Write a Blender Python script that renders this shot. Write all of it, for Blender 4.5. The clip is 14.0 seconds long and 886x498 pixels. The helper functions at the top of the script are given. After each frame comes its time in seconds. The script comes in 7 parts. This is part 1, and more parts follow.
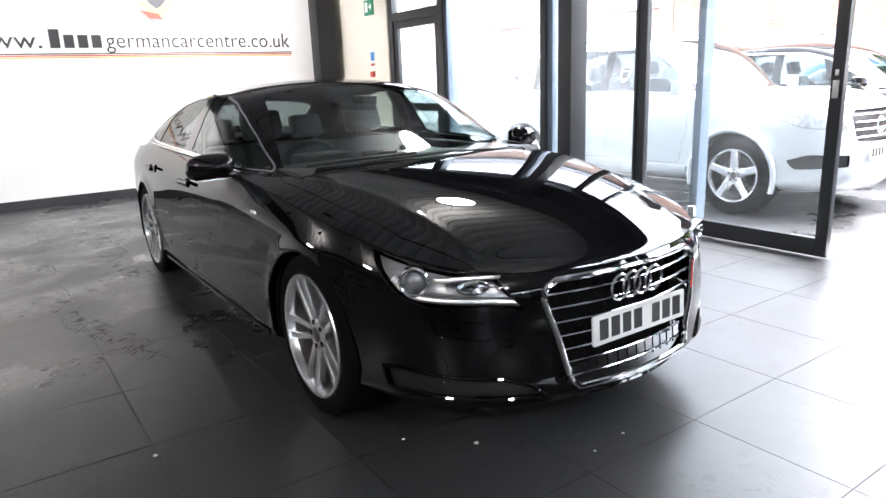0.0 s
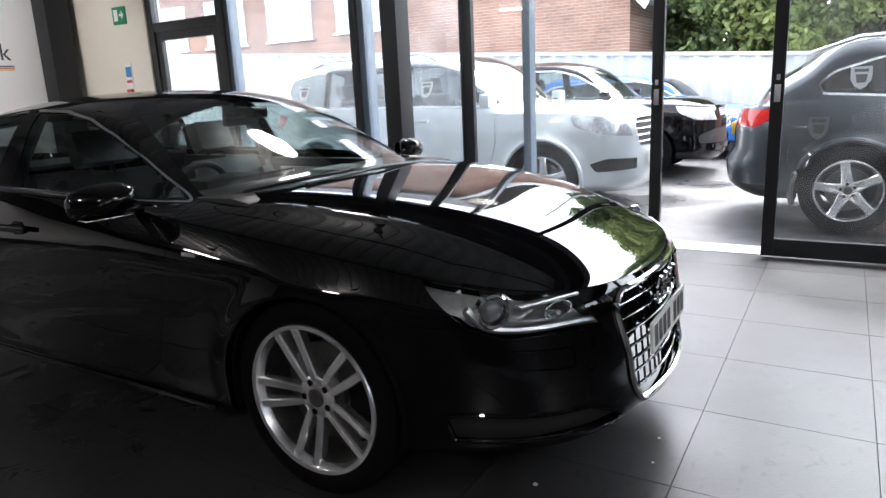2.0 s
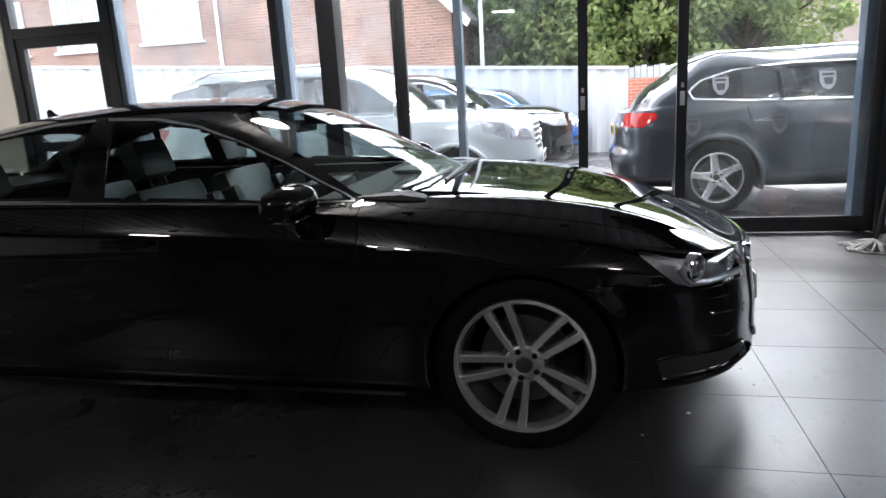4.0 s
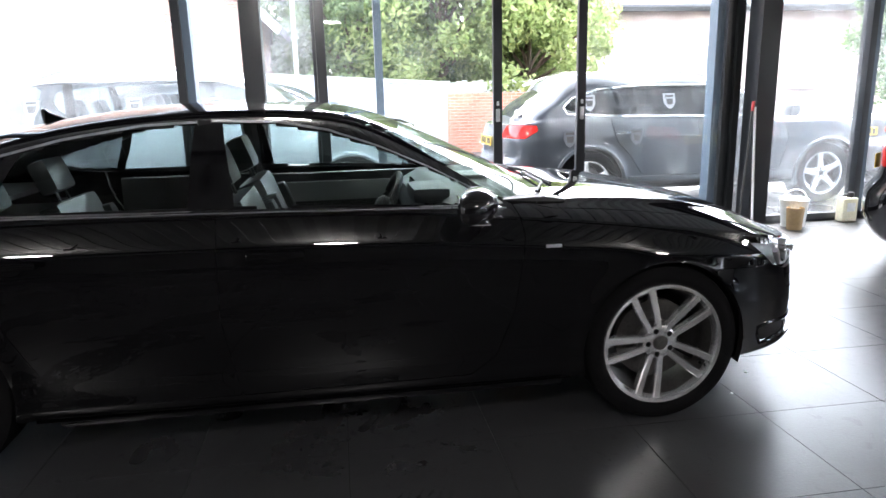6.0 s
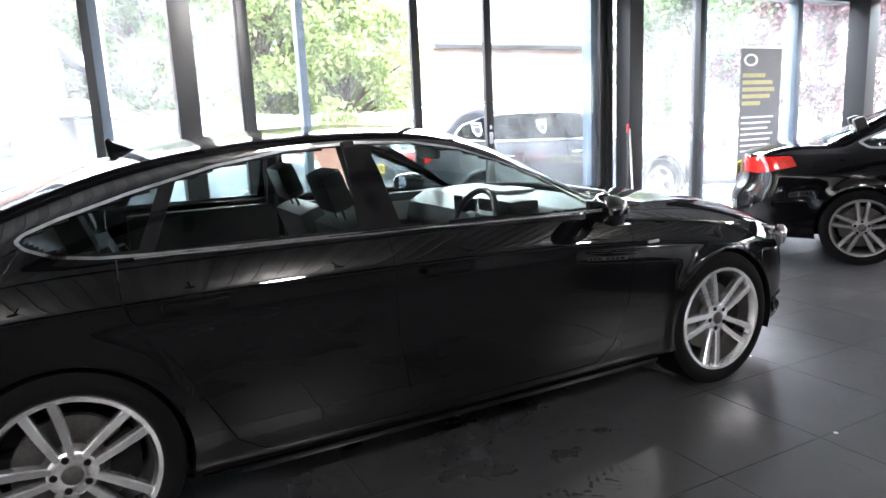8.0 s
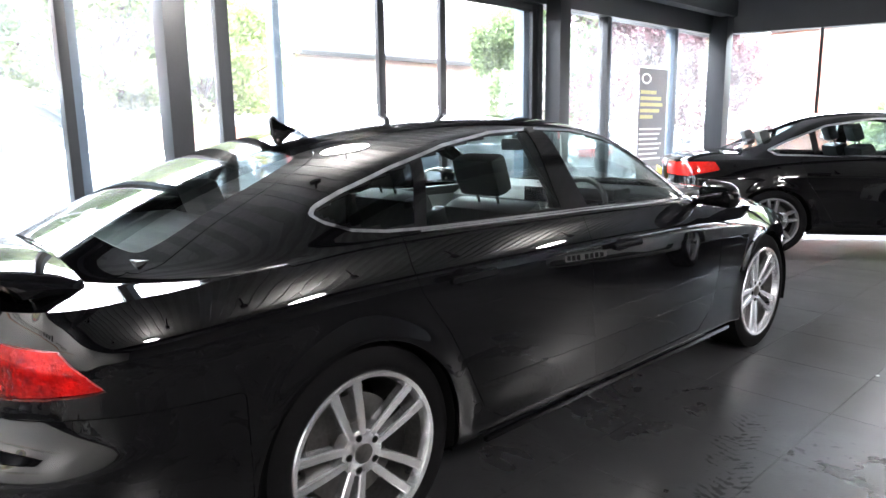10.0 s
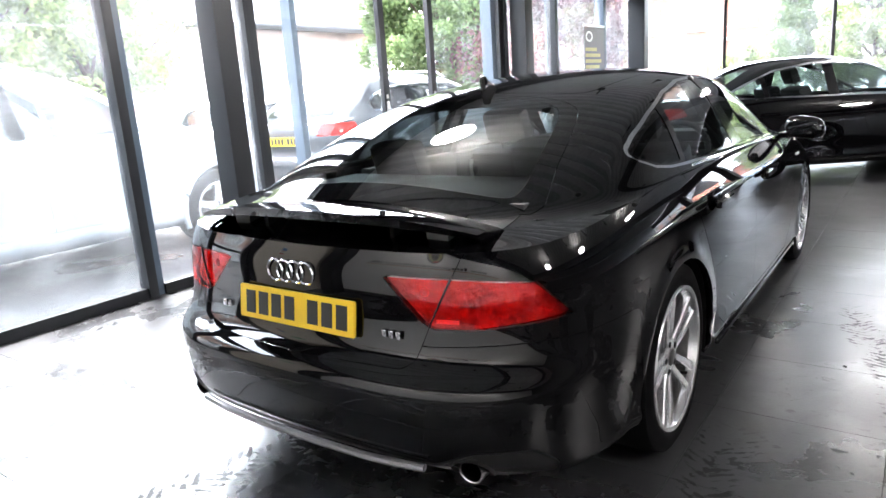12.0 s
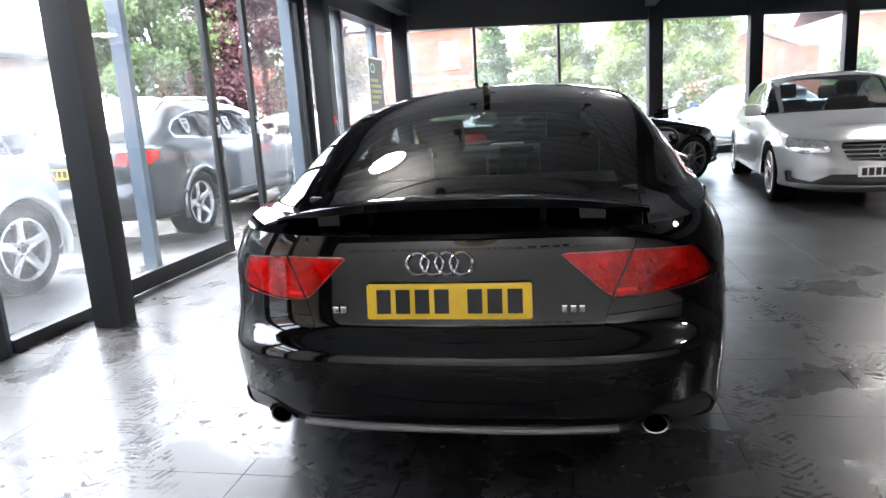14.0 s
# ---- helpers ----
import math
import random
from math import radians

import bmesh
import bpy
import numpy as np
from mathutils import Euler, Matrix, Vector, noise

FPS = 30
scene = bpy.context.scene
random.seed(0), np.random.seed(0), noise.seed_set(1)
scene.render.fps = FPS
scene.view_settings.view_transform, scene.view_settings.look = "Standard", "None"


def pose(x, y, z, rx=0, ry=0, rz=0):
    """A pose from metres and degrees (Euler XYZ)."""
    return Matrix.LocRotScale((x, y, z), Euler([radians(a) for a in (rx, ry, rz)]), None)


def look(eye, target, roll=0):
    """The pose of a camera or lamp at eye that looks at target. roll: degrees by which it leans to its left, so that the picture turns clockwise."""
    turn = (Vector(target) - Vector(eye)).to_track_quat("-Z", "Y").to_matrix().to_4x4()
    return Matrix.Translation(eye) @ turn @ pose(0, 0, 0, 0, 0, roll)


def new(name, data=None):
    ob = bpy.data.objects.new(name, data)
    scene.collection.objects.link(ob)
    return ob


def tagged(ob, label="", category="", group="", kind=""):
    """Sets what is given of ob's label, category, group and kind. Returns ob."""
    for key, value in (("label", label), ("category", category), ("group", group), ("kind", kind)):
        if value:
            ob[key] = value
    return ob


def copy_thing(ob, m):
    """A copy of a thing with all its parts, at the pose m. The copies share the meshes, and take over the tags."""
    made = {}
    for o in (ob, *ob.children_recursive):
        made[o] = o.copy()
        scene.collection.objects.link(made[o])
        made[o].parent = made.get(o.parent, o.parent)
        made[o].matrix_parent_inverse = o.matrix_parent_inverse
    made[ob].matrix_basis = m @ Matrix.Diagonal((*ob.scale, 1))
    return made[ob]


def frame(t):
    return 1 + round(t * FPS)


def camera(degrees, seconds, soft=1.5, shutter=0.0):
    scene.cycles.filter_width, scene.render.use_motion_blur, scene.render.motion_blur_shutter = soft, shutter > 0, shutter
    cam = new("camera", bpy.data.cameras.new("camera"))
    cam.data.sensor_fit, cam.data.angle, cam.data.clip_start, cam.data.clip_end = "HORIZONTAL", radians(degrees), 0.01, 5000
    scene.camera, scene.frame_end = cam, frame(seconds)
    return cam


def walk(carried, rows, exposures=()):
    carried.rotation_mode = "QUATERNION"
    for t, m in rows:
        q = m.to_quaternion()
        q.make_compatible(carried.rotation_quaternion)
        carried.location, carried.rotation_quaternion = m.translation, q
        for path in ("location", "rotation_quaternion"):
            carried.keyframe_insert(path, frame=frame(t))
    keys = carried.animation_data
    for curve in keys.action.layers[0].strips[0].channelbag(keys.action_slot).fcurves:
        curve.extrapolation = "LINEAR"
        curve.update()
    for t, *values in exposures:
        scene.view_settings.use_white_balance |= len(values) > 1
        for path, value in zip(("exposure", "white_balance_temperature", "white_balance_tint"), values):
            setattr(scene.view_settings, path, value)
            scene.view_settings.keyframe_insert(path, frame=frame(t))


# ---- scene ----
cam = camera(66.9, 14.0)
PATH = [
    (0, (3.955, -1.95, 1.359), (2.358, -0.849, 0.871), -2.2),
    (0.5, (3.759, -2.059, 1.346), (2.261, -0.818, 0.882), -2.2),
    (1, (3.497, -2.136, 1.328), (2.123, -0.771, 0.832), -2.7),
    (1.5, (3.213, -2.257, 1.33), (2.017, -0.727, 0.849), -1.8),
    (2, (2.917, -2.446, 1.324), (1.913, -0.778, 0.865), -2.7),
    (2.5, (2.604, -2.639, 1.322), (1.787, -0.878, 0.838), -1.5),
    (3, (2.329, -2.891, 1.334), (1.697, -1.053, 0.86), -2.5),
    (3.5, (2.037, -3.105, 1.341), (1.496, -1.235, 0.882), -2.9),
    (6, (0.142, -3.442, 1.396), (0.43, -1.513, 0.95), -1.4),
    (6.5, (-0.219, -3.416, 1.387), (0.187, -1.504, 0.962), 0.6),
    (7, (-0.579, -3.308, 1.406), (-0.066, -1.421, 0.987), -0.6),
    (7.5, (-0.943, -3.277, 1.399), (-0.222, -1.454, 1.005), -2.2),
    (10, (-2.586, -2.481, 1.327), (-1.246, -1.039, 0.972), -0.8),
    (10.5, (-2.943, -2.355, 1.364), (-1.493, -1.034, 0.974), -2.3),
    (11, (-3.236, -2.106, 1.325), (-1.773, -0.804, 0.921), -4.9),
    (11.5, (-3.472, -1.843, 1.335), (-1.986, -0.569, 0.921), -3.9),
    (12, (-3.761, -1.579, 1.335), (-2.187, -0.434, 0.875), -3.9),
    (12.5, (-3.953, -1.291, 1.296), (-2.294, -0.257, 0.873), -4.0),
    (13, (-4.136, -0.985, 1.303), (-2.416, -0.069, 0.853), -2.6),
    (13.5, (-4.325, -0.673, 1.337), (-2.49, -0.037, 0.861), -1.9),
    (14, (-4.367, -0.375, 1.277), (-2.446, 0.004, 0.869), -3.6),
]
STOPS = [(0.0, 4.68), (1.0, 4.4), (2.0, 3.58), (3.0, 3.15), (3.7, 3.35), (5.8, 4.55), (6.4, 4.9), (7.0, 5.3), (7.7, 5.45), (10.0, 5.65), (12.0, 5.12), (14.0, 4.55)]
EXPOSURES = [(t, s, 6280, 13.5) for t, s in STOPS]
walk(cam, [(t, look(eye, target, roll)) for t, eye, target, roll in PATH], EXPOSURES)

# world, sun and lamps: overcast day, bright sky through the glazing
LAMP_GLOW, SPOT_GLOW, LAMP_WATT, WASH_WATT = 3.0, 32.0, 2.4, 10.5
world = bpy.data.worlds.new("sky")
scene.world = world
world.use_nodes = True
wn, wl = world.node_tree.nodes, world.node_tree.links
wn.clear()
sky = wn.new("ShaderNodeTexSky")
sky.sky_type = "NISHITA"
sky.sun_disc = False
sky.sun_elevation, sky.sun_rotation = radians(50), radians(20)
sky.air_density, sky.dust_density, sky.ozone_density = 1.0, 2.0, 1.0
grey = wn.new("ShaderNodeHueSaturation")
grey.inputs["Saturation"].default_value = 0.22
back = wn.new("ShaderNodeBackground")
back.inputs["Strength"].default_value = 0.14
wo = wn.new("ShaderNodeOutputWorld")
wl.new(sky.outputs[0], grey.inputs["Color"])
wl.new(grey.outputs[0], back.inputs[0])
wl.new(back.outputs[0], wo.inputs[0])
sun = new("sun", bpy.data.lights.new("sun", "SUN"))
sun.data.energy, sun.data.angle, sun.data.color = 0.9, radians(25), (1.0, 0.97, 0.93)
sun.matrix_world = look((0, 0, 20), (math.sin(radians(20)) * -13, -13, 0))

# ---- materials ----
def node_mat(name):
    m = bpy.data.materials.new(name)
    m.use_nodes = True
    n, l = m.node_tree.nodes, m.node_tree.links
    return m, n, l, n["Principled BSDF"]


def coords(n, l, scale=1.0):
    tc = n.new("ShaderNodeTexCoord")
    mp = n.new("ShaderNodeMapping")
    mp.inputs["Scale"].default_value = (scale, scale, scale)
    l.new(tc.outputs["Object"], mp.inputs[0])
    return mp.outputs[0]


def tint(c, f):
    return tuple(min(1.0, max(0.0, v * f)) for v in c[:3]) + (1.0,)


def surface(name, base, rough=0.5, metal=0.0, coat=0.0, grain=40.0, vary=0.15, stain=2.0, bump=0.0, rvary=0.1, spec=0.5, emit=None, aniso=0.0, coat_rough=0.03):
    """A surface with colour and gloss that vary at two scales, and fine relief."""
    m, n, l, b = node_mat(name)
    b.inputs["Metallic"].default_value = metal
    b.inputs["Coat Weight"].default_value = coat
    b.inputs["Coat Roughness"].default_value = coat_rough
    b.inputs["Specular IOR Level"].default_value = spec
    v = coords(n, l)
    n1, n2 = n.new("ShaderNodeTexNoise"), n.new("ShaderNodeTexNoise")
    for t, s in ((n1, grain), (n2, stain)):
        t.inputs["Scale"].default_value = s
        t.inputs["Detail"].default_value = 5
        l.new(v, t.inputs["Vector"])
    add = n.new("ShaderNodeMath")
    add.operation = "ADD"
    l.new(n1.outputs["Fac"], add.inputs[0])
    l.new(n2.outputs["Fac"], add.inputs[1])
    ramp = n.new("ShaderNodeMapRange")
    ramp.inputs[1].default_value, ramp.inputs[2].default_value = 0.65, 1.35
    l.new(add.outputs[0], ramp.inputs[0])
    mix = n.new("ShaderNodeMix")
    mix.data_type = "RGBA"
    mix.inputs[6].default_value, mix.inputs[7].default_value = tint(base, 1 - vary), tint(base, 1 + vary)
    l.new(ramp.outputs[0], mix.inputs[0])
    l.new(mix.outputs[2], b.inputs["Base Color"])
    rr = n.new("ShaderNodeMapRange")
    rr.inputs[3].default_value, rr.inputs[4].default_value = max(0.0, rough - rvary * rough), min(1.0, rough + rvary * rough)
    l.new(n2.outputs["Fac"], rr.inputs[0])
    l.new(rr.outputs[0], b.inputs["Roughness"])
    if bump:
        bp = n.new("ShaderNodeBump")
        bp.inputs["Strength"].default_value = 1.0
        bp.inputs["Distance"].default_value = bump
        l.new(n1.outputs["Fac"], bp.inputs["Height"])
        l.new(bp.outputs[0], b.inputs["Normal"])
    if emit:
        b.inputs["Emission Color"].default_value = (*emit[0], 1)
        b.inputs["Emission Strength"].default_value = emit[1]
    return m


def pane_glass(name, colour, rough=0.0, dirt_glare=0.0, ior=1.45, gain=1.1):
    """Thin glass: tinted light goes straight through, the rest is mirrored by the angle."""
    m, n, l, b = node_mat(name)
    n.remove(b)
    out = n["Material Output"]
    tr, gl, lw, mx = n.new("ShaderNodeBsdfTransparent"), n.new("ShaderNodeBsdfGlossy"), n.new("ShaderNodeLayerWeight"), n.new("ShaderNodeMixShader")
    tr.inputs[0].default_value = (*colour, 1)
    gl.inputs["Roughness"].default_value = rough
    lw.inputs["Blend"].default_value = 0.5
    f0 = ((ior - 1) / (ior + 1)) ** 2
    pw, fr = n.new("ShaderNodeMath"), n.new("ShaderNodeMapRange")
    pw.operation = "POWER"
    pw.inputs[1].default_value = 5.0
    fr.inputs[3].default_value, fr.inputs[4].default_value = f0 * gain, 1.0
    l.new(lw.outputs["Facing"], pw.inputs[0])
    l.new(pw.outputs[0], fr.inputs[0])
    l.new(fr.outputs[0], mx.inputs[0])
    l.new(tr.outputs[0], mx.inputs[1])
    l.new(gl.outputs[0], mx.inputs[2])
    last = mx
    # whitish veil: film on the glass, with glare haze painted in
    if dirt_glare:
        df, m2, ns, mr = n.new("ShaderNodeBsdfDiffuse"), n.new("ShaderNodeMixShader"), n.new("ShaderNodeTexNoise"), n.new("ShaderNodeMapRange")
        df.inputs[0].default_value = (0.74, 0.80, 0.87, 1)
        ns.inputs["Scale"].default_value = 3.0
        ns.inputs["Detail"].default_value = 8
        mr.inputs[1].default_value, mr.inputs[2].default_value, mr.inputs[3].default_value, mr.inputs[4].default_value = 0.40, 0.75, dirt_glare * 0.3, dirt_glare
        l.new(coords(n, l), ns.inputs["Vector"])
        l.new(ns.outputs["Fac"], mr.inputs[0])
        l.new(mr.outputs[0], m2.inputs[0])
        l.new(mx.outputs[0], m2.inputs[1])
        tl, m3 = n.new("ShaderNodeBsdfTranslucent"), n.new("ShaderNodeMixShader")
        tl.inputs[0].default_value, m3.inputs[0].default_value = (0.86, 0.88, 0.90, 1), 0.13
        l.new(df.outputs[0], m3.inputs[1])
        l.new(tl.outputs[0], m3.inputs[2])
        l.new(m3.outputs[0], m2.inputs[2])
        last = m2
    l.new(last.outputs[0], out.inputs["Surface"])
    return m


def brick_mat(name, c1, c2, mortar, scale=1.0, along="x"):
    """Brickwork of 225 by 75 mm courses on an upright wall."""
    m, n, l, b = node_mat(name)
    tc, sep, com, br = n.new("ShaderNodeTexCoord"), n.new("ShaderNodeSeparateXYZ"), n.new("ShaderNodeCombineXYZ"), n.new("ShaderNodeTexBrick")
    l.new(tc.outputs["Object"], sep.inputs[0])
    l.new(sep.outputs[0 if along == "x" else 1], com.inputs[0])
    l.new(sep.outputs[2], com.inputs[1])
    l.new(com.outputs[0], br.inputs["Vector"])
    br.inputs["Scale"].default_value = scale
    br.inputs["Brick Width"].default_value, br.inputs["Row Height"].default_value = 0.225, 0.075
    br.inputs["Mortar Size"].default_value = 0.006
    br.inputs["Color1"].default_value, br.inputs["Color2"].default_value, br.inputs["Mortar"].default_value = (*c1, 1), (*c2, 1), (*mortar, 1)
    ns, mx = n.new("ShaderNodeTexNoise"), n.new("ShaderNodeMix")
    ns.inputs["Scale"].default_value, ns.inputs["Detail"].default_value = 0.8, 6
    l.new(tc.outputs["Object"], ns.inputs["Vector"])
    mx.data_type, mx.blend_type = "RGBA", "MULTIPLY"
    mx.inputs[0].default_value = 1.0
    span = n.new("ShaderNodeMapRange")
    span.inputs["From Min"].default_value, span.inputs["From Max"].default_value = 0.3, 0.7
    span.inputs["To Min"].default_value, span.inputs["To Max"].default_value = 0.72, 1.25
    l.new(ns.outputs["Fac"], span.inputs["Value"])
    l.new(br.outputs["Color"], mx.inputs[6])
    l.new(span.outputs[0], mx.inputs[7])
    l.new(mx.outputs[2], b.inputs["Base Color"])
    bp = n.new("ShaderNodeBump")
    bp.inputs["Distance"].default_value = 0.004
    l.new(br.outputs["Fac"], bp.inputs["Height"])
    bp.invert = True
    l.new(bp.outputs[0], b.inputs["Normal"])
    b.inputs["Roughness"].default_value = 0.85
    return m


def tile_mat():
    """Dark slate-grey porcelain, smooth and damp in patches, with marks of wheels and shoes."""
    m, n, l, b = node_mat("floor_tile")
    geo = n.new("ShaderNodeNewGeometry")
    info = n.new("ShaderNodeObjectInfo")
    pos = geo.outputs["Position"]

    def noise_tex(scale, detail, rough=0.5, distort=0.0, stretch=None):
        t = n.new("ShaderNodeTexNoise")
        t.inputs["Scale"].default_value, t.inputs["Detail"].default_value = scale, detail
        t.inputs["Roughness"].default_value, t.inputs["Distortion"].default_value = rough, distort
        if stretch:
            mp = n.new("ShaderNodeMapping")
            mp.inputs["Scale"].default_value = stretch
            l.new(pos, mp.inputs[0])
            l.new(mp.outputs[0], t.inputs["Vector"])
        else:
            l.new(pos, t.inputs["Vector"])
        return t.outputs["Fac"]

    def rng(src, a, z, lo, hi):
        r = n.new("ShaderNodeMapRange")
        r.inputs[1].default_value, r.inputs[2].default_value, r.inputs[3].default_value, r.inputs[4].default_value = a, z, lo, hi
        l.new(src, r.inputs[0])
        return r.outputs[0]

    def op(kind, a, c):
        o = n.new("ShaderNodeMath")
        o.operation = kind
        for i, s in enumerate((a, c)):
            if isinstance(s, (int, float)):
                o.inputs[i].default_value = s
            else:
                l.new(s, o.inputs[i])
        return o.outputs[0]

    cloud, fine = noise_tex(1.3, 6), noise_tex(90, 4)
    swirl = noise_tex(2.6, 7, 0.6, 1.6)
    sep = n.new("ShaderNodeSeparateXYZ")
    l.new(pos, sep.inputs[0])
    px, py = sep.outputs[0], sep.outputs[1]
    # damp ground lies round the back of the car and before the glazing
    damp = op("MULTIPLY", rng(noise_tex(1.1, 4, 0.55, 0.5), 0.44, 0.58, 0, 1), rng(px, 1.6, -0.6, 0.15, 1))
    blot = rng(noise_tex(19, 5, 0.62, 0.5, (1.0, 0.7, 1.0)), 0.58, 0.64, 0, 1)
    marks = op("MULTIPLY", damp, blot)
    # tread tracks: from, to, half width
    for x0, y0, x1, y1, w in ((-1.2, -1.06, -3.4, -1.10, 0.11), (-0.9, 2.35, -2.5, 1.02, 0.10), (-2.0, 0.42, -3.6, 0.62, 0.10), (-2.2, 1.42, -3.9, 1.25, 0.09), (0.5, -1.3, -1.4, -1.75, 0.10)):
        ln = math.hypot(x1 - x0, y1 - y0)
        ux, uy = (x1 - x0) / ln, (y1 - y0) / ln
        dx, dy = op("ADD", px, -x0), op("ADD", py, -y0)
        u = op("ADD", op("MULTIPLY", dx, ux), op("MULTIPLY", dy, uy))
        v = op("ADD", op("MULTIPLY", dx, -uy), op("MULTIPLY", dy, ux))
        v = op("ADD", v, op("MULTIPLY", op("ADD", cloud, -0.5), 0.25))
        band = op("MULTIPLY", rng(op("ABSOLUTE", v, 0), w, w * 0.8, 0, 1), op("MULTIPLY", rng(u, 0, 0.15, 0, 1), rng(u, ln, ln - 0.3, 0, 1)))
        tread = op("SINE", op("ADD", op("MULTIPLY", u, 150.0), op("MULTIPLY", op("ABSOLUTE", v, 0), 110.0)), 0)
        tread = rng(op("ADD", tread, op("MULTIPLY", noise_tex(11, 6, 0.7, 0.8), 16.0)), 8.3, 9.6, 0, 1)
        marks = op("MAXIMUM", marks, op("MULTIPLY", band, op("MULTIPLY", tread, 0.9)))
    shade = op("ADD", op("MULTIPLY", cloud, 0.35), op("MULTIPLY", fine, 0.12))
    shade = op("ADD", shade, op("MULTIPLY", info.outputs["Random"], 0.05))
    ramp = n.new("ShaderNodeValToRGB")
    ramp.color_ramp.elements[0].color, ramp.color_ramp.elements[1].color = (0.017, 0.0175, 0.019, 1), (0.046, 0.0455, 0.048, 1)
    l.new(shade, ramp.inputs[0])
    dark = n.new("ShaderNodeMix")
    dark.data_type, dark.blend_type = "RGBA", "MULTIPLY"
    l.new(op("MULTIPLY", marks, 0.75), dark.inputs[0])
    l.new(ramp.outputs[0], dark.inputs[6])
    dark.inputs[7].default_value = (0.25, 0.24, 0.23, 1)
    l.new(dark.outputs[2], b.inputs["Base Color"])
    rough = op("ADD", rng(cloud, 0.3, 0.7, 0.31, 0.41), op("MULTIPLY", damp, rng(swirl, 0.35, 0.65, -0.20, -0.08)))
    rough = op("ADD", rough, op("MULTIPLY", marks, 0.15))
    l.new(rough, b.inputs["Roughness"])
    l.new(op("MULTIPLY", op("MULTIPLY", rng(damp, 0, 1, 0.56, 0.85), rng(marks, 0, 1, 1.0, 0.18)), rng(op("MULTIPLY", damp, swirl), 0.30, 0.55, 1.0, 0.75)), b.inputs["Specular IOR Level"])
    bp = n.new("ShaderNodeBump")
    bp.inputs["Distance"].default_value = 0.0005
    l.new(op("ADD", fine, marks), bp.inputs["Height"])
    l.new(bp.outputs[0], b.inputs["Normal"])
    return m


def asphalt_mat():
    m, n, l, b = node_mat("wet_asphalt")
    v = coords(n, l)
    big, small = n.new("ShaderNodeTexNoise"), n.new("ShaderNodeTexNoise")
    big.inputs["Scale"].default_value, big.inputs["Detail"].default_value = 0.7, 6
    small.inputs["Scale"].default_value, small.inputs["Detail"].default_value = 120, 3
    l.new(v, big.inputs["Vector"])
    l.new(v, small.inputs["Vector"])
    ramp = n.new("ShaderNodeValToRGB")
    ramp.color_ramp.elements[0].position, ramp.color_ramp.elements[1].position = 0.35, 0.7
    ramp.color_ramp.elements[0].color, ramp.color_ramp.elements[1].color = (0.03, 0.03, 0.032, 1), (0.075, 0.075, 0.076, 1)
    l.new(big.outputs["Fac"], ramp.inputs[0])
    l.new(ramp.outputs[0], b.inputs["Base Color"])
    r = n.new("ShaderNodeMapRange")
    r.inputs[1].default_value, r.inputs[2].default_value, r.inputs[3].default_value, r.inputs[4].default_value = 0.4, 0.6, 0.22, 0.65
    l.new(big.outputs["Fac"], r.inputs[0])
    l.new(r.outputs[0], b.inputs["Roughness"])
    bp = n.new("ShaderNodeBump")
    bp.inputs["Distance"].default_value = 0.003
    l.new(small.outputs["Fac"], bp.inputs["Height"])
    l.new(bp.outputs[0], b.inputs["Normal"])
    return m


def leaf_mat(name, c1, c2):
    m, n, l, b = node_mat(name)
    geo, mx = n.new("ShaderNodeNewGeometry"), n.new("ShaderNodeMix")
    mx.data_type = "RGBA"
    mx.inputs[6].default_value, mx.inputs[7].default_value = (*c1, 1), (*c2, 1)
    l.new(geo.outputs["Random Per Island"], mx.inputs[0])
    l.new(mx.outputs[2], b.inputs["Base Color"])
    b.inputs["Roughness"].default_value = 0.5
    tl, ms = n.new("ShaderNodeBsdfTranslucent"), n.new("ShaderNodeMixShader")
    ms.inputs[0].default_value = 0.45
    l.new(mx.outputs[2], tl.inputs["Color"])
    l.new(b.outputs[0], ms.inputs[1])
    l.new(tl.outputs[0], ms.inputs[2])
    l.new(ms.outputs[0], n["Material Output"].inputs["Surface"])
    return m


TILE, ASPHALT = tile_mat(), asphalt_mat()
GROUT = surface("grout", (0.012, 0.012, 0.013), 0.9, bump=0.0005)
WALLPAINT = surface("white_wall_paint", (0.80, 0.795, 0.78), 0.55, grain=180, vary=0.02, bump=0.0004)
CREAM = surface("cream_wall_paint", (0.74, 0.69, 0.60), 0.6, grain=180, vary=0.03, bump=0.0004)
CHARCOAL = surface("charcoal_skirting", (0.03, 0.031, 0.034), 0.45)
ALU = surface("dark_powder_coated_aluminium", (0.018, 0.020, 0.023), 0.36, spec=0.4, grain=300, vary=0.1, bump=0.0001)
BLUEALU = surface("blue_grey_powder_coated_steel", (0.075, 0.105, 0.14), 0.38, grain=300, vary=0.1, bump=0.0001)
STEEL = surface("painted_column_steel", (0.013, 0.014, 0.016), 0.42, spec=0.35, grain=60, vary=0.2, bump=0.0002)
DECK = surface("grey_ceiling_deck", (0.50, 0.50, 0.50), 0.5, grain=20, vary=0.2)
# the veil on window panes is part film, part painted camera glare
GLASS = pane_glass("clear_window_glass", (0.94, 0.96, 0.96), dirt_glare=0.045)
FILMGLARE = pane_glass("film_and_glare_glass", (0.92, 0.95, 0.96), dirt_glare=0.20)
PAINT = surface("black_car_lacquer", (0.0025, 0.0025, 0.003), 0.5, coat=1.0, grain=900, vary=0.3, rvary=0.05, spec=0.0, coat_rough=0.015)
TRIM = surface("black_satin_plastic", (0.012, 0.012, 0.013), 0.42, grain=500, vary=0.15, bump=0.0001)
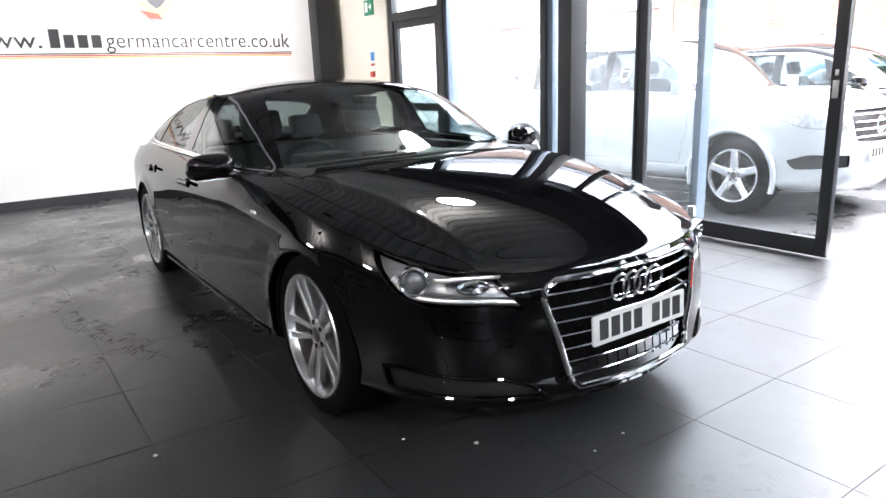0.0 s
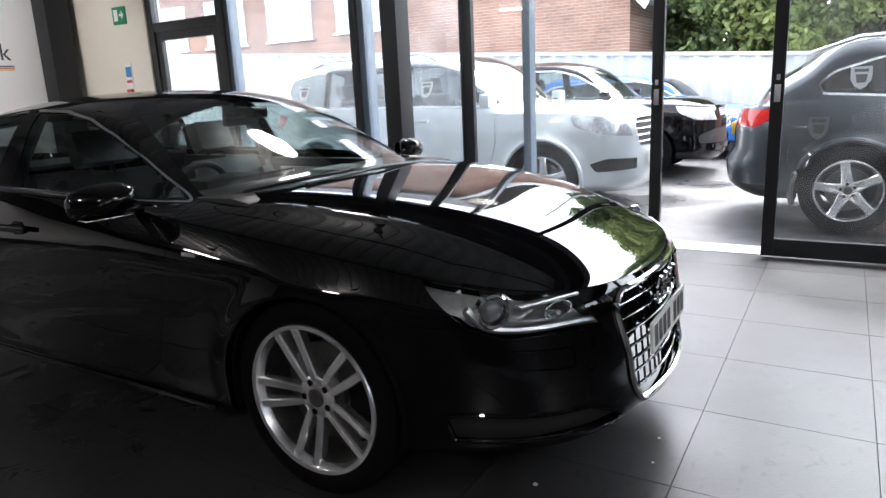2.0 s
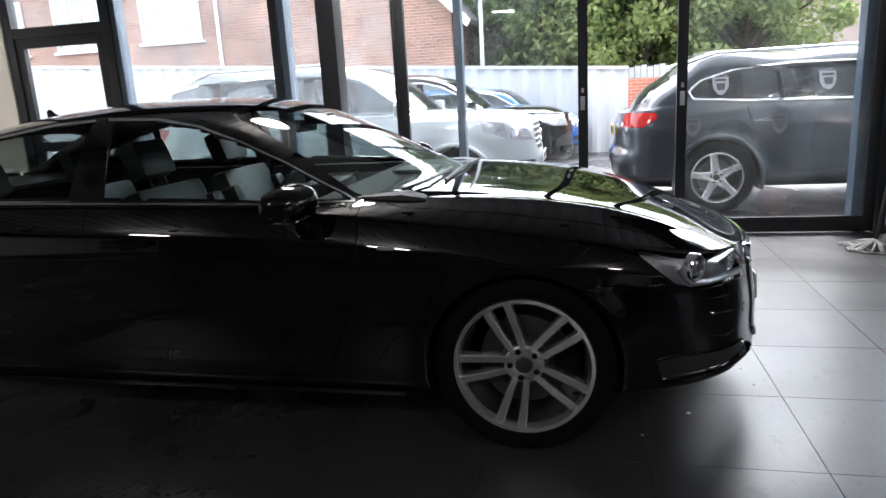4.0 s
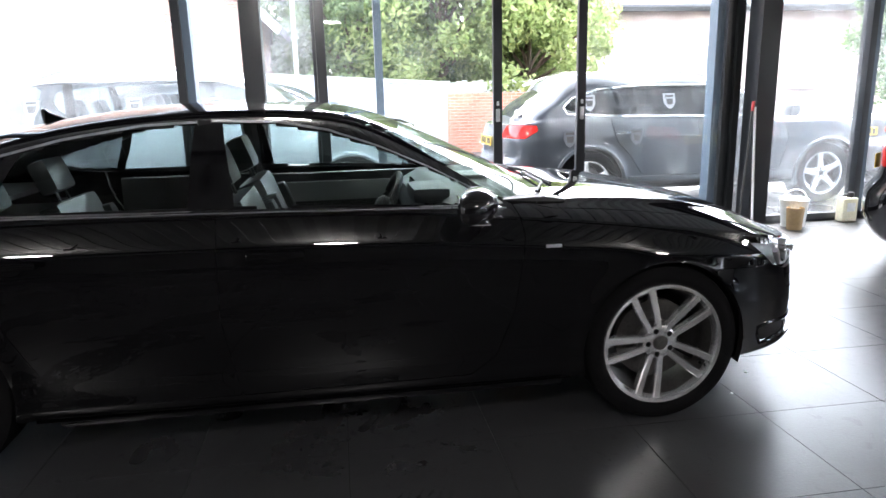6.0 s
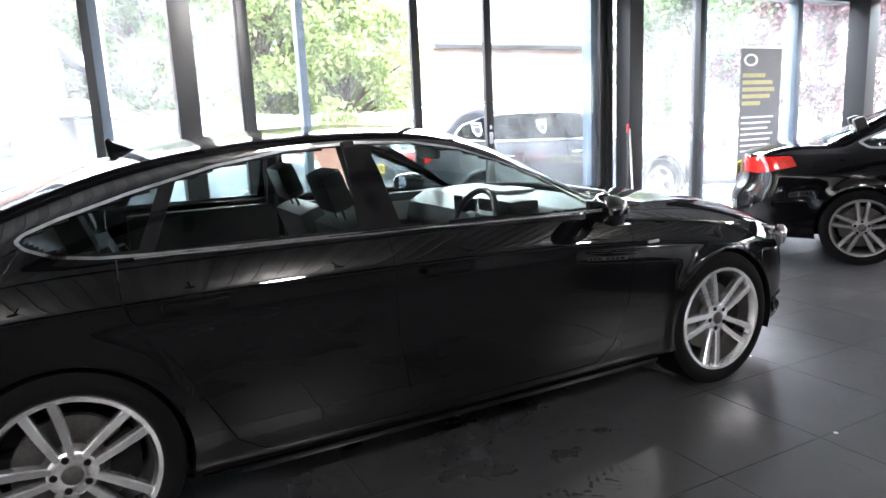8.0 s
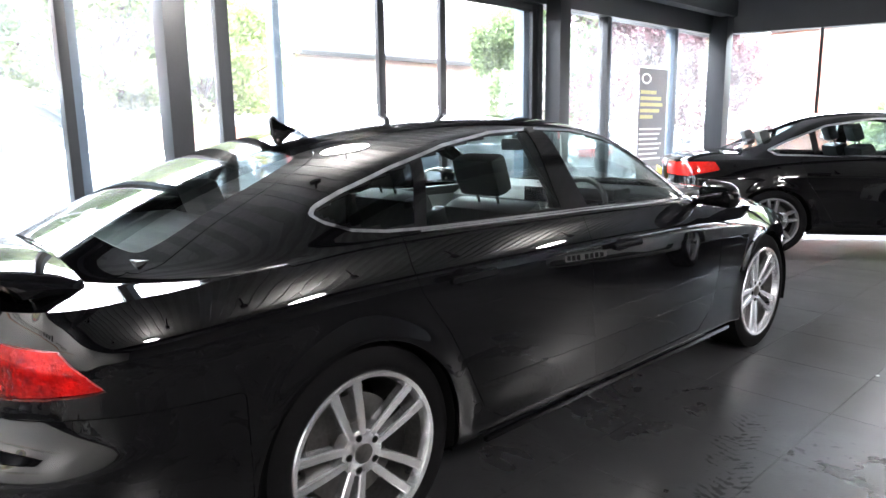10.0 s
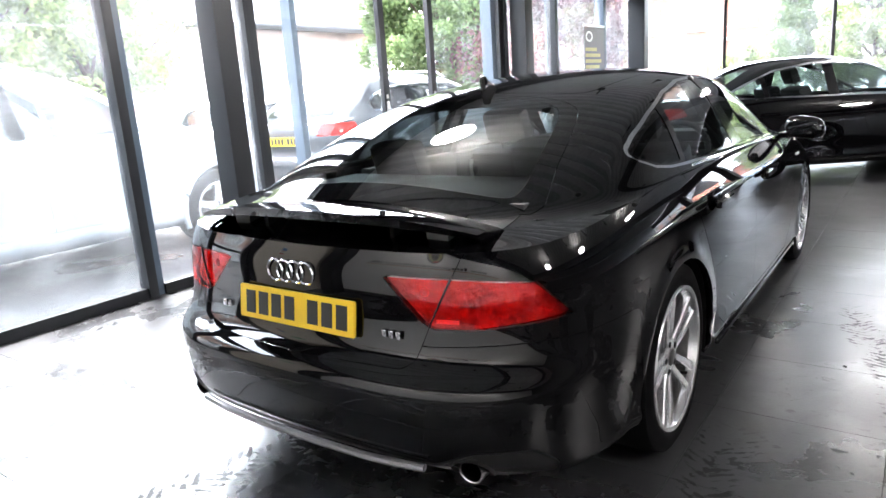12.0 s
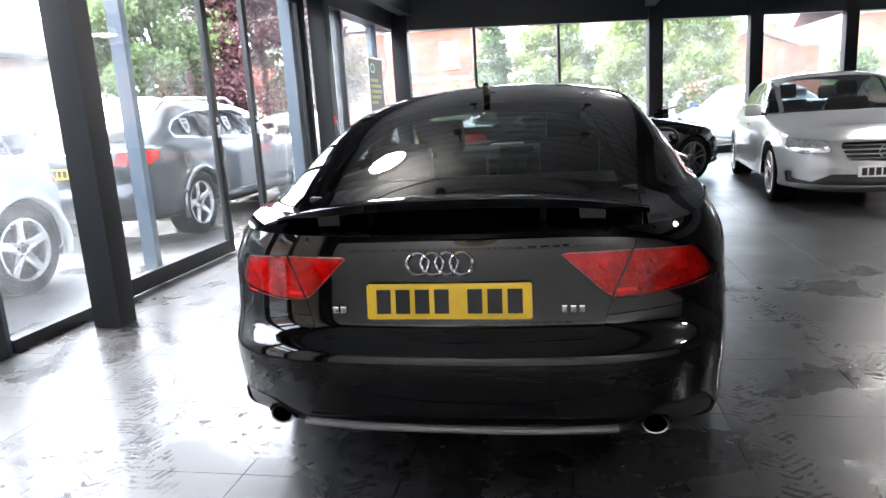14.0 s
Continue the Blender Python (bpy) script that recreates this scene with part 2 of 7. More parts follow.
GLOSSBLACK = surface("gloss_black_plastic", (0.006, 0.006, 0.007), 0.08, grain=500, vary=0.1)
CHROME = surface("chrome", (0.85, 0.86, 0.88), 0.08, metal=1.0, vary=0.03)
SATIN = surface("satin_aluminium", (0.75, 0.76, 0.78), 0.36, metal=1.0, vary=0.05)
ALLOY = surface("silver_alloy_lacquer", (0.72, 0.73, 0.75), 0.24, metal=0.9, coat=0.5, vary=0.05)
DISC = surface("cast_iron_disc", (0.09, 0.088, 0.086), 0.45, metal=0.8, grain=80, vary=0.3)
RUBBER = surface("tyre_rubber", (0.005, 0.005, 0.0055), 0.8, spec=0.04, grain=120, vary=0.25, bump=0.0003)
DARK = surface("underbody_black", (0.005, 0.005, 0.005), 0.85, spec=0.08)
CARGLASS = pane_glass("car_side_glass", (0.60, 0.67, 0.665), ior=1.5)
MISTGLASS = pane_glass("misted_car_glass", (0.13, 0.15, 0.155), dirt_glare=0.05, ior=1.5)
HAZEGLASS = pane_glass("hazed_car_glass", (0.50, 0.55, 0.57), dirt_glare=0.20, ior=1.5)
TIPSTEEL = surface("dulled_exhaust_steel", (0.40, 0.40, 0.41), 0.25, metal=1.0, vary=0.2)
MIRROR = surface("mirror_glass", (0.45, 0.46, 0.48), 0.03, metal=1.0, vary=0.02)
EYE = surface("projector_glass", (0.22, 0.23, 0.25), 0.08, metal=0.5, coat=1.0, vary=0.2)
REDCLEAR = pane_glass("red_lamp_cover", (0.92, 0.032, 0.02), ior=1.5)
REFLECTOR = surface("lamp_reflector", (0.85, 0.82, 0.82), 0.22, metal=0.65, grain=38, vary=0.7, stain=14, bump=0.010)
REARGLASS = pane_glass("tinted_rear_glass", (0.42, 0.46, 0.46), ior=1.5, gain=2.0)
SCREEN = pane_glass("windscreen_glass", (0.66, 0.74, 0.72), ior=1.5, gain=1.7)
PRIVACY = pane_glass("dark_privacy_glass", (0.16, 0.18, 0.18), ior=1.5)
LENS = pane_glass("clear_lamp_cover", (0.90, 0.92, 0.93), ior=1.5)
REDLENS = surface("red_lamp_lens", (0.42, 0.010, 0.007), 0.22, spec=0.0, coat=1.0, grain=70, vary=0.45, bump=0.002)
REDDEEP = surface("deep_red_lamp_lens", (0.50, 0.014, 0.012), 0.20, coat=1.0, grain=60, vary=0.3, bump=0.001)
WHITEPLATE = surface("white_number_plate", (0.78, 0.79, 0.78), 0.35, vary=0.03)
YELLOWPLATE = surface("yellow_number_plate", (0.80, 0.53, 0.015), 0.35, vary=0.03)
INKBLACK = surface("black_print", (0.012, 0.012, 0.012), 0.5)
SEAT = surface("dark_grey_leather", (0.013, 0.013, 0.014), 0.45, grain=160, vary=0.2, bump=0.0005)
SEATMID = surface("mid_grey_leather", (0.055, 0.058, 0.058), 0.45, grain=160, vary=0.1, bump=0.0005)
LIPGREY = surface("grey_lip_plastic", (0.15, 0.15, 0.155), 0.4, metal=0.3, vary=0.1)
SEATLIGHT = surface("light_grey_leather", (0.30, 0.31, 0.31), 0.45, grain=160, vary=0.1, bump=0.0005)

# ---- mesh helpers ----
def mesh_of(bm, name, material, smooth=None):
    me = bpy.data.meshes.new(name)
    bmesh.ops.recalc_face_normals(bm, faces=bm.faces) if smooth is None else None
    bm.to_mesh(me)
    bm.free()
    me.materials.append(material)
    return me


def part(name, bm, material, parent=None, label="", at=None, smooth=True, angle=35, fix=True):
    """Links a bmesh as one mesh object, under a thing or a part where one is given."""
    if fix:
        bmesh.ops.recalc_face_normals(bm, faces=bm.faces)
    me = bpy.data.meshes.new(name)
    bm.to_mesh(me)
    bm.free()
    for m in material if isinstance(material, (list, tuple)) else (material,):
        me.materials.append(m)
    if smooth:
        me.shade_smooth()
        me.set_sharp_from_angle(angle=radians(angle))
    ob = new(name, me)
    ob.parent = parent
    if at is not None:
        ob.matrix_basis = at
    if label:
        tagged(ob, label)
    return ob


def thing(name, label, category, at=None, group="", kind=""):
    ob = new(name)
    ob.empty_display_size = 0.1
    if at is not None:
        ob.matrix_basis = at
    return tagged(ob, label, category, group, kind)


def box(x0, x1, y0, y1, z0, z1, bevel=0.0, bm=None, seg=2):
    one = bmesh.new()
    bmesh.ops.create_cube(one, size=1)
    for v in one.verts:
        v.co = Vector(((x0 + x1) / 2 + v.co.x * (x1 - x0), (y0 + y1) / 2 + v.co.y * (y1 - y0), (z0 + z1) / 2 + v.co.z * (z1 - z0)))
    if bevel:
        bmesh.ops.bevel(one, geom=one.edges[:], offset=bevel, segments=seg, profile=0.7, affect="EDGES")
    return joined(bm, one)


def joined(bm, one, m=None):
    """Adds the mesh one to bm (or gives it back alone)."""
    if m is not None:
        one.transform(m)
    if bm is None:
        return one
    tmp = bpy.data.meshes.new("tmp")
    one.to_mesh(tmp)
    one.free()
    bm.from_mesh(tmp)
    bpy.data.meshes.remove(tmp)
    return bm


def lathe(profile, steps=48, axis="y", bm=None, close=False, m=None, caps=True):
    """A turned shape: profile of (radius, along), round the axis."""
    one = bmesh.new()
    rings = []
    for r, a in profile:
        ring = []
        for i in range(steps):
            t = 2 * math.pi * i / steps
            c, s = r * math.cos(t), r * math.sin(t)
            ring.append(one.verts.new({"y": (c, a, s), "z": (c, s, a), "x": (a, c, s)}[axis]))
        rings.append(ring)
    pairs = list(zip(rings, rings[1:])) + ([(rings[-1], rings[0])] if close else [])
    for p, q in pairs:
        for i in range(steps):
            j = (i + 1) % steps
            one.faces.new((p[i], p[j], q[j], q[i]))
    if not close and caps:
        for ring in (rings[0], rings[-1]):
            if (ring[0].co - ring[steps // 2].co).length > 1e-4:
                one.faces.new(ring)
    return joined(bm, one, m)


def tube(points, radius, steps=10, bm=None, flat=1.0, closed=False):
    """A round bar along points."""
    one = bmesh.new()
    pts = [Vector(p) for p in points]
    rings, n = [], len(pts)
    for i, p in enumerate(pts):
        a = pts[(i - 1) % n] if closed or i else p
        b = pts[(i + 1) % n] if closed or i < n - 1 else p
        d = (b - a).normalized()
        up = Vector((0, 0, 1)) if abs(d.z) < 0.9 else Vector((1, 0, 0))
        s = d.cross(up).normalized()
        u = s.cross(d)
        r = radius[i] if isinstance(radius, (list, tuple)) else radius
        rings.append([one.verts.new(p + (s * math.cos(t) + u * math.sin(t) * flat) * r) for t in (2 * math.pi * k / steps for k in range(steps))])
    for i in range(n if closed else n - 1):
        p, q = rings[i], rings[(i + 1) % n]
        for k in range(steps):
            j = (k + 1) % steps
            one.faces.new((p[k], p[j], q[j], q[k]))
    if not closed:
        one.faces.new(rings[0])
        one.faces.new(rings[-1])
    return joined(bm, one)


def slab(outline, z0, z1, plane="xy", bm=None, bevel=0.0):
    """A plate cut to an outline, from z0 to z1 across its plane."""
    one = bmesh.new()
    put = {"xy": lambda a, b, c: (a, b, c), "xz": lambda a, b, c: (a, c, b), "yz": lambda a, b, c: (c, a, b)}[plane]
    lo = [one.verts.new(put(a, b, z0)) for a, b in outline]
    hi = [one.verts.new(put(a, b, z1)) for a, b in outline]
    one.faces.new(lo)
    top = one.faces.new(hi)
    for i in range(len(lo)):
        j = (i + 1) % len(lo)
        one.faces.new((lo[i], lo[j], hi[j], hi[i]))
    bmesh.ops.recalc_face_normals(one, faces=one.faces)
    if bevel:
        bmesh.ops.bevel(one, geom=list(one.edges), offset=bevel, segments=2, profile=0.7, affect="EDGES")
    return joined(bm, one)


def smooth_poly(pts, steps=8, closed=True):
    """A Catmull-Rom line through points."""
    out, n = [], len(pts)
    ar = [np.array(p, float) for p in pts]
    for i in range(n if closed else n - 1):
        p0, p1, p2, p3 = (ar[(i + k) % n] if closed else ar[min(max(i + k, 0), n - 1)] for k in (-1, 0, 1, 2))
        for s in range(steps):
            t = s / steps
            out.append(tuple(0.5 * (2 * p1 + (p2 - p0) * t + (2 * p0 - 5 * p1 + 4 * p2 - p3) * t * t + (3 * p1 - p0 - 3 * p2 + p3) * t**3)))
    if not closed:
        out.append(tuple(ar[-1]))
    return out


def spline(knots):
    """A smooth function through (x, value) pairs (monotone cubic)."""
    k = sorted(knots)
    x, y = np.array([a for a, _ in k], float), np.array([b for _, b in k], float)
    h, d = np.diff(x), np.diff(y) / np.diff(x)
    m = np.zeros(len(x))
    m[1:-1] = np.where(d[:-1] * d[1:] > 0, (d[:-1] * h[1:] + d[1:] * h[:-1]) / (h[:-1] + h[1:]), 0)
    for i in range(1, len(x) - 1):
        lim = 3 * min(abs(d[i - 1]), abs(d[i]))
        m[i] = max(-lim, min(lim, m[i]))
    m[0], m[-1] = d[0], d[-1]

    def f(v):
        v = np.asarray(v, float)
        i = np.clip(np.searchsorted(x, v) - 1, 0, len(h) - 1)
        t = (v - x[i]) / h[i]
        tc = np.clip(t, 0, 1)
        s = (1 + 2 * tc) * (1 - tc) ** 2 * y[i] + tc * (1 - tc) ** 2 * h[i] * m[i] + tc**2 * (3 - 2 * tc) * y[i + 1] + tc**2 * (tc - 1) * h[i] * m[i + 1]
        return s + np.where(t < 0, t * h[i] * m[0], 0) + np.where(t > 1, (t - 1) * h[i] * m[-1], 0)

    return f


def inside(px, pz, poly, rounding=0.0):
    """Signed distance to a polygon, positive inside."""
    p = np.stack([px, pz], -1)
    best, odd = np.full(len(p), 1e9), np.zeros(len(p), bool)
    n = len(poly)
    for i in range(n):
        a, b = np.array(poly[i], float), np.array(poly[(i + 1) % n], float)
        e, w = b - a, p - a
        t = np.clip((w @ e) / (e @ e), 0, 1)
        best = np.minimum(best, np.hypot(*(w - t[:, None] * e).T))
        cross = (a[1] > p[:, 1]) != (b[1] > p[:, 1])
        with np.errstate(divide="ignore", invalid="ignore"):
            xs = a[0] + (p[:, 1] - a[1]) / (b[1] - a[1]) * e[0] if b[1] != a[1] else np.full(len(p), 1e9)
        odd ^= cross & (p[:, 0] < xs)
    return np.where(odd, best, -best) + rounding


def smin(a, b, k):
    h = np.clip(0.5 + 0.5 * (b - a) / k, 0, 1)
    return b * (1 - h) + a * h - k * h * (1 - h)


def smax(a, b, k):
    return -smin(-a, -b, k)


# ---- the showroom ----
DARKWALL = surface("dark_grey_wall_paint", (0.07, 0.07, 0.072), 0.5)
WX0, WY0, WY1, TOP = -5.75, -9.0, 2.92, 3.35
TX, TY, TP = 2.508, 0.24, 0.6

# the street side stands at a slant: from EAST along EDIR
EAST, EDIR = Vector((8.55, 2.92, 0)), Vector((0.339, -0.941, 0)).normalized()
PLAN = [(WX0 - 0.2, WY0 - 0.2), (EAST.x + 0.36 * 12 + 0.25, WY0 - 0.2), (EAST.x + 0.2, WY1 + 0.2), (WX0 - 0.2, WY1 + 0.2)]
floor = tagged(part("floor", slab(PLAN, -0.25, -0.006), GROUT, smooth=False), "dark grey square floor tiles, damp and foot-marked, thin grout", "floor", kind="structure")
wall_w = tagged(part("wall_west", box(WX0 - 0.25, WX0, WY0 - 0.2, WY1 + 0.2, -0.1, TOP), WALLPAINT, smooth=False), "white painted showroom wall with a printed web address", "wall", kind="structure")
tagged(part("baseboard", box(WX0, WX0 + 0.015, WY0, WY1 - 0.3, 0.0, 0.11, 0.003), CHARCOAL, smooth=False), "low charcoal skirting board along the white wall", "skirting", kind="structure")
tagged(part("wall_south", box(WX0 - 0.2, 13.3, WY0 - 0.25, WY0, -0.1, TOP), DARKWALL, smooth=False), "plain dark grey rear showroom wall", "wall", kind="structure")
north = tagged(part("wall_north", box(WX0, -4.20, WY1 - 0.02, WY1 + 0.2, -0.1, TOP), CREAM, smooth=False), "cream painted wall beside the glazed fire door", "wall", kind="structure")

# ceiling: dark ribbed deck with beams, all one mesh
cb = slab(PLAN, TOP + 0.06, TOP + 0.2)
for i in range(79):
    x = WX0 + 0.12 + i * 0.24
    cb = box(x - 0.05, x + 0.05, WY0, min(WY1 + 0.1, 2.92 - (x - 8.5) / 0.36 if x > 8.5 else 9), TOP + 0.04, TOP + 0.06, 0, cb)
deck_o = tagged(part("ceiling", cb, DECK, smooth=False), "grey metal deck ceiling with dark ribs", "ceiling", kind="structure")
deck_o.data.materials.append(surface("dark_ceiling_ribs", (0.38, 0.38, 0.38), 0.5, grain=20, vary=0.2))
for fc in deck_o.data.polygons:
    if fc.center.z < TOP + 0.058:
        fc.material_index = 1
# unseen beam, added to darken the wall's reflection in the coupe's tailgate
tagged(part("ceiling_beam", box(WX0, WX0 + 0.16, WY0, 2.52, 2.72, TOP, 0.006), STEEL), "assumed dark steel beam along the top of the white wall", "beam", group="ceiling beams", kind="structure")
for y in (2.62, -2.0, -6.0):
    tagged(part("ceiling_beam", box(WX0 + 0.162, 8.5 + 0.36 * (2.9 - y), y - 0.1, y + 0.1, TOP - 0.32, TOP, 0.006), STEEL), "dark painted steel beam under the ceiling", "beam", group="ceiling beams", kind="structure")


def glazing(name, label, posts, panes, rails, along, fixed):
    """A glazed wall: posts (from, to, near, far, foot, head, material), rails and panes, each a part."""
    g = thing(name, label, "glazing", kind="structure")
    for a, b, c, d, z0, z1, m in posts:
        part("post", box(*((a, b, c, d) if along == "x" else (c, d, a, b)), z0, z1, 0.004), m, g)
    for a, b, c, d, z0, z1, m in rails:
        part("rail", box(*((a, b, c, d) if along == "x" else (c, d, a, b)), z0, z1, 0.003), m, g)
    for a, b, at, z0, z1 in panes:
        o = part("pane", box(*((a, b, at, at + 0.008) if along == "x" else (at, at + 0.008, a, b)), z0, z1), FILMGLARE, g, smooth=False)
        o.visible_shadow = False
    return g


Y = WY1
HEAD = 2.78
win_n = glazing(
    "window_1", "full-height dark aluminium glazing onto the wet car park",
    [(-4.20, -4.10, Y, Y + 0.10, 0, HEAD, ALU), (-3.05, -2.94, Y, Y + 0.10, 0, HEAD, ALU), (-2.94, -2.88, Y + 0.02, Y + 0.16, 0, HEAD, BLUEALU),
     (-1.23, -1.16, Y - 0.02, Y + 0.10, 0, HEAD, ALU), (-1.16, -1.09, Y + 0.02, Y + 0.18, 0, HEAD, BLUEALU),
     (-0.05, -0.02, Y, Y + 0.10, 0, HEAD, ALU), (0.512, 0.582, Y + 0.08, Y + 0.20, 0, HEAD, BLUEALU),
     (3.90, 4.03, Y + 0.09, Y + 0.24, 0, HEAD, BLUEALU), (4.06, 4.13, Y - 0.02, Y + 0.10, 0, HEAD, ALU),
     (5.52, 5.59, Y - 0.02, Y + 0.12, 0, HEAD, ALU), (5.59, 5.65, Y, Y + 0.18, 0, HEAD, BLUEALU), (7.38, 7.48, Y, Y + 0.16, 0, HEAD, BLUEALU)],
    [(-2.88, -1.23, Y + 0.05, 0.08, HEAD), (-1.09, -0.05, Y + 0.05, 0.08, HEAD), (4.13, 5.52, Y + 0.05, 0.08, HEAD), (5.65, 7.38, Y + 0.05, 0.08, HEAD), (7.48, 8.70, Y + 0.05, 0.08, HEAD), (-4.10, -3.05, Y + 0.05, 2.24, HEAD)],
    [(-2.88, -1.23, Y, Y + 0.10, 0, 0.08, ALU), (-1.09, -0.02, Y, Y + 0.10, 0, 0.08, ALU), (4.13, 8.70, Y, Y + 0.10, 0, 0.08, ALU), (-4.10, -3.05, Y, Y + 0.10, 2.14, 2.24, ALU), (-4.20, 8.75, Y - 0.06, Y + 0.2, HEAD, TOP, ALU), (-2.88, -0.02, Y + 0.1, Y + 0.16, 0, 0.05, BLUEALU)],
    "x", 0)
sill = tagged(part("threshold", box(-0.02, 4.06, Y + 0.10, Y + 0.36, -0.05, 0.006, 0.003), surface("pale_threshold_stone", (0.55, 0.55, 0.53), 0.5, bump=0.001)), "pale stone threshold at the sliding doors", "threshold", kind="structure")


def sliding_leaf(x0, x1, y, handle_x):
    d = thing("sliding_door", "black framed glass sliding door leaf with a steel latch", "door", group="sliding showroom doors", kind="structure")
    for a, b in ((x0, x0 + 0.085), (x1 - 0.085, x1)):
        part("stile", box(a, b, y, y + 0.055, 0.02, HEAD, 0.004), ALU, d)
    part("bottom_rail", box(x0 + 0.085, x1 - 0.085, y, y + 0.055, 0.02, 0.15, 0.004), ALU, d)
    part("top_rail", box(x0 + 0.085, x1 - 0.085, y, y + 0.055, HEAD - 0.09, HEAD, 0.004), ALU, d)
    o = part("pane", box(x0 + 0.085, x1 - 0.085, y + 0.024, y + 0.032, 0.15, HEAD - 0.09), GLASS, d, smooth=False)
    o.visible_shadow = False
    part("latch", box(handle_x - 0.02, handle_x + 0.02, y - 0.012, y + 0.002, 1.14, 1.26, 0.004), SATIN, d)
    part("lock", box(handle_x - 0.012, handle_x + 0.012, y - 0.008, y + 0.002, 1.29, 1.33, 0.003), SATIN, d)
    return d


sliding_leaf(-0.018, 1.70, Y + 0.01, 1.655)
sliding_leaf(2.445, 4.05, Y + 0.01, 2.49)

# glazed fire door
fd = thing("door_1", "closed dark aluminium glazed fire door with push bar", "door", kind="structure")
for a, b in ((-4.10, -4.01), (-3.14, -3.05)):
    part("stile", box(a, b, Y + 0.02, Y + 0.075, 0.01, 2.14, 0.004), ALU, fd)
for a, b in ((0.01, 0.16), (2.04, 2.14), (0.98, 1.08)):
    part("rail", box(-4.01, -3.14, Y + 0.02, Y + 0.075, a, b, 0.004), ALU, fd)
for a, b in ((0.16, 0.98), (1.08, 2.04)):
    o = part("pane", box(-4.01, -3.14, Y + 0.04, Y + 0.048, a, b), GLASS, fd, smooth=False)
    o.visible_shadow = False

# street glazing over a low sill, along the slant (built along x, then turned)
SLANT = Matrix.Translation(EAST) @ Matrix.Rotation(math.atan2(EDIR.y, EDIR.x), 4, "Z")
mull = (1.62, 3.32, 11.2)
edges = [0.1, 1.62, 3.32, 5.33, 7.55, 9.75, 11.2, 12.7]
win_e = glazing(
    "window_2", "long showroom window facing the street with thin mullions",
    [(a - 0.025, a + 0.025, 0.01, 0.10, 0.16, HEAD, ALU) for a in mull],
    [(a + 0.03, b - 0.03, 0.05, 0.16, HEAD) for a, b in zip(edges, edges[1:])],
    [(0, 12.7, 0, 0.12, 0.0, 0.16, ALU), (0, 12.7, -0.04, 0.2, HEAD, TOP, ALU)],
    "x", 0)
win_e.matrix_basis = SLANT


def column(x, y, w, d, top, label, web=False):
    if web:
        bm = box(x - w / 2, x + w / 2, y - d / 2, y - d / 2 + 0.018, 0, top, 0.003)
        bm = box(x - w / 2, x + w / 2, y + d / 2 - 0.018, y + d / 2, 0, top, 0.003, bm)
        bm = box(x - 0.012, x + 0.012, y - d / 2 + 0.018, y + d / 2 - 0.018, 0, top, 0, bm)
        bm = box(x - w / 2 - 0.0, x + w / 2, y - d / 2, y + d / 2, 0, 0.012, 0.002, bm)
    else:
        bm = box(x - w / 2, x + w / 2, y - d / 2, y + d / 2, 0, top, 0.006)
    return tagged(part("column", bm, STEEL), label, "column", group="steel columns", kind="structure")


column(-0.536, 2.65, 0.165, 0.20, TOP - 0.32, "dark painted steel column standing inside the glazing")
column(4.25, 2.76, 0.20, 0.22, TOP - 0.32, "dark painted steel column with a mop leaning on it")
column(8.54, 2.74, 0.22, 0.30, TOP - 0.32, "dark painted steel corner column")
column(-5.60, 2.63, 0.26, 0.30, TOP - 0.32, "dark boxed corner column beside the white wall")
for v in (5.33, 7.55, 9.75):
    c = column(0, 0, 0.30, 0.14, TOP, "dark steel post between street windows")
    c.matrix_basis = SLANT @ Matrix.Translation((v, -0.02, 0))

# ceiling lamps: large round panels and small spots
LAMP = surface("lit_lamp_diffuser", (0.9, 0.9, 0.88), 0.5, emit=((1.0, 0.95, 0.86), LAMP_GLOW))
SPOT = surface("lit_spot_lens", (0.9, 0.9, 0.88), 0.4, emit=((1.0, 0.96, 0.90), SPOT_GLOW))
BODYWHITE = surface("white_lamp_body", (0.7, 0.7, 0.7), 0.4)


def round_lamp():
    t = thing("ceiling_lamp", "large round pendant lamp with an added glow above", "ceiling lamp", group="round ceiling lamps")
    part("rim", lathe([(0.24, 0.0), (0.255, 0.01), (0.255, 0.07), (0.20, 0.10), (0.03, 0.12), (0.0, 0.12)], 40, "z"), BODYWHITE, t)
    part("diffuser", lathe([(0.238, -0.004), (0.236, 0.006), (0.0, 0.006)], 40, "z"), LAMP, t)
    # glowing top, added to brighten the ceiling
    part("added_upglow", lathe([(0.19, 0.1035), (0.03, 0.1225), (0.0, 0.1225)], 40, "z"), LAMP, t)
    part("cord", tube([(0, 0, 0.11), (0, 0, 0.55)], 0.006, 8), TRIM, t)
    return t


def spot_lamp():
    t = thing("spotlight", "small lit ceiling spotlight in a dark can", "spotlight", group="ceiling spotlights")
    part("can", lathe([(0.045, 0.0), (0.05, 0.005), (0.05, 0.12), (0.012, 0.13), (0.012, 0.42), (0.0, 0.42)], 20, "z"), TRIM, t)
    part("lens", lathe([(0.042, 0.004), (0.03, 0.002), (0.0, 0.0015)], 20, "z"), SPOT, t)
    return t


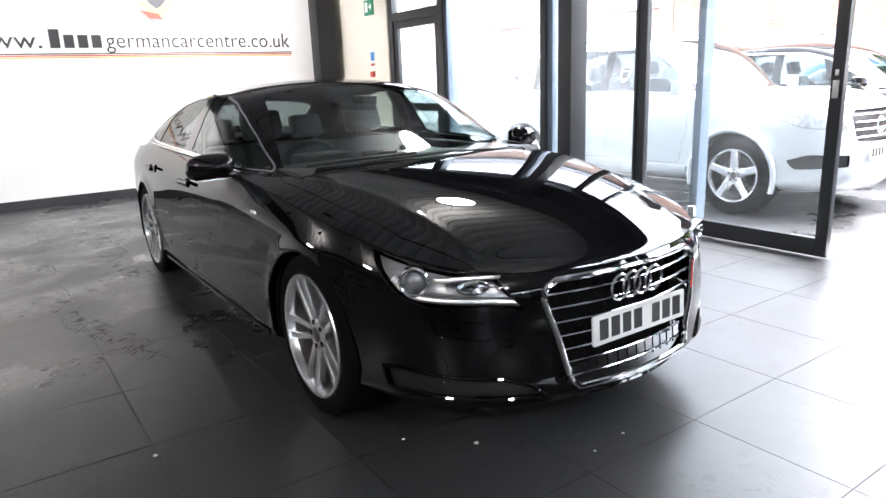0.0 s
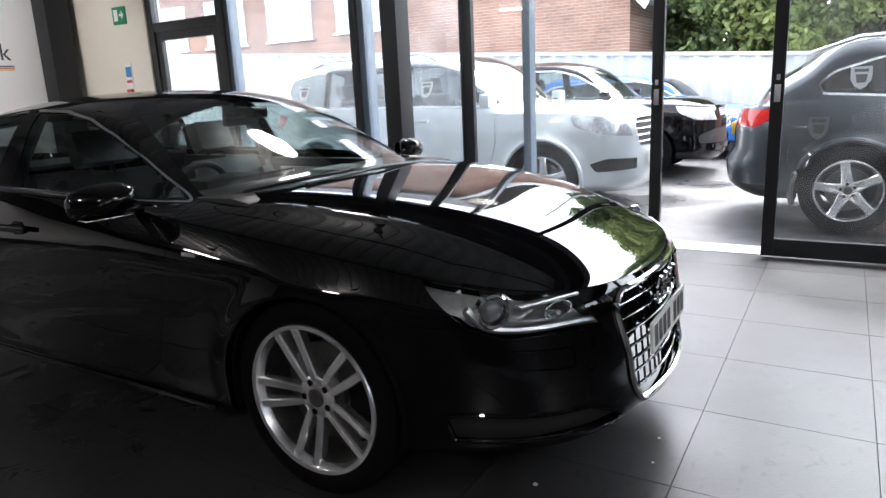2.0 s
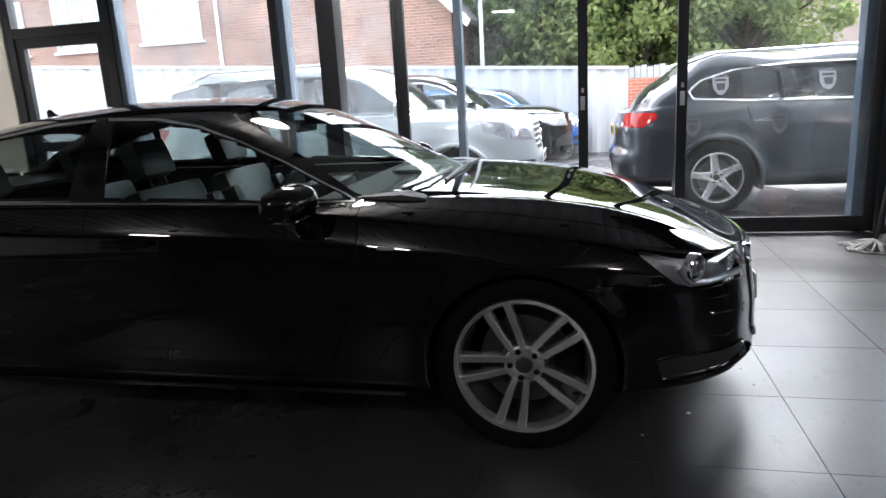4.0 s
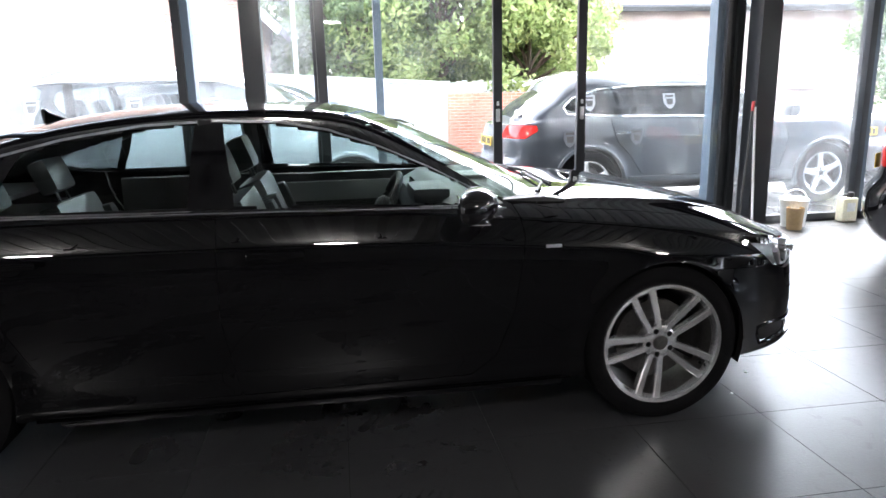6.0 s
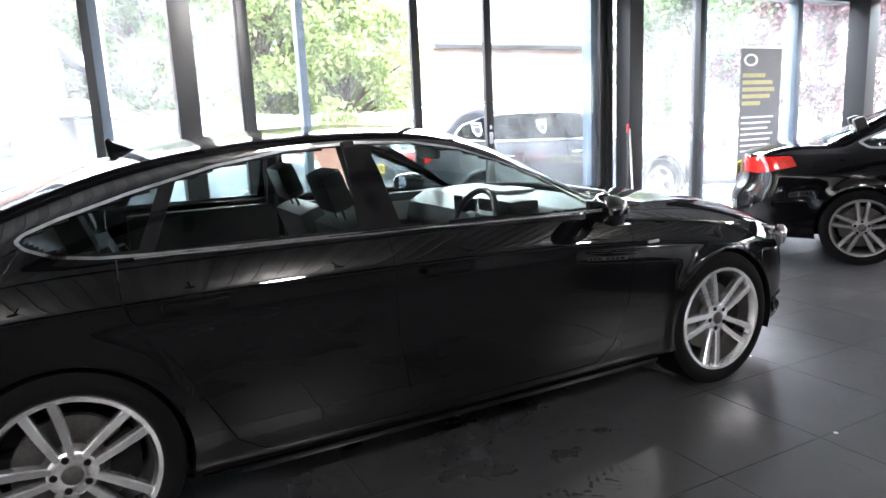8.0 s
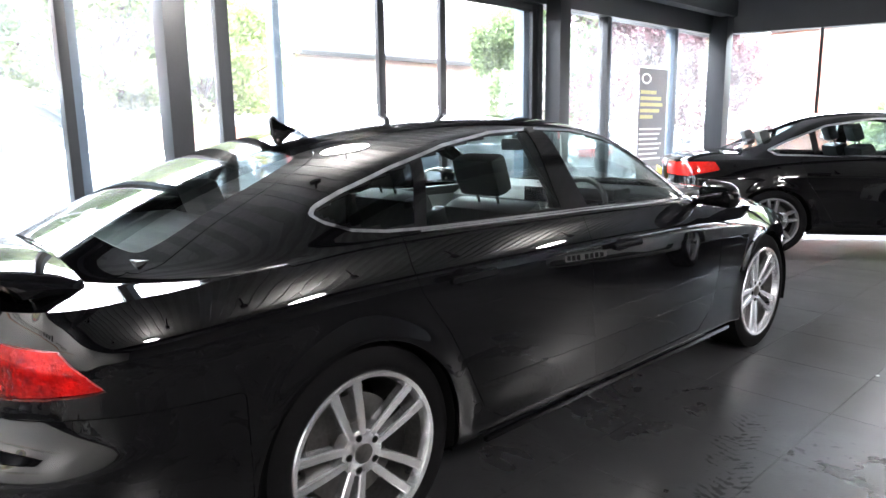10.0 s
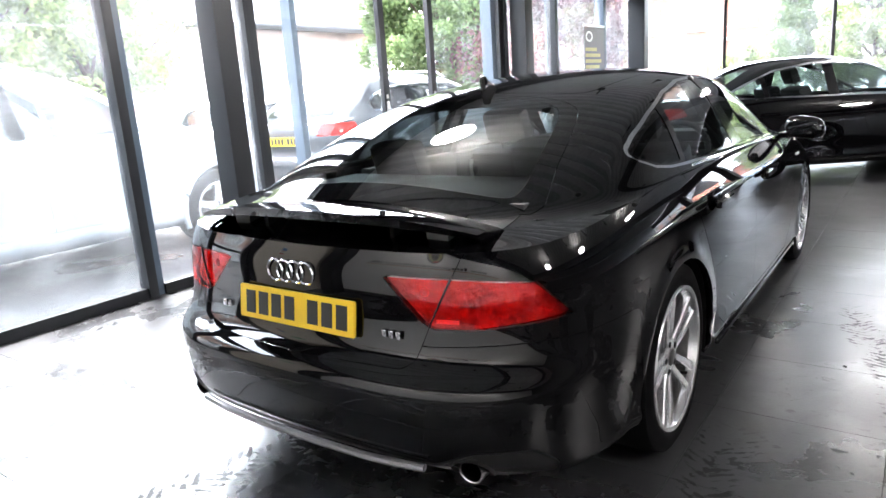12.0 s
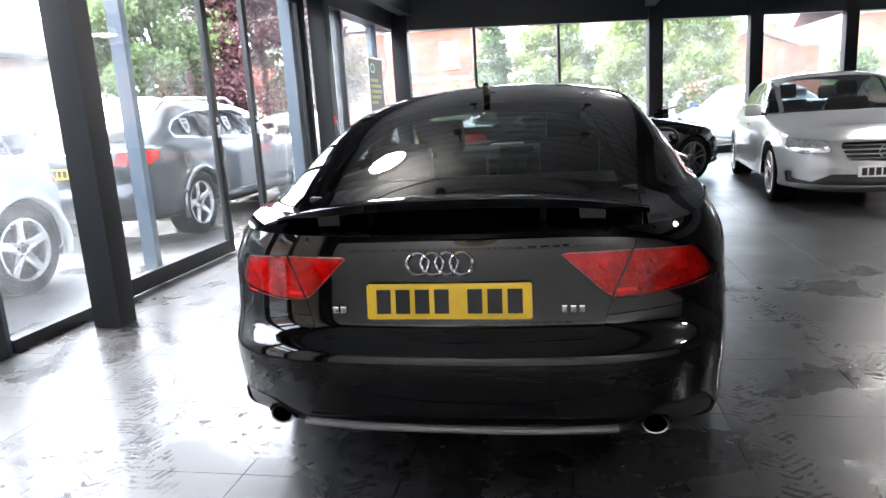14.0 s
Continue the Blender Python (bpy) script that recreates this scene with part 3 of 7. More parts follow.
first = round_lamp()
# the unseen lamp at (6.2, -1.4) is kept to light the black saloon
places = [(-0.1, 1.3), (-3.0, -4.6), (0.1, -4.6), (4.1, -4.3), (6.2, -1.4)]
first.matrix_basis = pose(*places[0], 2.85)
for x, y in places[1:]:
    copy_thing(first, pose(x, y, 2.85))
first = spot_lamp()
spots = [(x, y) for y in (0.6, -0.9, -2.3, -4.0) for x in (-4.4, -2.4, -0.85, 0.6, 2.1, 4.4)]
first.matrix_basis = pose(*spots[0], TOP - 0.355)
for x, y in spots[1:]:
    copy_thing(first, pose(x, y, TOP - 0.355))
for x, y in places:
    lamp = new("lamp_light", bpy.data.lights.new("lamp_light", "AREA"))
    lamp.data.shape, lamp.data.size, lamp.data.energy, lamp.data.color = "DISK", 0.46, LAMP_WATT, (1.0, 0.96, 0.91)
    lamp.matrix_basis = pose(x, y, 2.84)
    # weak upward light, added to lift the ceiling
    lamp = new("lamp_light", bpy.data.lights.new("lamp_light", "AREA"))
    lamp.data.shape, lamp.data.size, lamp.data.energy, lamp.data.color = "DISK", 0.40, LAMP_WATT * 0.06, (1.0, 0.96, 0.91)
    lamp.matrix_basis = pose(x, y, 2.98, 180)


# two wide lights, added below spots to brighten the printed wall
for y in (0.6, -2.3):
    wash = new("wall_wash", bpy.data.lights.new("wall_wash", "SPOT"))
    wash.data.energy, wash.data.spot_size, wash.data.spot_blend, wash.data.shadow_soft_size, wash.data.color = WASH_WATT, radians(150), 0.6, 0.05, (1.0, 0.97, 0.93)
    wash.matrix_basis = look((-4.4, y, TOP - 0.46), (WX0, y + 0.8, 1.6))
# ---- cars ----
def natural(knots):
    """A smooth function through (x, value) pairs (natural cubic), straight beyond its ends."""
    k = sorted(knots)
    x, y = np.array([a for a, _ in k], float), np.array([b for _, b in k], float)
    n, h = len(x), np.diff(x)
    a, r = np.eye(n), np.zeros(n)
    for i in range(1, n - 1):
        a[i, i - 1], a[i, i], a[i, i + 1] = h[i - 1], 2 * (h[i - 1] + h[i]), h[i]
        r[i] = 6 * ((y[i + 1] - y[i]) / h[i] - (y[i] - y[i - 1]) / h[i - 1])
    s = np.linalg.solve(a, r)

    def f(v):
        v = np.asarray(v, float)
        c = np.clip(v, x[0], x[-1])
        i = np.clip(np.searchsorted(x, c) - 1, 0, n - 2)
        d, g = c - x[i], x[i + 1] - c
        val = s[i] * g**3 / (6 * h[i]) + s[i + 1] * d**3 / (6 * h[i]) + (y[i] / h[i] - s[i] * h[i] / 6) * g + (y[i + 1] / h[i] - s[i + 1] * h[i] / 6) * d
        s0 = (y[1] - y[0]) / h[0] - h[0] * s[1] / 6
        s1 = (y[-1] - y[-2]) / h[-1] + h[-1] * s[-2] / 6
        return val + np.where(v < x[0], (v - x[0]) * s0, 0) + np.where(v > x[-1], (v - x[-1]) * s1, 0)

    return f


def plan_line(pts, count):
    """Even points along the half outline, front middle to rear middle, with its outward normals and lengths."""
    full = [(pts[1][0], -pts[1][1])] + list(pts) + [(pts[-2][0], -pts[-2][1])]
    ar = np.array(full, float)
    d = np.r_[0, np.cumsum(np.hypot(*np.diff(ar, axis=0).T))]
    fx, fy = natural(list(zip(d, ar[:, 0]))), natural(list(zip(d, ar[:, 1])))
    s = np.linspace(d[1], d[-2], 4000)
    x, y = fx(s), fy(s)
    run = np.r_[0, np.cumsum(np.hypot(np.diff(x), np.diff(y)))]
    at = np.linspace(0, run[-1], count)
    bx, by = np.interp(at, run, x), np.maximum(np.interp(at, run, y), 0)
    by[0] = by[-1] = 0
    tx, ty = np.gradient(bx), np.gradient(by)
    tx[0] = tx[-1] = 0
    ln = np.hypot(tx, ty)
    return bx, by, ty / ln, -tx / ln, at


def car_shell(S, count, nw, nz):
    """The half skin (y > 0) of a car: a cap of hood, cabin and deck, and a skirt below its shoulder. Vertex layers hold the
    length along the outline from the nose (p) and from the tail (r), and 1 on the skirt (k)."""
    bx, by, nx, ny, run = plan_line(S["plan"], count)
    zb = natural(S["shoulder"])(bx)
    xf, xr, d = bx[0], bx[-1], S.get("fan", 0.5)
    mid = (xf + xr) / 2
    cx = mid + (bx - mid) * ((xf - xr) / 2 - d) / ((xf - xr) / 2)
    w = np.linspace(0, 1, nw) ** S.get("bunch", 1.35)
    X = bx[:, None] * (1 - w) + cx[:, None] * w
    Y = by[:, None] * (1 - w)
    deck, roof = natural(S["deck"]), natural(S["roof"])
    D = zb[:, None] + (deck(X) - zb[:, None]) * (1 - (1 - w) ** S.get("edge", 5.0))
    if "crease" in S:
        cy, cw, ch, x0, x1 = S["crease"]
        fade = np.clip((X - x0) / 0.25, 0, 1) * np.clip((x1 - X) / 0.4, 0, 1)
        off = Y - (cy - 0.17 * (X - x0))
        D = D + ch * fade / (1 + (off / cw) ** 2)
    bend = np.interp(X, [S["bend"][0], S["bend"][2]], [S["bend"][1], S["bend"][3]])
    crown = S["crown"]
    R = roof(X + bend * Y**2) - crown * (Y / 0.6) ** 2 - 0.4 * crown * (Y / 0.6) ** 4
    inset = (by[:, None] - Y) * np.abs(ny[:, None]) + np.abs(bx[:, None] - X) * np.maximum(-nx[:, None], 0)
    side = zb[:, None] - 0.005 + inset * S["lean"] * np.interp(X, [-0.1, 0.6], [1.0, S.get("front_lean", 1.0)])
    G = smin(R, side, S.get("rail", 0.09))
    Z = smax(D, G, 0.03)
    q = np.linspace(0, 1, nz)[1:]
    fw, rw, sw = np.maximum(nx, 0) ** 2, np.maximum(-nx, 0) ** 2, ny**2
    off = fw[:, None] * natural(S["front"])(q) + rw[:, None] * natural(S["rear"])(q) + sw[:, None] * spline(S["side"])(q)
    zbot = fw * S["low"][0] + sw * S["low"][1] + rw * S["low"][2]
    SX, SY = bx[:, None] + nx[:, None] * off, by[:, None] + ny[:, None] * off
    SZ = Z[:, :1] + (zbot[:, None] - Z[:, :1]) * q
    for ax, flare in S["flare"]:
        dist = np.hypot(SX - ax, SZ - S["hub"])
        SY = SY + flare * np.exp(-(((dist - S["arch"]) / 0.05) ** 2)) * sw[:, None]
    SY[0], SY[-1] = 0, 0
    bm = bmesh.new()
    lp, lr, lk = (bm.verts.layers.float.new(a) for a in "prk")
    total = run[-1]
    grid = []
    for i in range(count):
        row = []
        for j in list(range(nz - 1, 0, -1)) + list(range(-nw, 0)):
            if j > 0:
                v = bm.verts.new((SX[i, j - 1], SY[i, j - 1], SZ[i, j - 1]))
                v[lk] = 1
            else:
                c = j + nw
                v = bm.verts.new((X[i, c], Y[i, c], Z[i, c]))
                v[lk] = 0.5 if c == 0 else 0
            v[lp], v[lr] = run[i], total - run[i]
            row.append(v)
        grid.append(row)
    for a, b in zip(grid, grid[1:]):
        for j in range(len(a) - 1):
            bm.faces.new((a[j], b[j], b[j + 1], a[j + 1]))
    bm.verts.index_update()
    return bm


class Skin:
    """A half skin whose faces are cut along lines and sorted into named panels."""

    def __init__(self, bm):
        self.bm = bm
        self.tag = bm.faces.layers.int.new("panel")
        self.names = ["body_shell"]

    def arrays(self):
        bm = self.bm
        p, r, k = (bm.verts.layers.float[a] for a in "prk")
        self.co = np.array([v.co for v in bm.verts])
        self.p, self.r, self.k = (np.array([v[a] for v in bm.verts]) for a in (p, r, k))
        return self.co[:, 0], self.co[:, 1], self.co[:, 2], self.p, self.r, self.k

    def cut(self, name, field, where=None, over=(0,)):
        """Cuts along field = 0 and names the faces where it is positive. field and where take x, y, z, p, r, k."""
        bm = self.bm
        bm.verts.ensure_lookup_table()
        bm.verts.index_update()
        arr = self.arrays()
        f = np.where(np.abs(v := field(*arr)) < 1e-4, 1e-4, v)
        ok = where(*arr) if where else np.ones(len(f), bool)
        fresh = set()
        todo = [e for e in bm.edges if f[e.verts[0].index] * f[e.verts[1].index] < 0 and (ok[e.verts[0].index] or ok[e.verts[1].index])]
        val = bm.verts.layers.float.get("f") or bm.verts.layers.float.new("f")
        okl = bm.verts.layers.float.get("ok") or bm.verts.layers.float.new("ok")
        for v_, a_, o_ in zip(bm.verts, f, ok):
            v_[val], v_[okl] = a_, 1.0 if o_ else 0.0
        for e in todo:
            a, b = e.verts
            fa, fb = a[val], b[val]
            _, nv = bmesh.utils.edge_split(e, a, fa / (fa - fb))
            nv[val], nv[okl] = 0.0, 1.0
            fresh.add(nv)
        faces = {fc for v_ in fresh for fc in v_.link_faces}
        for fc in faces:
            zs = [v_ for v_ in fc.verts if v_ in fresh]
            if len(zs) == 2:
                a, b = zs
                if not any(b in e.verts for e in a.link_edges):
                    bmesh.utils.face_split(fc, a, b)
            elif len(zs) == 4:
                bmesh.utils.face_split(fc, zs[0], zs[1]) if not any(zs[1] in e.verts for e in zs[0].link_edges) else None
        if name not in self.names:
            self.names.append(name)
        idx, over_i = self.names.index(name), over
        for fc in bm.faces:
            n = len(fc.verts)
            if fc[self.tag] in over_i or over_i is None:
                if sum(v_[val] for v_ in fc.verts) > 0 and sum(v_[okl] for v_ in fc.verts) >= n - 0.5:
                    fc[self.tag] = idx

    def take(self, name, mirror="both", flange=0.012, gap=0.0015, sink=0.0):
        """A new mesh of one panel: both halves joined, or one side. Its rim is drawn back a little and folded in."""
        idx = self.names.index(name)
        out, made = bmesh.new(), {}
        faces = [f for f in self.bm.faces if f[self.tag] == idx]
        self.bm.normal_update()
        for f in faces:
            vs = []
            for v in f.verts:
                if v not in made:
                    made[v] = out.verts.new(v.co - v.normal * sink)
                vs.append(made[v])
            try:
                out.faces.new(vs)
            except ValueError:
                pass
        bmesh.ops.recalc_face_normals(out, faces=out.faces)
        up = sum(f.normal.z + f.normal.y for f in out.faces)
        if up < 0:
            bmesh.ops.reverse_faces(out, faces=out.faces)
        out.normal_update()
        if gap or flange:
            rim = [e for e in out.edges if e.is_boundary and not (abs(e.verts[0].co.y) < 1e-4 and abs(e.verts[1].co.y) < 1e-4)]
            pull, norm = {}, {}
            for e in rim:
                fc = e.link_faces[0]
                d = (e.verts[1].co - e.verts[0].co).normalized()
                c = fc.calc_center_median() - (e.verts[0].co + e.verts[1].co) / 2
                c = (c - d * c.dot(d)).normalized()
                for v in e.verts:
                    pull[v] = pull.get(v, Vector()) + c
                    norm[v] = v.normal.copy()
            for v, c in pull.items():
                if abs(v.co.y) < 1e-4:
                    c.y = 0
                v.co += c.normalized() * gap if c.length > 1e-6 else c
            if flange:
                low = {v: out.verts.new(v.co - norm[v] * flange) for v in pull}
                for e in rim:
                    a, b = e.verts
                    f = out.faces.new((a, b, low[b], low[a]))
        if mirror == "both":
            for v in out.verts:
                if abs(v.co.y) < 2e-3:
                    v.co.y = 0 if v.is_boundary else v.co.y
            g = out.verts[:] + out.edges[:] + out.faces[:]
            bmesh.ops.mirror(out, geom=g, axis="Y", merge_dist=1e-4)
        elif mirror == "right":
            for v in out.verts:
                v.co.y = -v.co.y
            bmesh.ops.reverse_faces(out, faces=out.faces)
        return out


def islands(bm, least=0.0006):
    """The separate pieces of a mesh, each as a mesh of its own; slivers are dropped."""
    todo, out = set(bm.faces), []
    while todo:
        heap, seen = [todo.pop()], []
        while heap:
            f = heap.pop()
            seen.append(f)
            for e in f.edges:
                for g in e.link_faces:
                    if g in todo:
                        todo.discard(g)
                        heap.append(g)
        if sum(f.calc_area() for f in seen) < least:
            continue
        one, made = bmesh.new(), {}
        for f in seen:
            for v in f.verts:
                if v not in made:
                    made[v] = one.verts.new(v.co)
            one.faces.new([made[v] for v in f.verts])
        out.append(one)
    bm.free()
    return out


def side_parts(skin, name, part_name, material, car, label="", **k):
    return [part(part_name, bm, material, car, label, fix=False, angle=40) for m in ("left", "right") for bm in islands(skin.take(name, mirror=m, **k))]


def wheel(car, name, x, y, hub, R, rim, width, style, alloy, label, turn=0.0):
    """A wheel with tyre, rim, spokes, brake disc and caliper. Its outer face looks to -y for y < 0, to +y for y > 0."""
    sg = 1 if y > 0 else -1
    w = part(name, lathe([(R - 0.028, -width / 2), (R - 0.006, -width / 2 + 0.012), (R, -width / 2 + 0.035), (R, width / 2 - 0.035), (R - 0.006, width / 2 - 0.012), (R - 0.028, width / 2), (R - 0.055, width / 2 + 0.004), (rim + 0.01, width / 2 - 0.002), (rim - 0.004, width / 2 - 0.012), (rim - 0.03, 0), (rim - 0.004, -width / 2 + 0.012), (rim + 0.01, -width / 2 + 0.002), (R - 0.055, -width / 2 - 0.004)], 72, close=True), RUBBER, car, label, at=Matrix.Translation((x, y, hub)) @ Matrix.Rotation(0 if sg > 0 else math.pi, 4, "Z"))
    face = width / 2
    lip = lathe([(rim + 0.006, face - 0.003), (rim + 0.002, face + 0.003), (rim - 0.012, face), (rim - 0.018, face - 0.016), (rim - 0.022, face - 0.032), (rim - 0.008, face - 0.03)], 72, close=True)
    barrel = lathe([(rim - 0.0225, face - 0.034), (rim - 0.032, face - 0.07), (rim - 0.04, -face), (rim - 0.034, -face), (rim - 0.026, face - 0.07), (rim - 0.010, face - 0.034)], 72, close=True)
    part("rim", lip, alloy, w)
    part("barrel", barrel, DISC, w)
    for i in range(5):
        a0 = turn + i * 2 * math.pi / 5
        bm = bmesh.new()
        arms = ((-1, 1) if style == "twin" else (0,))
        for sd in arms:
            one = bmesh.new()
            rings = []
            for r, half, off, dep, th in ((0.045, 0.0125, 0.018, -0.030, 0.035), (0.085, 0.014, 0.025, -0.026, 0.035), (0.15, 0.0155, 0.034, -0.018, 0.034), (rim - 0.03, 0.0165, 0.042, -0.010, 0.034), (rim - 0.006, 0.019, 0.045, -0.006, 0.036)):
                if style != "twin":
                    half, off = {0: 0.05, 1: 0.045, 2: 0.036, 3: 0.036, 4: 0.046}[len(rings)], 0
                o = off * sd
                rings.append([one.verts.new((r, face + dep - dd, o + hh)) for dd, hh in ((th, -half * 1.15), (0.006, -half), (0.0, -half * 0.72), (0.0, half * 0.72), (0.006, half), (th, half * 1.15))])
            for p, q in zip(rings, rings[1:]):
                for k in range(6):
                    one.faces.new((p[k], p[(k + 1) % 6], q[(k + 1) % 6], q[k]))
            one.faces.new(rings[0]), one.faces.new(rings[-1])
            bm = joined(bm, one)
        bm.transform(Matrix.Rotation(-a0, 4, "Y"))
        part("spoke", bm, alloy, w, angle=25)
    hubm = lathe([(0.075, face - 0.07), (0.075, face - 0.034), (0.068, face - 0.029), (0.034, face - 0.027), (0.033, face - 0.030), (0.0, face - 0.030)], 40)
    part("hub", hubm, alloy, w)
    part("centre_cap", lathe([(0.032, face - 0.032), (0.032, face - 0.024), (0.028, face - 0.022), (0.0, face - 0.0215)], 32), DISC, w)
    for i in range(5):
        a = turn + (i + 0.0) * 2 * math.pi / 5
        part("wheel_bolt", lathe([(0.0115, face - 0.045), (0.0115, face - 0.0268), (0.009, face - 0.0262), (0.0, face - 0.0262)], 12, m=Matrix.Translation((0.054 * math.cos(a), 0, 0.054 * math.sin(a)))), DARK, w)
    part("valve", tube([((rim - 0.03) * math.cos(turn + 3.75), face - 0.05, (rim - 0.03) * math.sin(turn + 3.75)), ((rim - 0.05) * math.cos(turn + 3.75), face - 0.02, (rim - 0.05) * math.sin(turn + 3.75))], 0.006, 8), DARK, w)
    part("brake_disc", lathe([(0.07, face - 0.12), (0.175, face - 0.12), (0.175, face - 0.09), (0.09, face - 0.09), (0.088, face - 0.07), (0.0, face - 0.07)], 48), DISC, w)
    cal = slab([(0.11 * math.cos(t), 0.11 * math.sin(t)) for t in np.linspace(2.6, 3.7, 8)] + [(0.205 * math.cos(t), 0.205 * math.sin(t)) for t in np.linspace(3.7, 2.6, 8)], face - 0.135, face - 0.07, "xz", bevel=0.006)
    part("brake_caliper", cal, DARK, w)
    return w


def arch_liner(car, x, hub, radius, inner, outer):
    """The dark inner lining of a wheel arch, open towards the floor."""
    bm, rows = bmesh.new(), []
    for a in np.linspace(-0.30, math.pi + 0.30, 40):
        rows.append([bm.verts.new((x + radius * math.cos(a), y, hub + radius * math.sin(a))) for y in (inner, outer)])
    for p, q in zip(rows, rows[1:]):
        bm.faces.new((p[0], p[1], q[1], q[0]))
    return part("wheel_housing", bm, DARK, car)


def seat(car, x, y, z, wide=0.52, tall=0.62, light=False, headrest=True, name="seat"):
    m = SEATMID if light else SEAT
    s = part(name, box(-0.25, 0.27, -wide / 2, wide / 2, -0.08, 0.09, 0.05), m, car, at=Matrix.Translation((x, y, z)))
    back = box(-0.07, 0.07, -wide / 2, wide / 2, 0.0, tall, 0.055)
    for sd in (-1, 1):
        back = box(-0.02, 0.115, sd * wide / 2 - 0.05, sd * wide / 2 + 0.05, 0.05, tall - 0.1, 0.04, back)
    part("seat_back", back, m, s, at=Matrix.Translation((-0.24, 0, 0.03)) @ Matrix.Rotation(radians(-20), 4, "Y"))
    if headrest:
        h = box(-0.05, 0.05, -0.13, 0.13, tall + 0.05, tall + 0.23, 0.04)
        for sd in (-0.06, 0.06):
            h = tube([(0, sd, tall - 0.03), (0, sd, tall + 0.08)], 0.007, 8, h)
        part("headrest", h, m, s, at=Matrix.Translation((-0.24, 0, 0.03)) @ Matrix.Rotation(radians(-20), 4, "Y"))
    return s


def steering_wheel(car, x, y, z, tilt=24):
    ring = [(0.0, 0.185 * math.cos(t), 0.185 * math.sin(t)) for t in np.linspace(0, 2 * math.pi, 40, endpoint=False)]
    w = part("steering_wheel", tube(ring, 0.016, 10, closed=True), TRIM, car, at=Matrix.Translation((x, y, z)) @ Matrix.Rotation(radians(tilt), 4, "Y"))
    b = lathe([(0.07, 0.0), (0.07, 0.03), (0.05, 0.05), (0, 0.052)], 24, "x", m=Matrix.Rotation(math.pi, 4, "Z") )
    for a in (0.0, math.pi, -math.pi / 2):
        b = tube([(0, 0.05 * math.cos(a), 0.05 * math.sin(a)), (0, 0.18 * math.cos(a), 0.18 * math.sin(a))], 0.016, 8, b)
    part("airbag_boss", b, TRIM, w)
    return w


def plate(car, at, white, bars, label):
    """A number plate whose characters are plain bars."""
    p = part("number_plate", slab(smooth_poly([(-0.255, -0.0555), (0.255, -0.0555), (0.26, -0.05), (0.26, 0.05), (0.255, 0.0555), (-0.255, 0.0555), (-0.26, 0.05), (-0.26, -0.05)], 1), -0.004, 0.004, "yz"), WHITEPLATE if white else YELLOWPLATE, car, label, at=at, smooth=False)
    for y in bars:
        part("plate_mark", slab([(y - 0.023, -0.038), (y + 0.023, -0.038), (y + 0.023, 0.038), (y - 0.023, 0.038)], 0.0045, 0.0055, "yz"), INKBLACK, p, smooth=False)
    return p


BARS = (-0.205, -0.143, -0.081, -0.019, 0.085, 0.147, 0.209)
HOUSING = surface("lamp_housing_grey", (0.32, 0.32, 0.33), 0.32, metal=0.6, grain=50, vary=0.3)
# ---- the black five-door coupe ----
COUPE = dict(
    plan=[(2.36, 0), (2.345, 0.2), (2.28, 0.45), (2.15, 0.65), (1.95, 0.775), (1.70, 0.838), (1.457, 0.864), (1.0, 0.878), (0.5, 0.884), (0, 0.884), (-0.5, 0.88), (-1.0, 0.872), (-1.457, 0.858), (-1.8, 0.842), (-2.03, 0.812), (-2.19, 0.742), (-2.295, 0.585), (-2.345, 0.30), (-2.355, 0)],
    shoulder=[(2.36, 0.69), (2.2, 0.715), (1.95, 0.765), (1.7, 0.81), (1.457, 0.845), (1.0, 0.90), (0.5, 0.945), (0, 0.965), (-0.8, 0.975), (-1.4, 0.97), (-1.8, 0.95), (-2.1, 0.92), (-2.355, 0.895)],
    deck=[(2.36, 0.69), (2.28, 0.730), (2.15, 0.785), (1.95, 0.854), (1.7, 0.917), (1.355, 0.968), (1.0, 0.99), (0.4, 0.99), (-1.0, 0.98), (-1.9, 0.96), (-2.1, 0.945), (-2.25, 0.925), (-2.355, 0.895)],
    roof=[(1.4, 0.80), (1.12, 0.953), (0.84, 1.093), (0.5, 1.251), (0.25, 1.345), (0.0, 1.385), (-0.3, 1.396), (-0.65, 1.385), (-0.95, 1.355), (-1.25, 1.30), (-1.55, 1.215), (-1.85, 1.105), (-2.1, 0.99), (-2.36, 0.86)],
    bend=(-1.6, -0.14, 0.9, 0.20), crown=0.045, lean=1.75, front_lean=0.84, rail=0.10, fan=0.55, edge=5.0,
    crease=(0.74, 0.022, 0.007, 0.95, 2.2),
    front=[(0, 0), (0.08, 0.022), (0.25, 0.035), (0.5, 0.048), (0.75, 0.052), (0.9, 0.056), (1.0, 0.01)],
    rear=[(0, 0), (0.05, 0.012), (0.25, 0.03), (0.40, 0.045), (0.47, 0.07), (0.53, 0.115), (0.6, 0.13), (0.8, 0.115), (0.92, 0.08), (1.0, 0.0)],
    side=[(0, 0), (0.03, 0.014), (0.08, 0.034), (0.14, 0.0545), (0.155, 0.0585), (0.20, 0.0625), (0.35, 0.068), (0.55, 0.072), (0.72, 0.066), (0.84, 0.060), (0.90, 0.062), (0.95, 0.04), (1.0, -0.05)],
    low=(0.195, 0.20, 0.24), flare=[(1.457, 0.012), (-1.457, 0.012)], hub=0.34, arch=0.363)

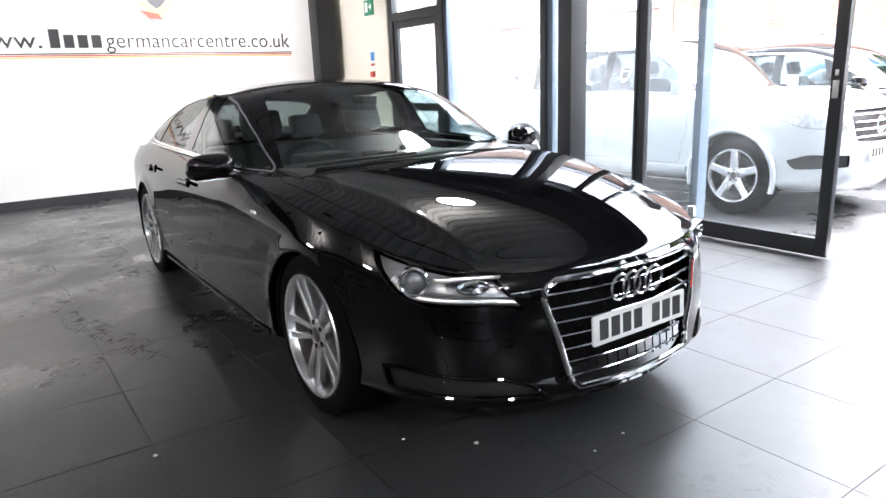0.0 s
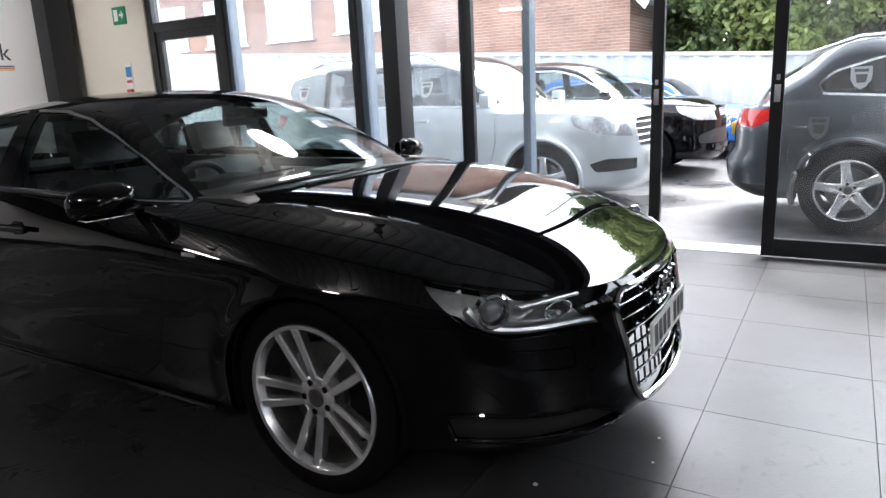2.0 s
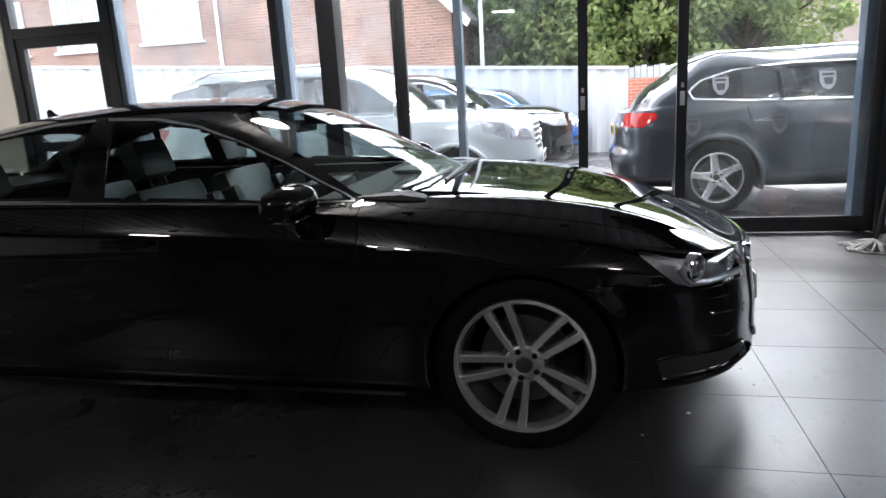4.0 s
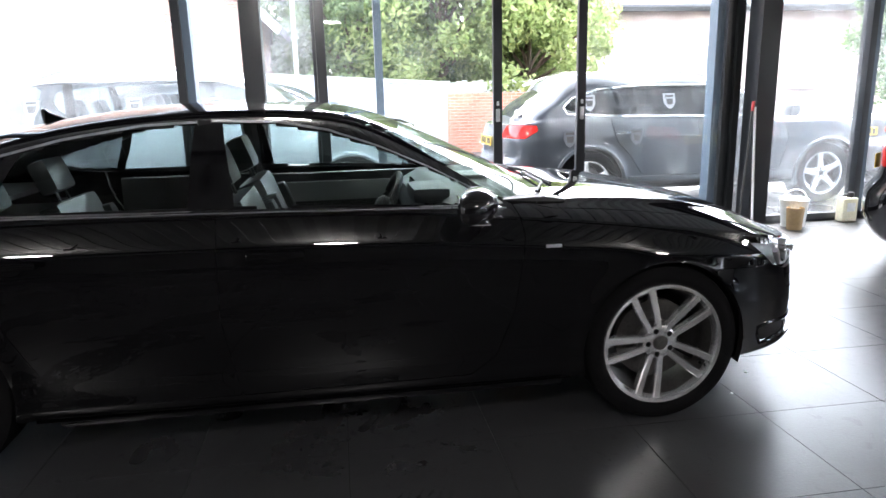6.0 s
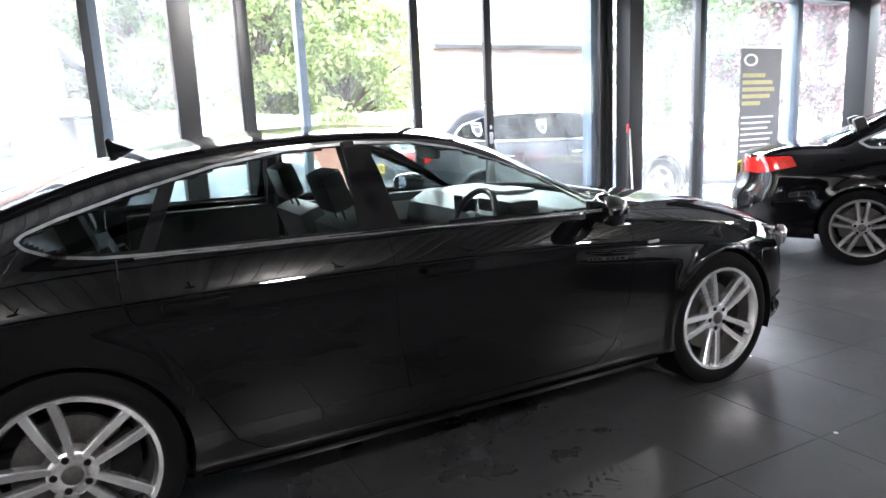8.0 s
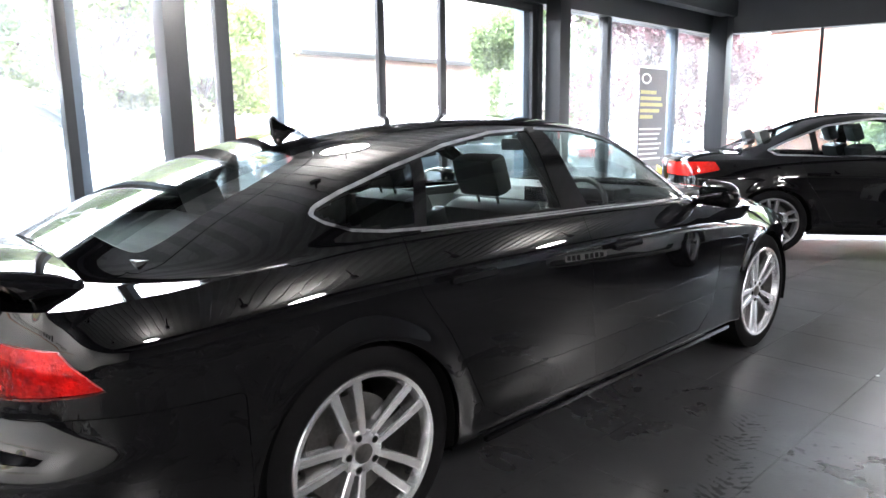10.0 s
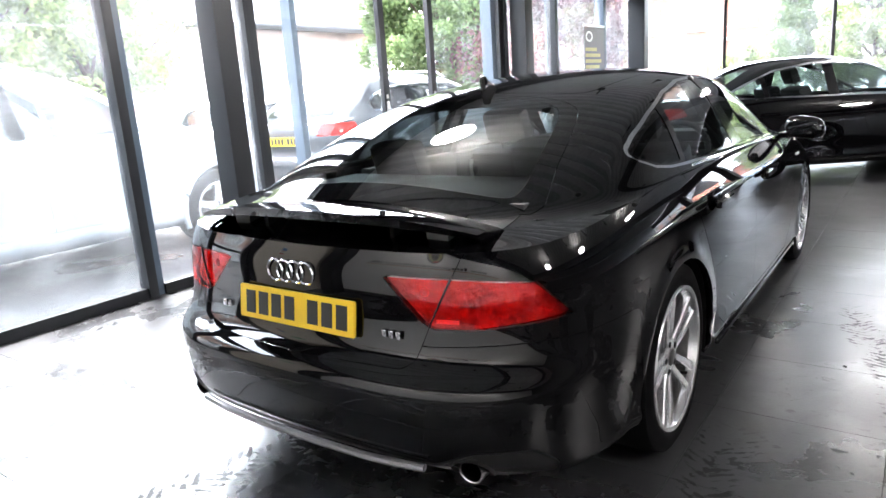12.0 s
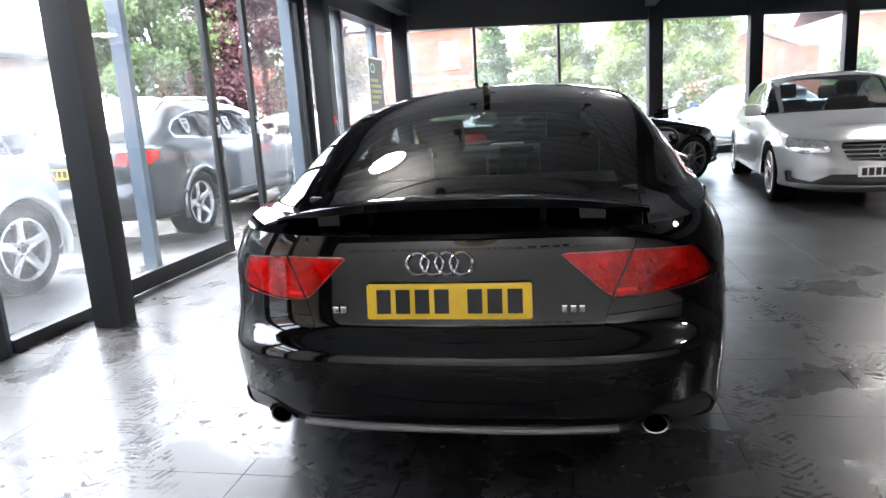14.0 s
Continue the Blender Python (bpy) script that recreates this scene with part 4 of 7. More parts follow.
DLO = [(0.80, 0.958), (0.66, 1.03), (0.50, 1.115), (0.30, 1.205), (0.10, 1.275), (-0.10, 1.312), (-0.35, 1.322), (-0.62, 1.31), (-0.90, 1.268), (-1.18, 1.20), (-1.40, 1.135), (-1.50, 1.098), (-1.525, 1.078), (-1.50, 1.055), (-1.42, 1.025), (-1.30, 1.01), (-1.15, 1.004), (-0.33, 0.992), (0.45, 0.975)]


def build_coupe():
    car = thing("coupe_car", "glossy black five-door coupe with raised rear spoiler", "car")
    sk = Skin(car_shell(COUPE, 330, 72, 56))
    cap = lambda x, y, z, p, r, k: k < 0.75
    skirt = lambda x, y, z, p, r, k: k > 0.25
    for ax in (1.457, -1.457):
        sk.cut("wheel_arch", lambda x, y, z, p, r, k: 0.363 - np.hypot(x - ax, z - 0.34), lambda x, y, z, p, r, k: (k > 0.4) & (y > 0.5))
    sk.cut("window_chrome", lambda x, y, z, p, r, k: inside(x, z, DLO, 0.0035) - 0.002 * np.clip(x / 0.5, 0, 1), lambda x, y, z, p, r, k: (k < 0.75) & (y > 0.4))
    sk.cut("pillar_black", lambda x, y, z, p, r, k: inside(x, z, DLO, -0.006) + 0.003 * np.clip(x / 0.4, 0, 1), lambda x, y, z, p, r, k: (k < 0.75) & (y > 0.4), over=(sk.names.index("window_chrome"),))
    blk = (sk.names.index("pillar_black"),)
    sk.cut("front_glass", lambda x, y, z, p, r, k: inside(x, z, [(1.2, 0.9), (0.3, 1.4), (-0.32, 1.4), (-0.245, 0.9)]), lambda x, y, z, p, r, k: (k < 0.75) & (inside(x, z, DLO, -0.007) + 0.004 * np.clip(x / 0.4, 0, 1) > 0), over=blk)
    sk.cut("rear_glass", lambda x, y, z, p, r, k: inside(x, z, [(-0.44, 0.9), (-0.405, 1.4), (-0.95, 1.4), (-1.19, 0.9)]), lambda x, y, z, p, r, k: (k < 0.75) & (inside(x, z, DLO, -0.007) + 0.004 * np.clip(x / 0.4, 0, 1) > 0), over=blk)
    sk.cut("quarter_glass", lambda x, y, z, p, r, k: inside(x, z, [(-1.0, 1.4), (-1.24, 0.9), (-1.8, 0.9), (-1.8, 1.4)]), lambda x, y, z, p, r, k: (k < 0.75) & (inside(x, z, DLO, -0.007) + 0.004 * np.clip(x / 0.4, 0, 1) > 0), over=blk)
    sk.cut("windscreen", lambda x, y, z, p, r, k: inside(x, y, [(1.135, -0.1), (1.135, 0.0), (1.105, 0.3), (1.03, 0.54), (0.90, 0.70), (0.84, 0.715), (0.76, 0.70), (0.48, 0.622), (0.22, 0.55), (0.165, 0.50), (0.19, 0.3), (0.215, 0.0), (0.215, -0.1)]), cap)
    sk.cut("rear_window", lambda x, y, z, p, r, k: inside(x, y, smooth_poly([(-1.30, -0.3), (-1.30, 0.0), (-1.31, 0.25), (-1.35, 0.40), (-1.45, 0.465), (-1.75, 0.53), (-1.90, 0.55), (-1.965, 0.51), (-1.995, 0.3), (-2.0, 0.0), (-2.0, -0.3)], 4)), cap)
    sk.cut("bonnet", lambda x, y, z, p, r, k: inside(x, y, [(2.5, -0.1), (2.5, 0.60), (2.15, 0.60), (1.9, 0.715), (1.5, 0.775), (1.0, 0.80), (0.93, 0.775), (1.05, 0.56), (1.125, 0.3), (1.15, 0), (1.15, -0.1)]), cap)
    sk.cut("grille_opening", lambda x, y, z, p, r, k: inside(y, z, [(-0.1, 0.668), (0.36, 0.668), (0.41, 0.645), (0.418, 0.61), (0.325, 0.30), (0.30, 0.27), (-0.1, 0.262)]), lambda x, y, z, p, r, k: (k > 0.4) & (p < 0.7))
    sk.cut("headlight", lambda x, y, z, p, r, k: inside(p, z, [(0.475, 0.582), (0.50, 0.60), (0.64, 0.80), (1.06, 0.80), (1.01, 0.735), (0.90, 0.635), (0.80, 0.600), (0.65, 0.598)]), lambda x, y, z, p, r, k: (k > 0.75) & (p < 1.3))
    sk.cut("intake", lambda x, y, z, p, r, k: inside(p, z, [(0.46, 0.30), (0.40, 0.255), (0.95, 0.275), (0.98, 0.355), (0.90, 0.365), (0.70, 0.345), (0.55, 0.335)]), lambda x, y, z, p, r, k: (k > 0.75) & (p < 1.3))
    sk.cut("front_bumper", lambda x, y, z, p, r, k: inside(p, z, [(-0.1, 0.1), (-0.1, 0.9), (0.90, 0.9), (0.93, 0.64), (1.02, 0.64), (1.22, 0.655), (1.18, 0.1)]), lambda x, y, z, p, r, k: (k > 0.4) & (p < 1.5))
    sk.cut("tail_lamp", lambda x, y, z, p, r, k: inside(r, z, [(0.335, 0.830), (0.47, 0.70), (0.50, 0.688), (0.60, 0.69), (0.86, 0.722), (0.80, 0.785), (0.77, 0.822), (0.55, 0.832)]), lambda x, y, z, p, r, k: (k > 0.4) & (r < 1.2))
    lamp = (sk.names.index("tail_lamp"),)
    gate = lambda x, y, z, p, r, k: inside(np.where(k > 0.6, r, np.minimum(r, y)), z, [(-0.1, 1.5), (0.62, 1.5), (0.60, 0.93), (0.57, 0.87), (0.552, 0.832), (0.485, 0.69), (0.45, 0.60), (0.42, 0.578), (-0.1, 0.57)])
    sk.cut("tail_lamp_inner", gate, lambda x, y, z, p, r, k: (k > 0.4) & (r < 1.2), over=lamp)
    sk.cut("tailgate", gate, lambda x, y, z, p, r, k: (x < -1.99) & (r < 1.4))
    sk.cut("tailgate", lambda x, y, z, p, r, k: inside(x, y, smooth_poly([(-1.262, -0.3), (-1.262, 0.0), (-1.27, 0.3), (-1.32, 0.47), (-1.45, 0.535), (-1.75, 0.60), (-1.995, 0.625), (-2.02, 0.3), (-2.02, -0.3)], 3)), lambda x, y, z, p, r, k: k < 0.6)
    sk.cut("roof_panel", lambda x, y, z, p, r, k: inside(x, y, smooth_poly([(0.14, -0.3), (0.14, 0.0), (0.12, 0.3), (0.08, 0.47), (0.0, 0.50), (-0.6, 0.505), (-1.0, 0.48), (-1.16, 0.44), (-1.21, 0.3), (-1.225, 0.0), (-1.225, -0.3)], 3)), lambda x, y, z, p, r, k: k < 0.6)
    sk.cut("spoiler_well", lambda x, y, z, p, r, k: inside(x, y, [(-2.10, -0.1), (-2.10, 0.50), (-2.13, 0.56), (-2.22, 0.585), (-2.27, 0.56), (-2.315, 0.40), (-2.33, 0.0), (-2.33, -0.1)]), lambda x, y, z, p, r, k: k < 0.6, over=(sk.names.index("tailgate"), 0))
    sk.cut("washer_cover", lambda x, y, z, p, r, k: inside(p, z, [(0.60, 0.545), (0.785, 0.562), (0.765, 0.50), (0.59, 0.478)]), lambda x, y, z, p, r, k: (k > 0.75) & (p < 1.3), over=(sk.names.index("front_bumper"),))
    sk.cut("sensor_ring", lambda x, y, z, p, r, k: 0.0165 - np.hypot(p - 0.535, z - 0.468), lambda x, y, z, p, r, k: (k > 0.75) & (p < 1.3), over=(sk.names.index("front_bumper"),))
    sk.cut("rear_bumper", lambda x, y, z, p, r, k: inside(r, z, [(-0.1, 0.1), (-0.1, 0.62), (0.5, 0.64), (0.80, 0.66), (1.16, 0.655), (1.16, 0.1)]), lambda x, y, z, p, r, k: (k > 0.75) & (r < 1.6))
    bump = (sk.names.index("rear_bumper"),)
    sk.cut("diffuser", lambda x, y, z, p, r, k: inside(r, z, [(-0.1, 0.30), (0.50, 0.305), (0.60, 0.36), (0.74, 0.36), (0.80, 0.30), (0.80, 0.1), (-0.1, 0.1)]), lambda x, y, z, p, r, k: (k > 0.75) & (r < 1.4), over=bump)
    sk.cut("exhaust_hole", lambda x, y, z, p, r, k: 0.052 - np.hypot(y - 0.615, (z - 0.288) * 1.2), lambda x, y, z, p, r, k: (k > 0.75) & (r < 1.2) & (x < -1.9), over=bump + (0, sk.names.index("diffuser")))
    notgl = lambda x, y, z, p, r, k: (x < 0.95) & (x > -1.4) & (y > 0.5)
    sk.cut("front_door", lambda x, y, z, p, r, k: inside(x, z, [(0.83, 0.972), (0.85, 0.85), (0.80, 0.55), (0.72, 0.36), (0.62, 0.29), (-0.28, 0.285), (-0.335, 0.6), (-0.325, 1.02)]), notgl)
    sk.cut("rear_door", lambda x, y, z, p, r, k: inside(x, z, [(-0.325, 1.02), (-0.335, 0.6), (-0.28, 0.285), (-0.86, 0.285), (-0.95, 0.34), (-1.02, 0.47), (-1.12, 0.66), (-1.235, 0.82), (-1.255, 0.90), (-1.25, 1.02)]), notgl)
    part("body_shell", sk.take("body_shell", flange=0.01), PAINT, car, fix=False, angle=40)
    part("bonnet", sk.take("bonnet", gap=0.003), PAINT, car, fix=False, angle=40)
    part("roof_panel", sk.take("roof_panel", gap=0.002), GLOSSBLACK, car, "dark glass roof panel", fix=False, angle=40)
    part("front_bumper", sk.take("front_bumper"), PAINT, car, fix=False, angle=40)
    part("rear_bumper", sk.take("rear_bumper"), PAINT, car, fix=False, angle=40)
    gate_o = part("tailgate", sk.take("tailgate", flange=0.04), PAINT, car, fix=False, angle=40)
    part("spoiler_well", sk.take("spoiler_well", sink=0.008, flange=0.0, gap=0.0), PAINT, car, "gloss black spoiler well", fix=False)
    side_parts(sk, "washer_cover", "washer_cover", PAINT, car, gap=0.0025)
    side_parts(sk, "sensor_ring", "parking_sensor", PAINT, car, gap=0.002)
    part("diffuser", sk.take("diffuser", sink=0.006), TRIM, car, fix=False)
    part("windscreen", sk.take("windscreen", flange=0, gap=0.001), SCREEN, car, fix=False)
    part("rear_window", sk.take("rear_window", flange=0, gap=0.001), REARGLASS, car, fix=False)
    for nm, pn, m in (("front_door", "front_door", PAINT), ("rear_door", "rear_door", PAINT), ("window_chrome", "window_surround", CHROME), ("pillar_black", "pillar_trim", GLOSSBLACK)):
        side_parts(sk, nm, pn, m, car, flange=0.012 if "door" in nm else 0.004, gap=0.0018 if "door" in nm else 0.0)
    for nm, m in (("front_glass", CARGLASS), ("rear_glass", CARGLASS), ("quarter_glass", PRIVACY)):
        side_parts(sk, nm, "side_window", m, car, flange=0, gap=0.0, sink=0.003)
    side_parts(sk, "headlight", "headlight", LENS, car, flange=0.0, gap=0.001, label="clear headlight with projector lens and light strip")
    side_parts(sk, "tail_lamp", "tail_lamp", REDCLEAR, car, flange=0.0, gap=0.003, label="bright red tail lamp")
    side_parts(sk, "tail_lamp_inner", "tail_lamp", REDCLEAR, car, flange=0.0, gap=0.003, label="bright red tail lamp")
    for nm in ("tail_lamp", "tail_lamp_inner"):
        side_parts(sk, nm, "lamp_reflector", REFLECTOR, car, flange=0.0, gap=0.0, sink=0.022)
    side_parts(sk, "headlight", "headlight_housing", HOUSING, car, flange=0.0, gap=0.0, sink=0.055)
    side_parts(sk, "intake", "air_intake", TRIM, car, flange=0.0, sink=0.025)
    # dark line where the tail lamp parts, and a rim round each side intake
    one, two = sk.names.index("tail_lamp"), sk.names.index("tail_lamp_inner")
    seam = sorted({tuple(v.co) for e in sk.bm.edges if len(e.link_faces) == 2 and {f[sk.tag] for f in e.link_faces} == {one, two} for v in e.verts}, key=lambda c: c[2])
    hole = sk.take("intake", mirror="left", flange=0, gap=0)
    edge = {tuple(v.co) for e in hole.edges if e.is_boundary for v in e.verts}
    hole.free()
    edge = sorted(edge, key=lambda c: math.atan2(c[2] - 0.31, (c[1] - 0.62) * 0.25))
    for sd in (-1, 1):
        if len(seam) > 2:
            part("lamp_divider", tube([(x, y * sd, z) for x, y, z in seam], 0.0035, 6), GLOSSBLACK, car)
        part("intake_rim", tube([(x, y * sd, z) for x, y, z in edge[::3]], 0.007, 6, closed=True), PAINT, car)
    nose = sk.take("grille_opening", flange=0, gap=0)
    face = np.array([v.co for v in nose.verts])
    rim = sorted({tuple(v.co) for e in nose.edges if e.is_boundary for v in e.verts}, key=lambda c: math.atan2(c[2] - 0.47, c[1]))
    nose.free()
    sk.bm.free()
    # wheel housings and underbody
    for ax in (1.457, -1.457):
        for sd in (-1, 1):
            arch_liner(car, ax, 0.34, 0.366, 0.56 * sd, 0.922 * sd)
    ub = box(-2.2, 2.15, -0.55, 0.55, 0.2, 0.26)
    ub = box(-1.07, 1.07, -0.86, 0.86, 0.2, 0.27, 0, ub)
    ub = box(-1.9, 1.0, -0.74, 0.74, 0.26, 0.30, 0, ub)
    part("underbody", ub, DARK, car, smooth=False)
    for ax in (1.457, -1.457):
        for sd in (-1, 1):
            wheel(car, "wheel", ax, sd * 0.795, 0.34, 0.345, 0.262, 0.25, "twin", ALLOY, "silver twin five-spoke alloy wheel", turn=-0.087 if ax > 0 else 0.035)
    return car, face, rim


coupe, coupe_nose, coupe_rim = build_coupe()
def mirror_pod(sd):
    """A rounded mirror shell, blunt behind and tapering ahead."""
    bm = bmesh.new()
    bmesh.ops.create_uvsphere(bm, u_segments=28, v_segments=18, radius=1.0)
    for v in bm.verts:
        x, y, z = v.co
        s = lambda a, p: math.copysign(abs(a) ** p, a)
        nx = s(x, 0.8) * (0.085 if x > 0 else 0.06)
        taper = 1 - 0.25 * max(0, x)
        v.co = (nx - 0.03 * y * sd, s(y, 0.7) * 0.112 * taper, s(z, 0.75) * 0.064 * taper - 0.012 * y * sd)
    return bm


def coupe_details(car, nose, rim):
    # grille: chrome frame round the opening, dark back, slats, rings, plate
    def gx(y, z):
        d = np.hypot(nose[:, 1] - y, nose[:, 2] - z) + 1e-4
        near = np.argsort(d)[:6]
        return float(np.average(nose[near, 0], weights=1 / d[near]))

    gr = part("grille", slab([(y * 1.03, z) for x, y, z in rim[::3]], 2.17, 2.20, "yz"), DARK, car, "black grille with chrome slats")
    part("grille_frame", tube([(x + 0.003, y, z) for x, y, z in rim[::2]], 0.012, 8, closed=True), CHROME, gr, "bright chrome grille frame")
    for i in range(7):
        z = 0.306 + i * 0.052
        half = max(abs(y) for x, y, q in rim if abs(q - z) < 0.03) - 0.004
        part("grille_slat", tube([(gx(y, z) - 0.016, y, z) for y in np.linspace(-half, half, 15)], 0.0062, 8, flat=0.7), CHROME, gr)
    for i in range(14):
        y = -0.34 + i * 0.68 / 13
        lo = 0.28 if abs(y) < 0.30 else 0.28 + (abs(y) - 0.30) * 3.4
        part("grille_bar", tube([(gx(y, lo) - 0.035, y, lo), (gx(y, 0.65) - 0.035, y, 0.65)], 0.004, 4), DARK, gr)
    ring = lambda r, s: [(r + s, 0), (r, s * 1.1), (r - s, 0), (r, -s * 0.8)]
    top = gx(0, 0.602) + 0.002
    em = part("front_rings", lathe(ring(0.047, 0.0055), 32, "x", close=True, m=Matrix.Translation((top, -0.093, 0.602))), CHROME, car, "four overlapping chrome rings")
    for k in range(1, 4):
        part("ring", lathe(ring(0.047, 0.0055), 32, "x", close=True, m=Matrix.Translation((top + 0.001 * (k % 2), -0.093 + 0.062 * k, 0.602))), CHROME, em)
    plate(car, Matrix.Translation((gx(0, 0.466) - 0.001, 0.012, 0.466)) @ Matrix.Rotation(radians(-3), 4, "Y"), True, BARS, "white front number plate")
    plate(car, Matrix.Translation((-2.400, 0.008, 0.693)) @ Matrix.Rotation(math.pi, 4, "Z") @ Matrix.Rotation(radians(-8), 4, "Y"), False, BARS, "yellow rear number plate")
    em = part("rear_rings", lathe(ring(0.035, 0.0042), 32, "x", close=True, m=Matrix.Translation((-2.382, 0.10, 0.808))), CHROME, car, "four overlapping chrome rings")
    for k in range(1, 4):
        part("ring", lathe(ring(0.035, 0.0042), 32, "x", close=True, m=Matrix.Translation((-2.382 - 0.001 * (k % 2), 0.10 - 0.046 * k, 0.808))), CHROME, em)
    # badge bars on the tailgate and wings
    for y0, n, w in ((-0.37, 3, 0.016), (0.385, 2, 0.02)):
        for k in range(n):
            part("badge_bar", box(-2.388, -2.382, y0 - 0.03 + k * 0.026 - w / 2, y0 - 0.03 + k * 0.026 + w / 2, 0.652, 0.674, 0.002), CHROME, car)
    for sd in (-1, 1):
        part("wing_badge", box(0.93, 0.995, sd * 0.938 - 0.004, sd * 0.938 + 0.004, 0.797, 0.811, 0.003), SATIN, car)
    # raised spoiler on struts over its recess
    blade = bmesh.new()
    rows = []
    for t in np.linspace(-1, 1, 41):
        y, e = 0.61 * t, abs(t) ** 2.6
        x0, x1 = -2.075 - 0.03 * (1 - t * t) - 0.03 * e, -2.315 - 0.035 * (1 - t * t) + 0.05 * e
        zt = 0.992 - 0.056 * e
        thin = 1 - 0.5 * e
        ring8 = [(x0, zt - 0.010), (x0 - 0.05, zt + 0.004 * thin), ((x0 + x1) / 2, zt + 0.010 * thin), (x1 + 0.03, zt + 0.012), (x1, zt + 0.010), (x1 + 0.012, zt - 0.020 * thin), ((x0 + x1) / 2, zt - 0.020 * thin), (x0 - 0.04, zt - 0.018 * thin)]
        rows.append([blade.verts.new((a, y, b)) for a, b in ring8])
    for p, q in zip(rows, rows[1:]):
        for k in range(8):
            blade.faces.new((p[k], p[(k + 1) % 8], q[(k + 1) % 8], q[k]))
    blade.faces.new(rows[0]), blade.faces.new(rows[-1])
    sp = part("spoiler", blade, PAINT, car, "raised black rear spoiler blade")
    for y in (-0.285, 0.285):
        part("spoiler_strut", box(-2.24, -2.17, y - 0.009, y + 0.009, 0.88, 0.975, 0.005), DARK, sp)
    for sd in (-1, 1):
        part("hinge_cover", box(-2.22, -2.15, sd * 0.44 - 0.04, sd * 0.44 + 0.04, 0.90, 0.945, 0.008), TRIM, sp)
    # exhausts and lower strip
    for sd in (-1, 1):
        part("exhaust_tip", lathe([(0.036, 0.0), (0.041, -0.002), (0.043, 0.006), (0.043, 0.16), (0.036, 0.16)], 32, "x", close=True, m=Matrix.Translation((-2.375, sd * 0.615, 0.288)) @ Matrix.Diagonal((1, 0.98, 0.80, 1))), TIPSTEEL, car, "round chrome exhaust tip")
        part("exhaust_bore", lathe([(0.0365, 0.002), (0.0365, 0.14), (0.0, 0.14)], 24, "x", m=Matrix.Translation((-2.37, sd * 0.615, 0.288)) @ Matrix.Diagonal((1, 0.98, 0.80, 1)), caps=False), DARK, car)
    for sd in (-1, 1):
        part("reversing_lamp", box(-0.004, 0.003, -0.034, 0.034, -0.006, 0.006, 0.001), WHITEPLATE, car, "small clear reversing lamp", at=Matrix.Translation((-2.322, sd * 0.533, 0.704)) @ Matrix.Rotation(radians(-14 * sd), 4, "Z"))
    for sd in (-1, 1):
        for x, y, z in ((-2.285, 0.600, 0.772), (-2.262, 0.640, 0.775), (-2.232, 0.680, 0.777), (-2.328, 0.465, 0.785)):
            part("lamp_bulb", lathe([(0.016, 0.0), (0.013, -0.008), (0.006, -0.013), (0.0, -0.014)], 16, "x", m=Matrix.Translation((x, sd * y, z)), caps=False), WHITEPLATE, car)
    part("rear_lip", tube([(-2.475 + 0.30 * y * y * abs(y), y, 0.300) for y in np.linspace(-0.50, 0.50, 25)], 0.013, 8, flat=0.9), LIPGREY, car, "grey lower bumper strip")
    part("front_lip", tube([(2.40 - 0.62 * y * y, y, 0.225) for y in np.linspace(-0.62, 0.62, 25)], 0.016, 8, flat=0.6), PAINT, car)
    part("chrome_chin", tube([(2.418 - 0.60 * y * y, y, 0.252) for y in np.linspace(-0.42, 0.42, 21)], 0.010, 8, flat=0.7), CHROME, car)
    # headlight insides
    for sd in (-1, 1):
        eye = Matrix.Translation((2.065, sd * 0.775, 0.690)) @ Matrix.Rotation(radians(35 * sd), 4, "Z")
        part("projector_lens", lathe([(0.034, -0.012), (0.034, 0.006), (0.026, 0.016), (0.014, 0.021), (0.0, 0.022)], 28, "x", m=eye), EYE, car, "round headlight projector")
        part("lamp_bowl", lathe([(0.054, 0.018), (0.049, 0.024), (0.042, 0.016), (0.041, -0.01), (0.052, -0.01)], 28, "x", close=True, m=eye), CHROME, car)
        eye = Matrix.Translation((2.195, sd * 0.625, 0.672)) @ Matrix.Rotation(radians(25 * sd), 4, "Z")
        part("lamp_bowl", lathe([(0.034, 0.028), (0.030, 0.03), (0.015, -0.004), (0.0, -0.006)], 24, "x", m=eye @ Matrix.Diagonal((1, 1.7, 0.8, 1)), caps=False), CHROME, car)
        part("lamp_ledge", box(-0.02, 0.015, -0.13, 0.10, 0.022, 0.030, 0.002), SATIN, car, at=eye)
        strip = [(2.322, 0.475, 0.600), (2.275, 0.56, 0.612), (2.205, 0.665, 0.616), (2.13, 0.745, 0.622), (2.075, 0.80, 0.642), (2.03, 0.838, 0.70)]
        part("light_strip", tube([(x - 0.022, sd * (y - 0.012), z) for x, y, z in smooth_poly(strip, 5, False)], 0.013, 8), SATIN, car, "pale daytime light strip")
    # mirrors
    for sd in (-1, 1):
        m = part("door_mirror", mirror_pod(sd), PAINT, car, "black door mirror", at=Matrix.Translation((0.63, sd * 1.015, 0.992)) @ Matrix.Rotation(radians(7 * sd), 4, "Z"))
        part("mirror_glass", slab(smooth_poly([(-0.070, -0.030), (0.066, -0.034), (0.073, 0.0), (0.062, 0.034), (-0.066, 0.036), (-0.075, 0.0)], 5), -0.0655, -0.0615, "yz"), MIRROR, m)
        part("mirror_arm", box(-0.03, 0.035, -0.14 if sd > 0 else 0.06, -0.06 if sd > 0 else 0.14, -0.06, -0.03, 0.012), PAINT, m)
        part("mirror_blade", box(-0.03, 0.05, -0.085, 0.085, -0.060, -0.055, 0.002), CHROME, m)
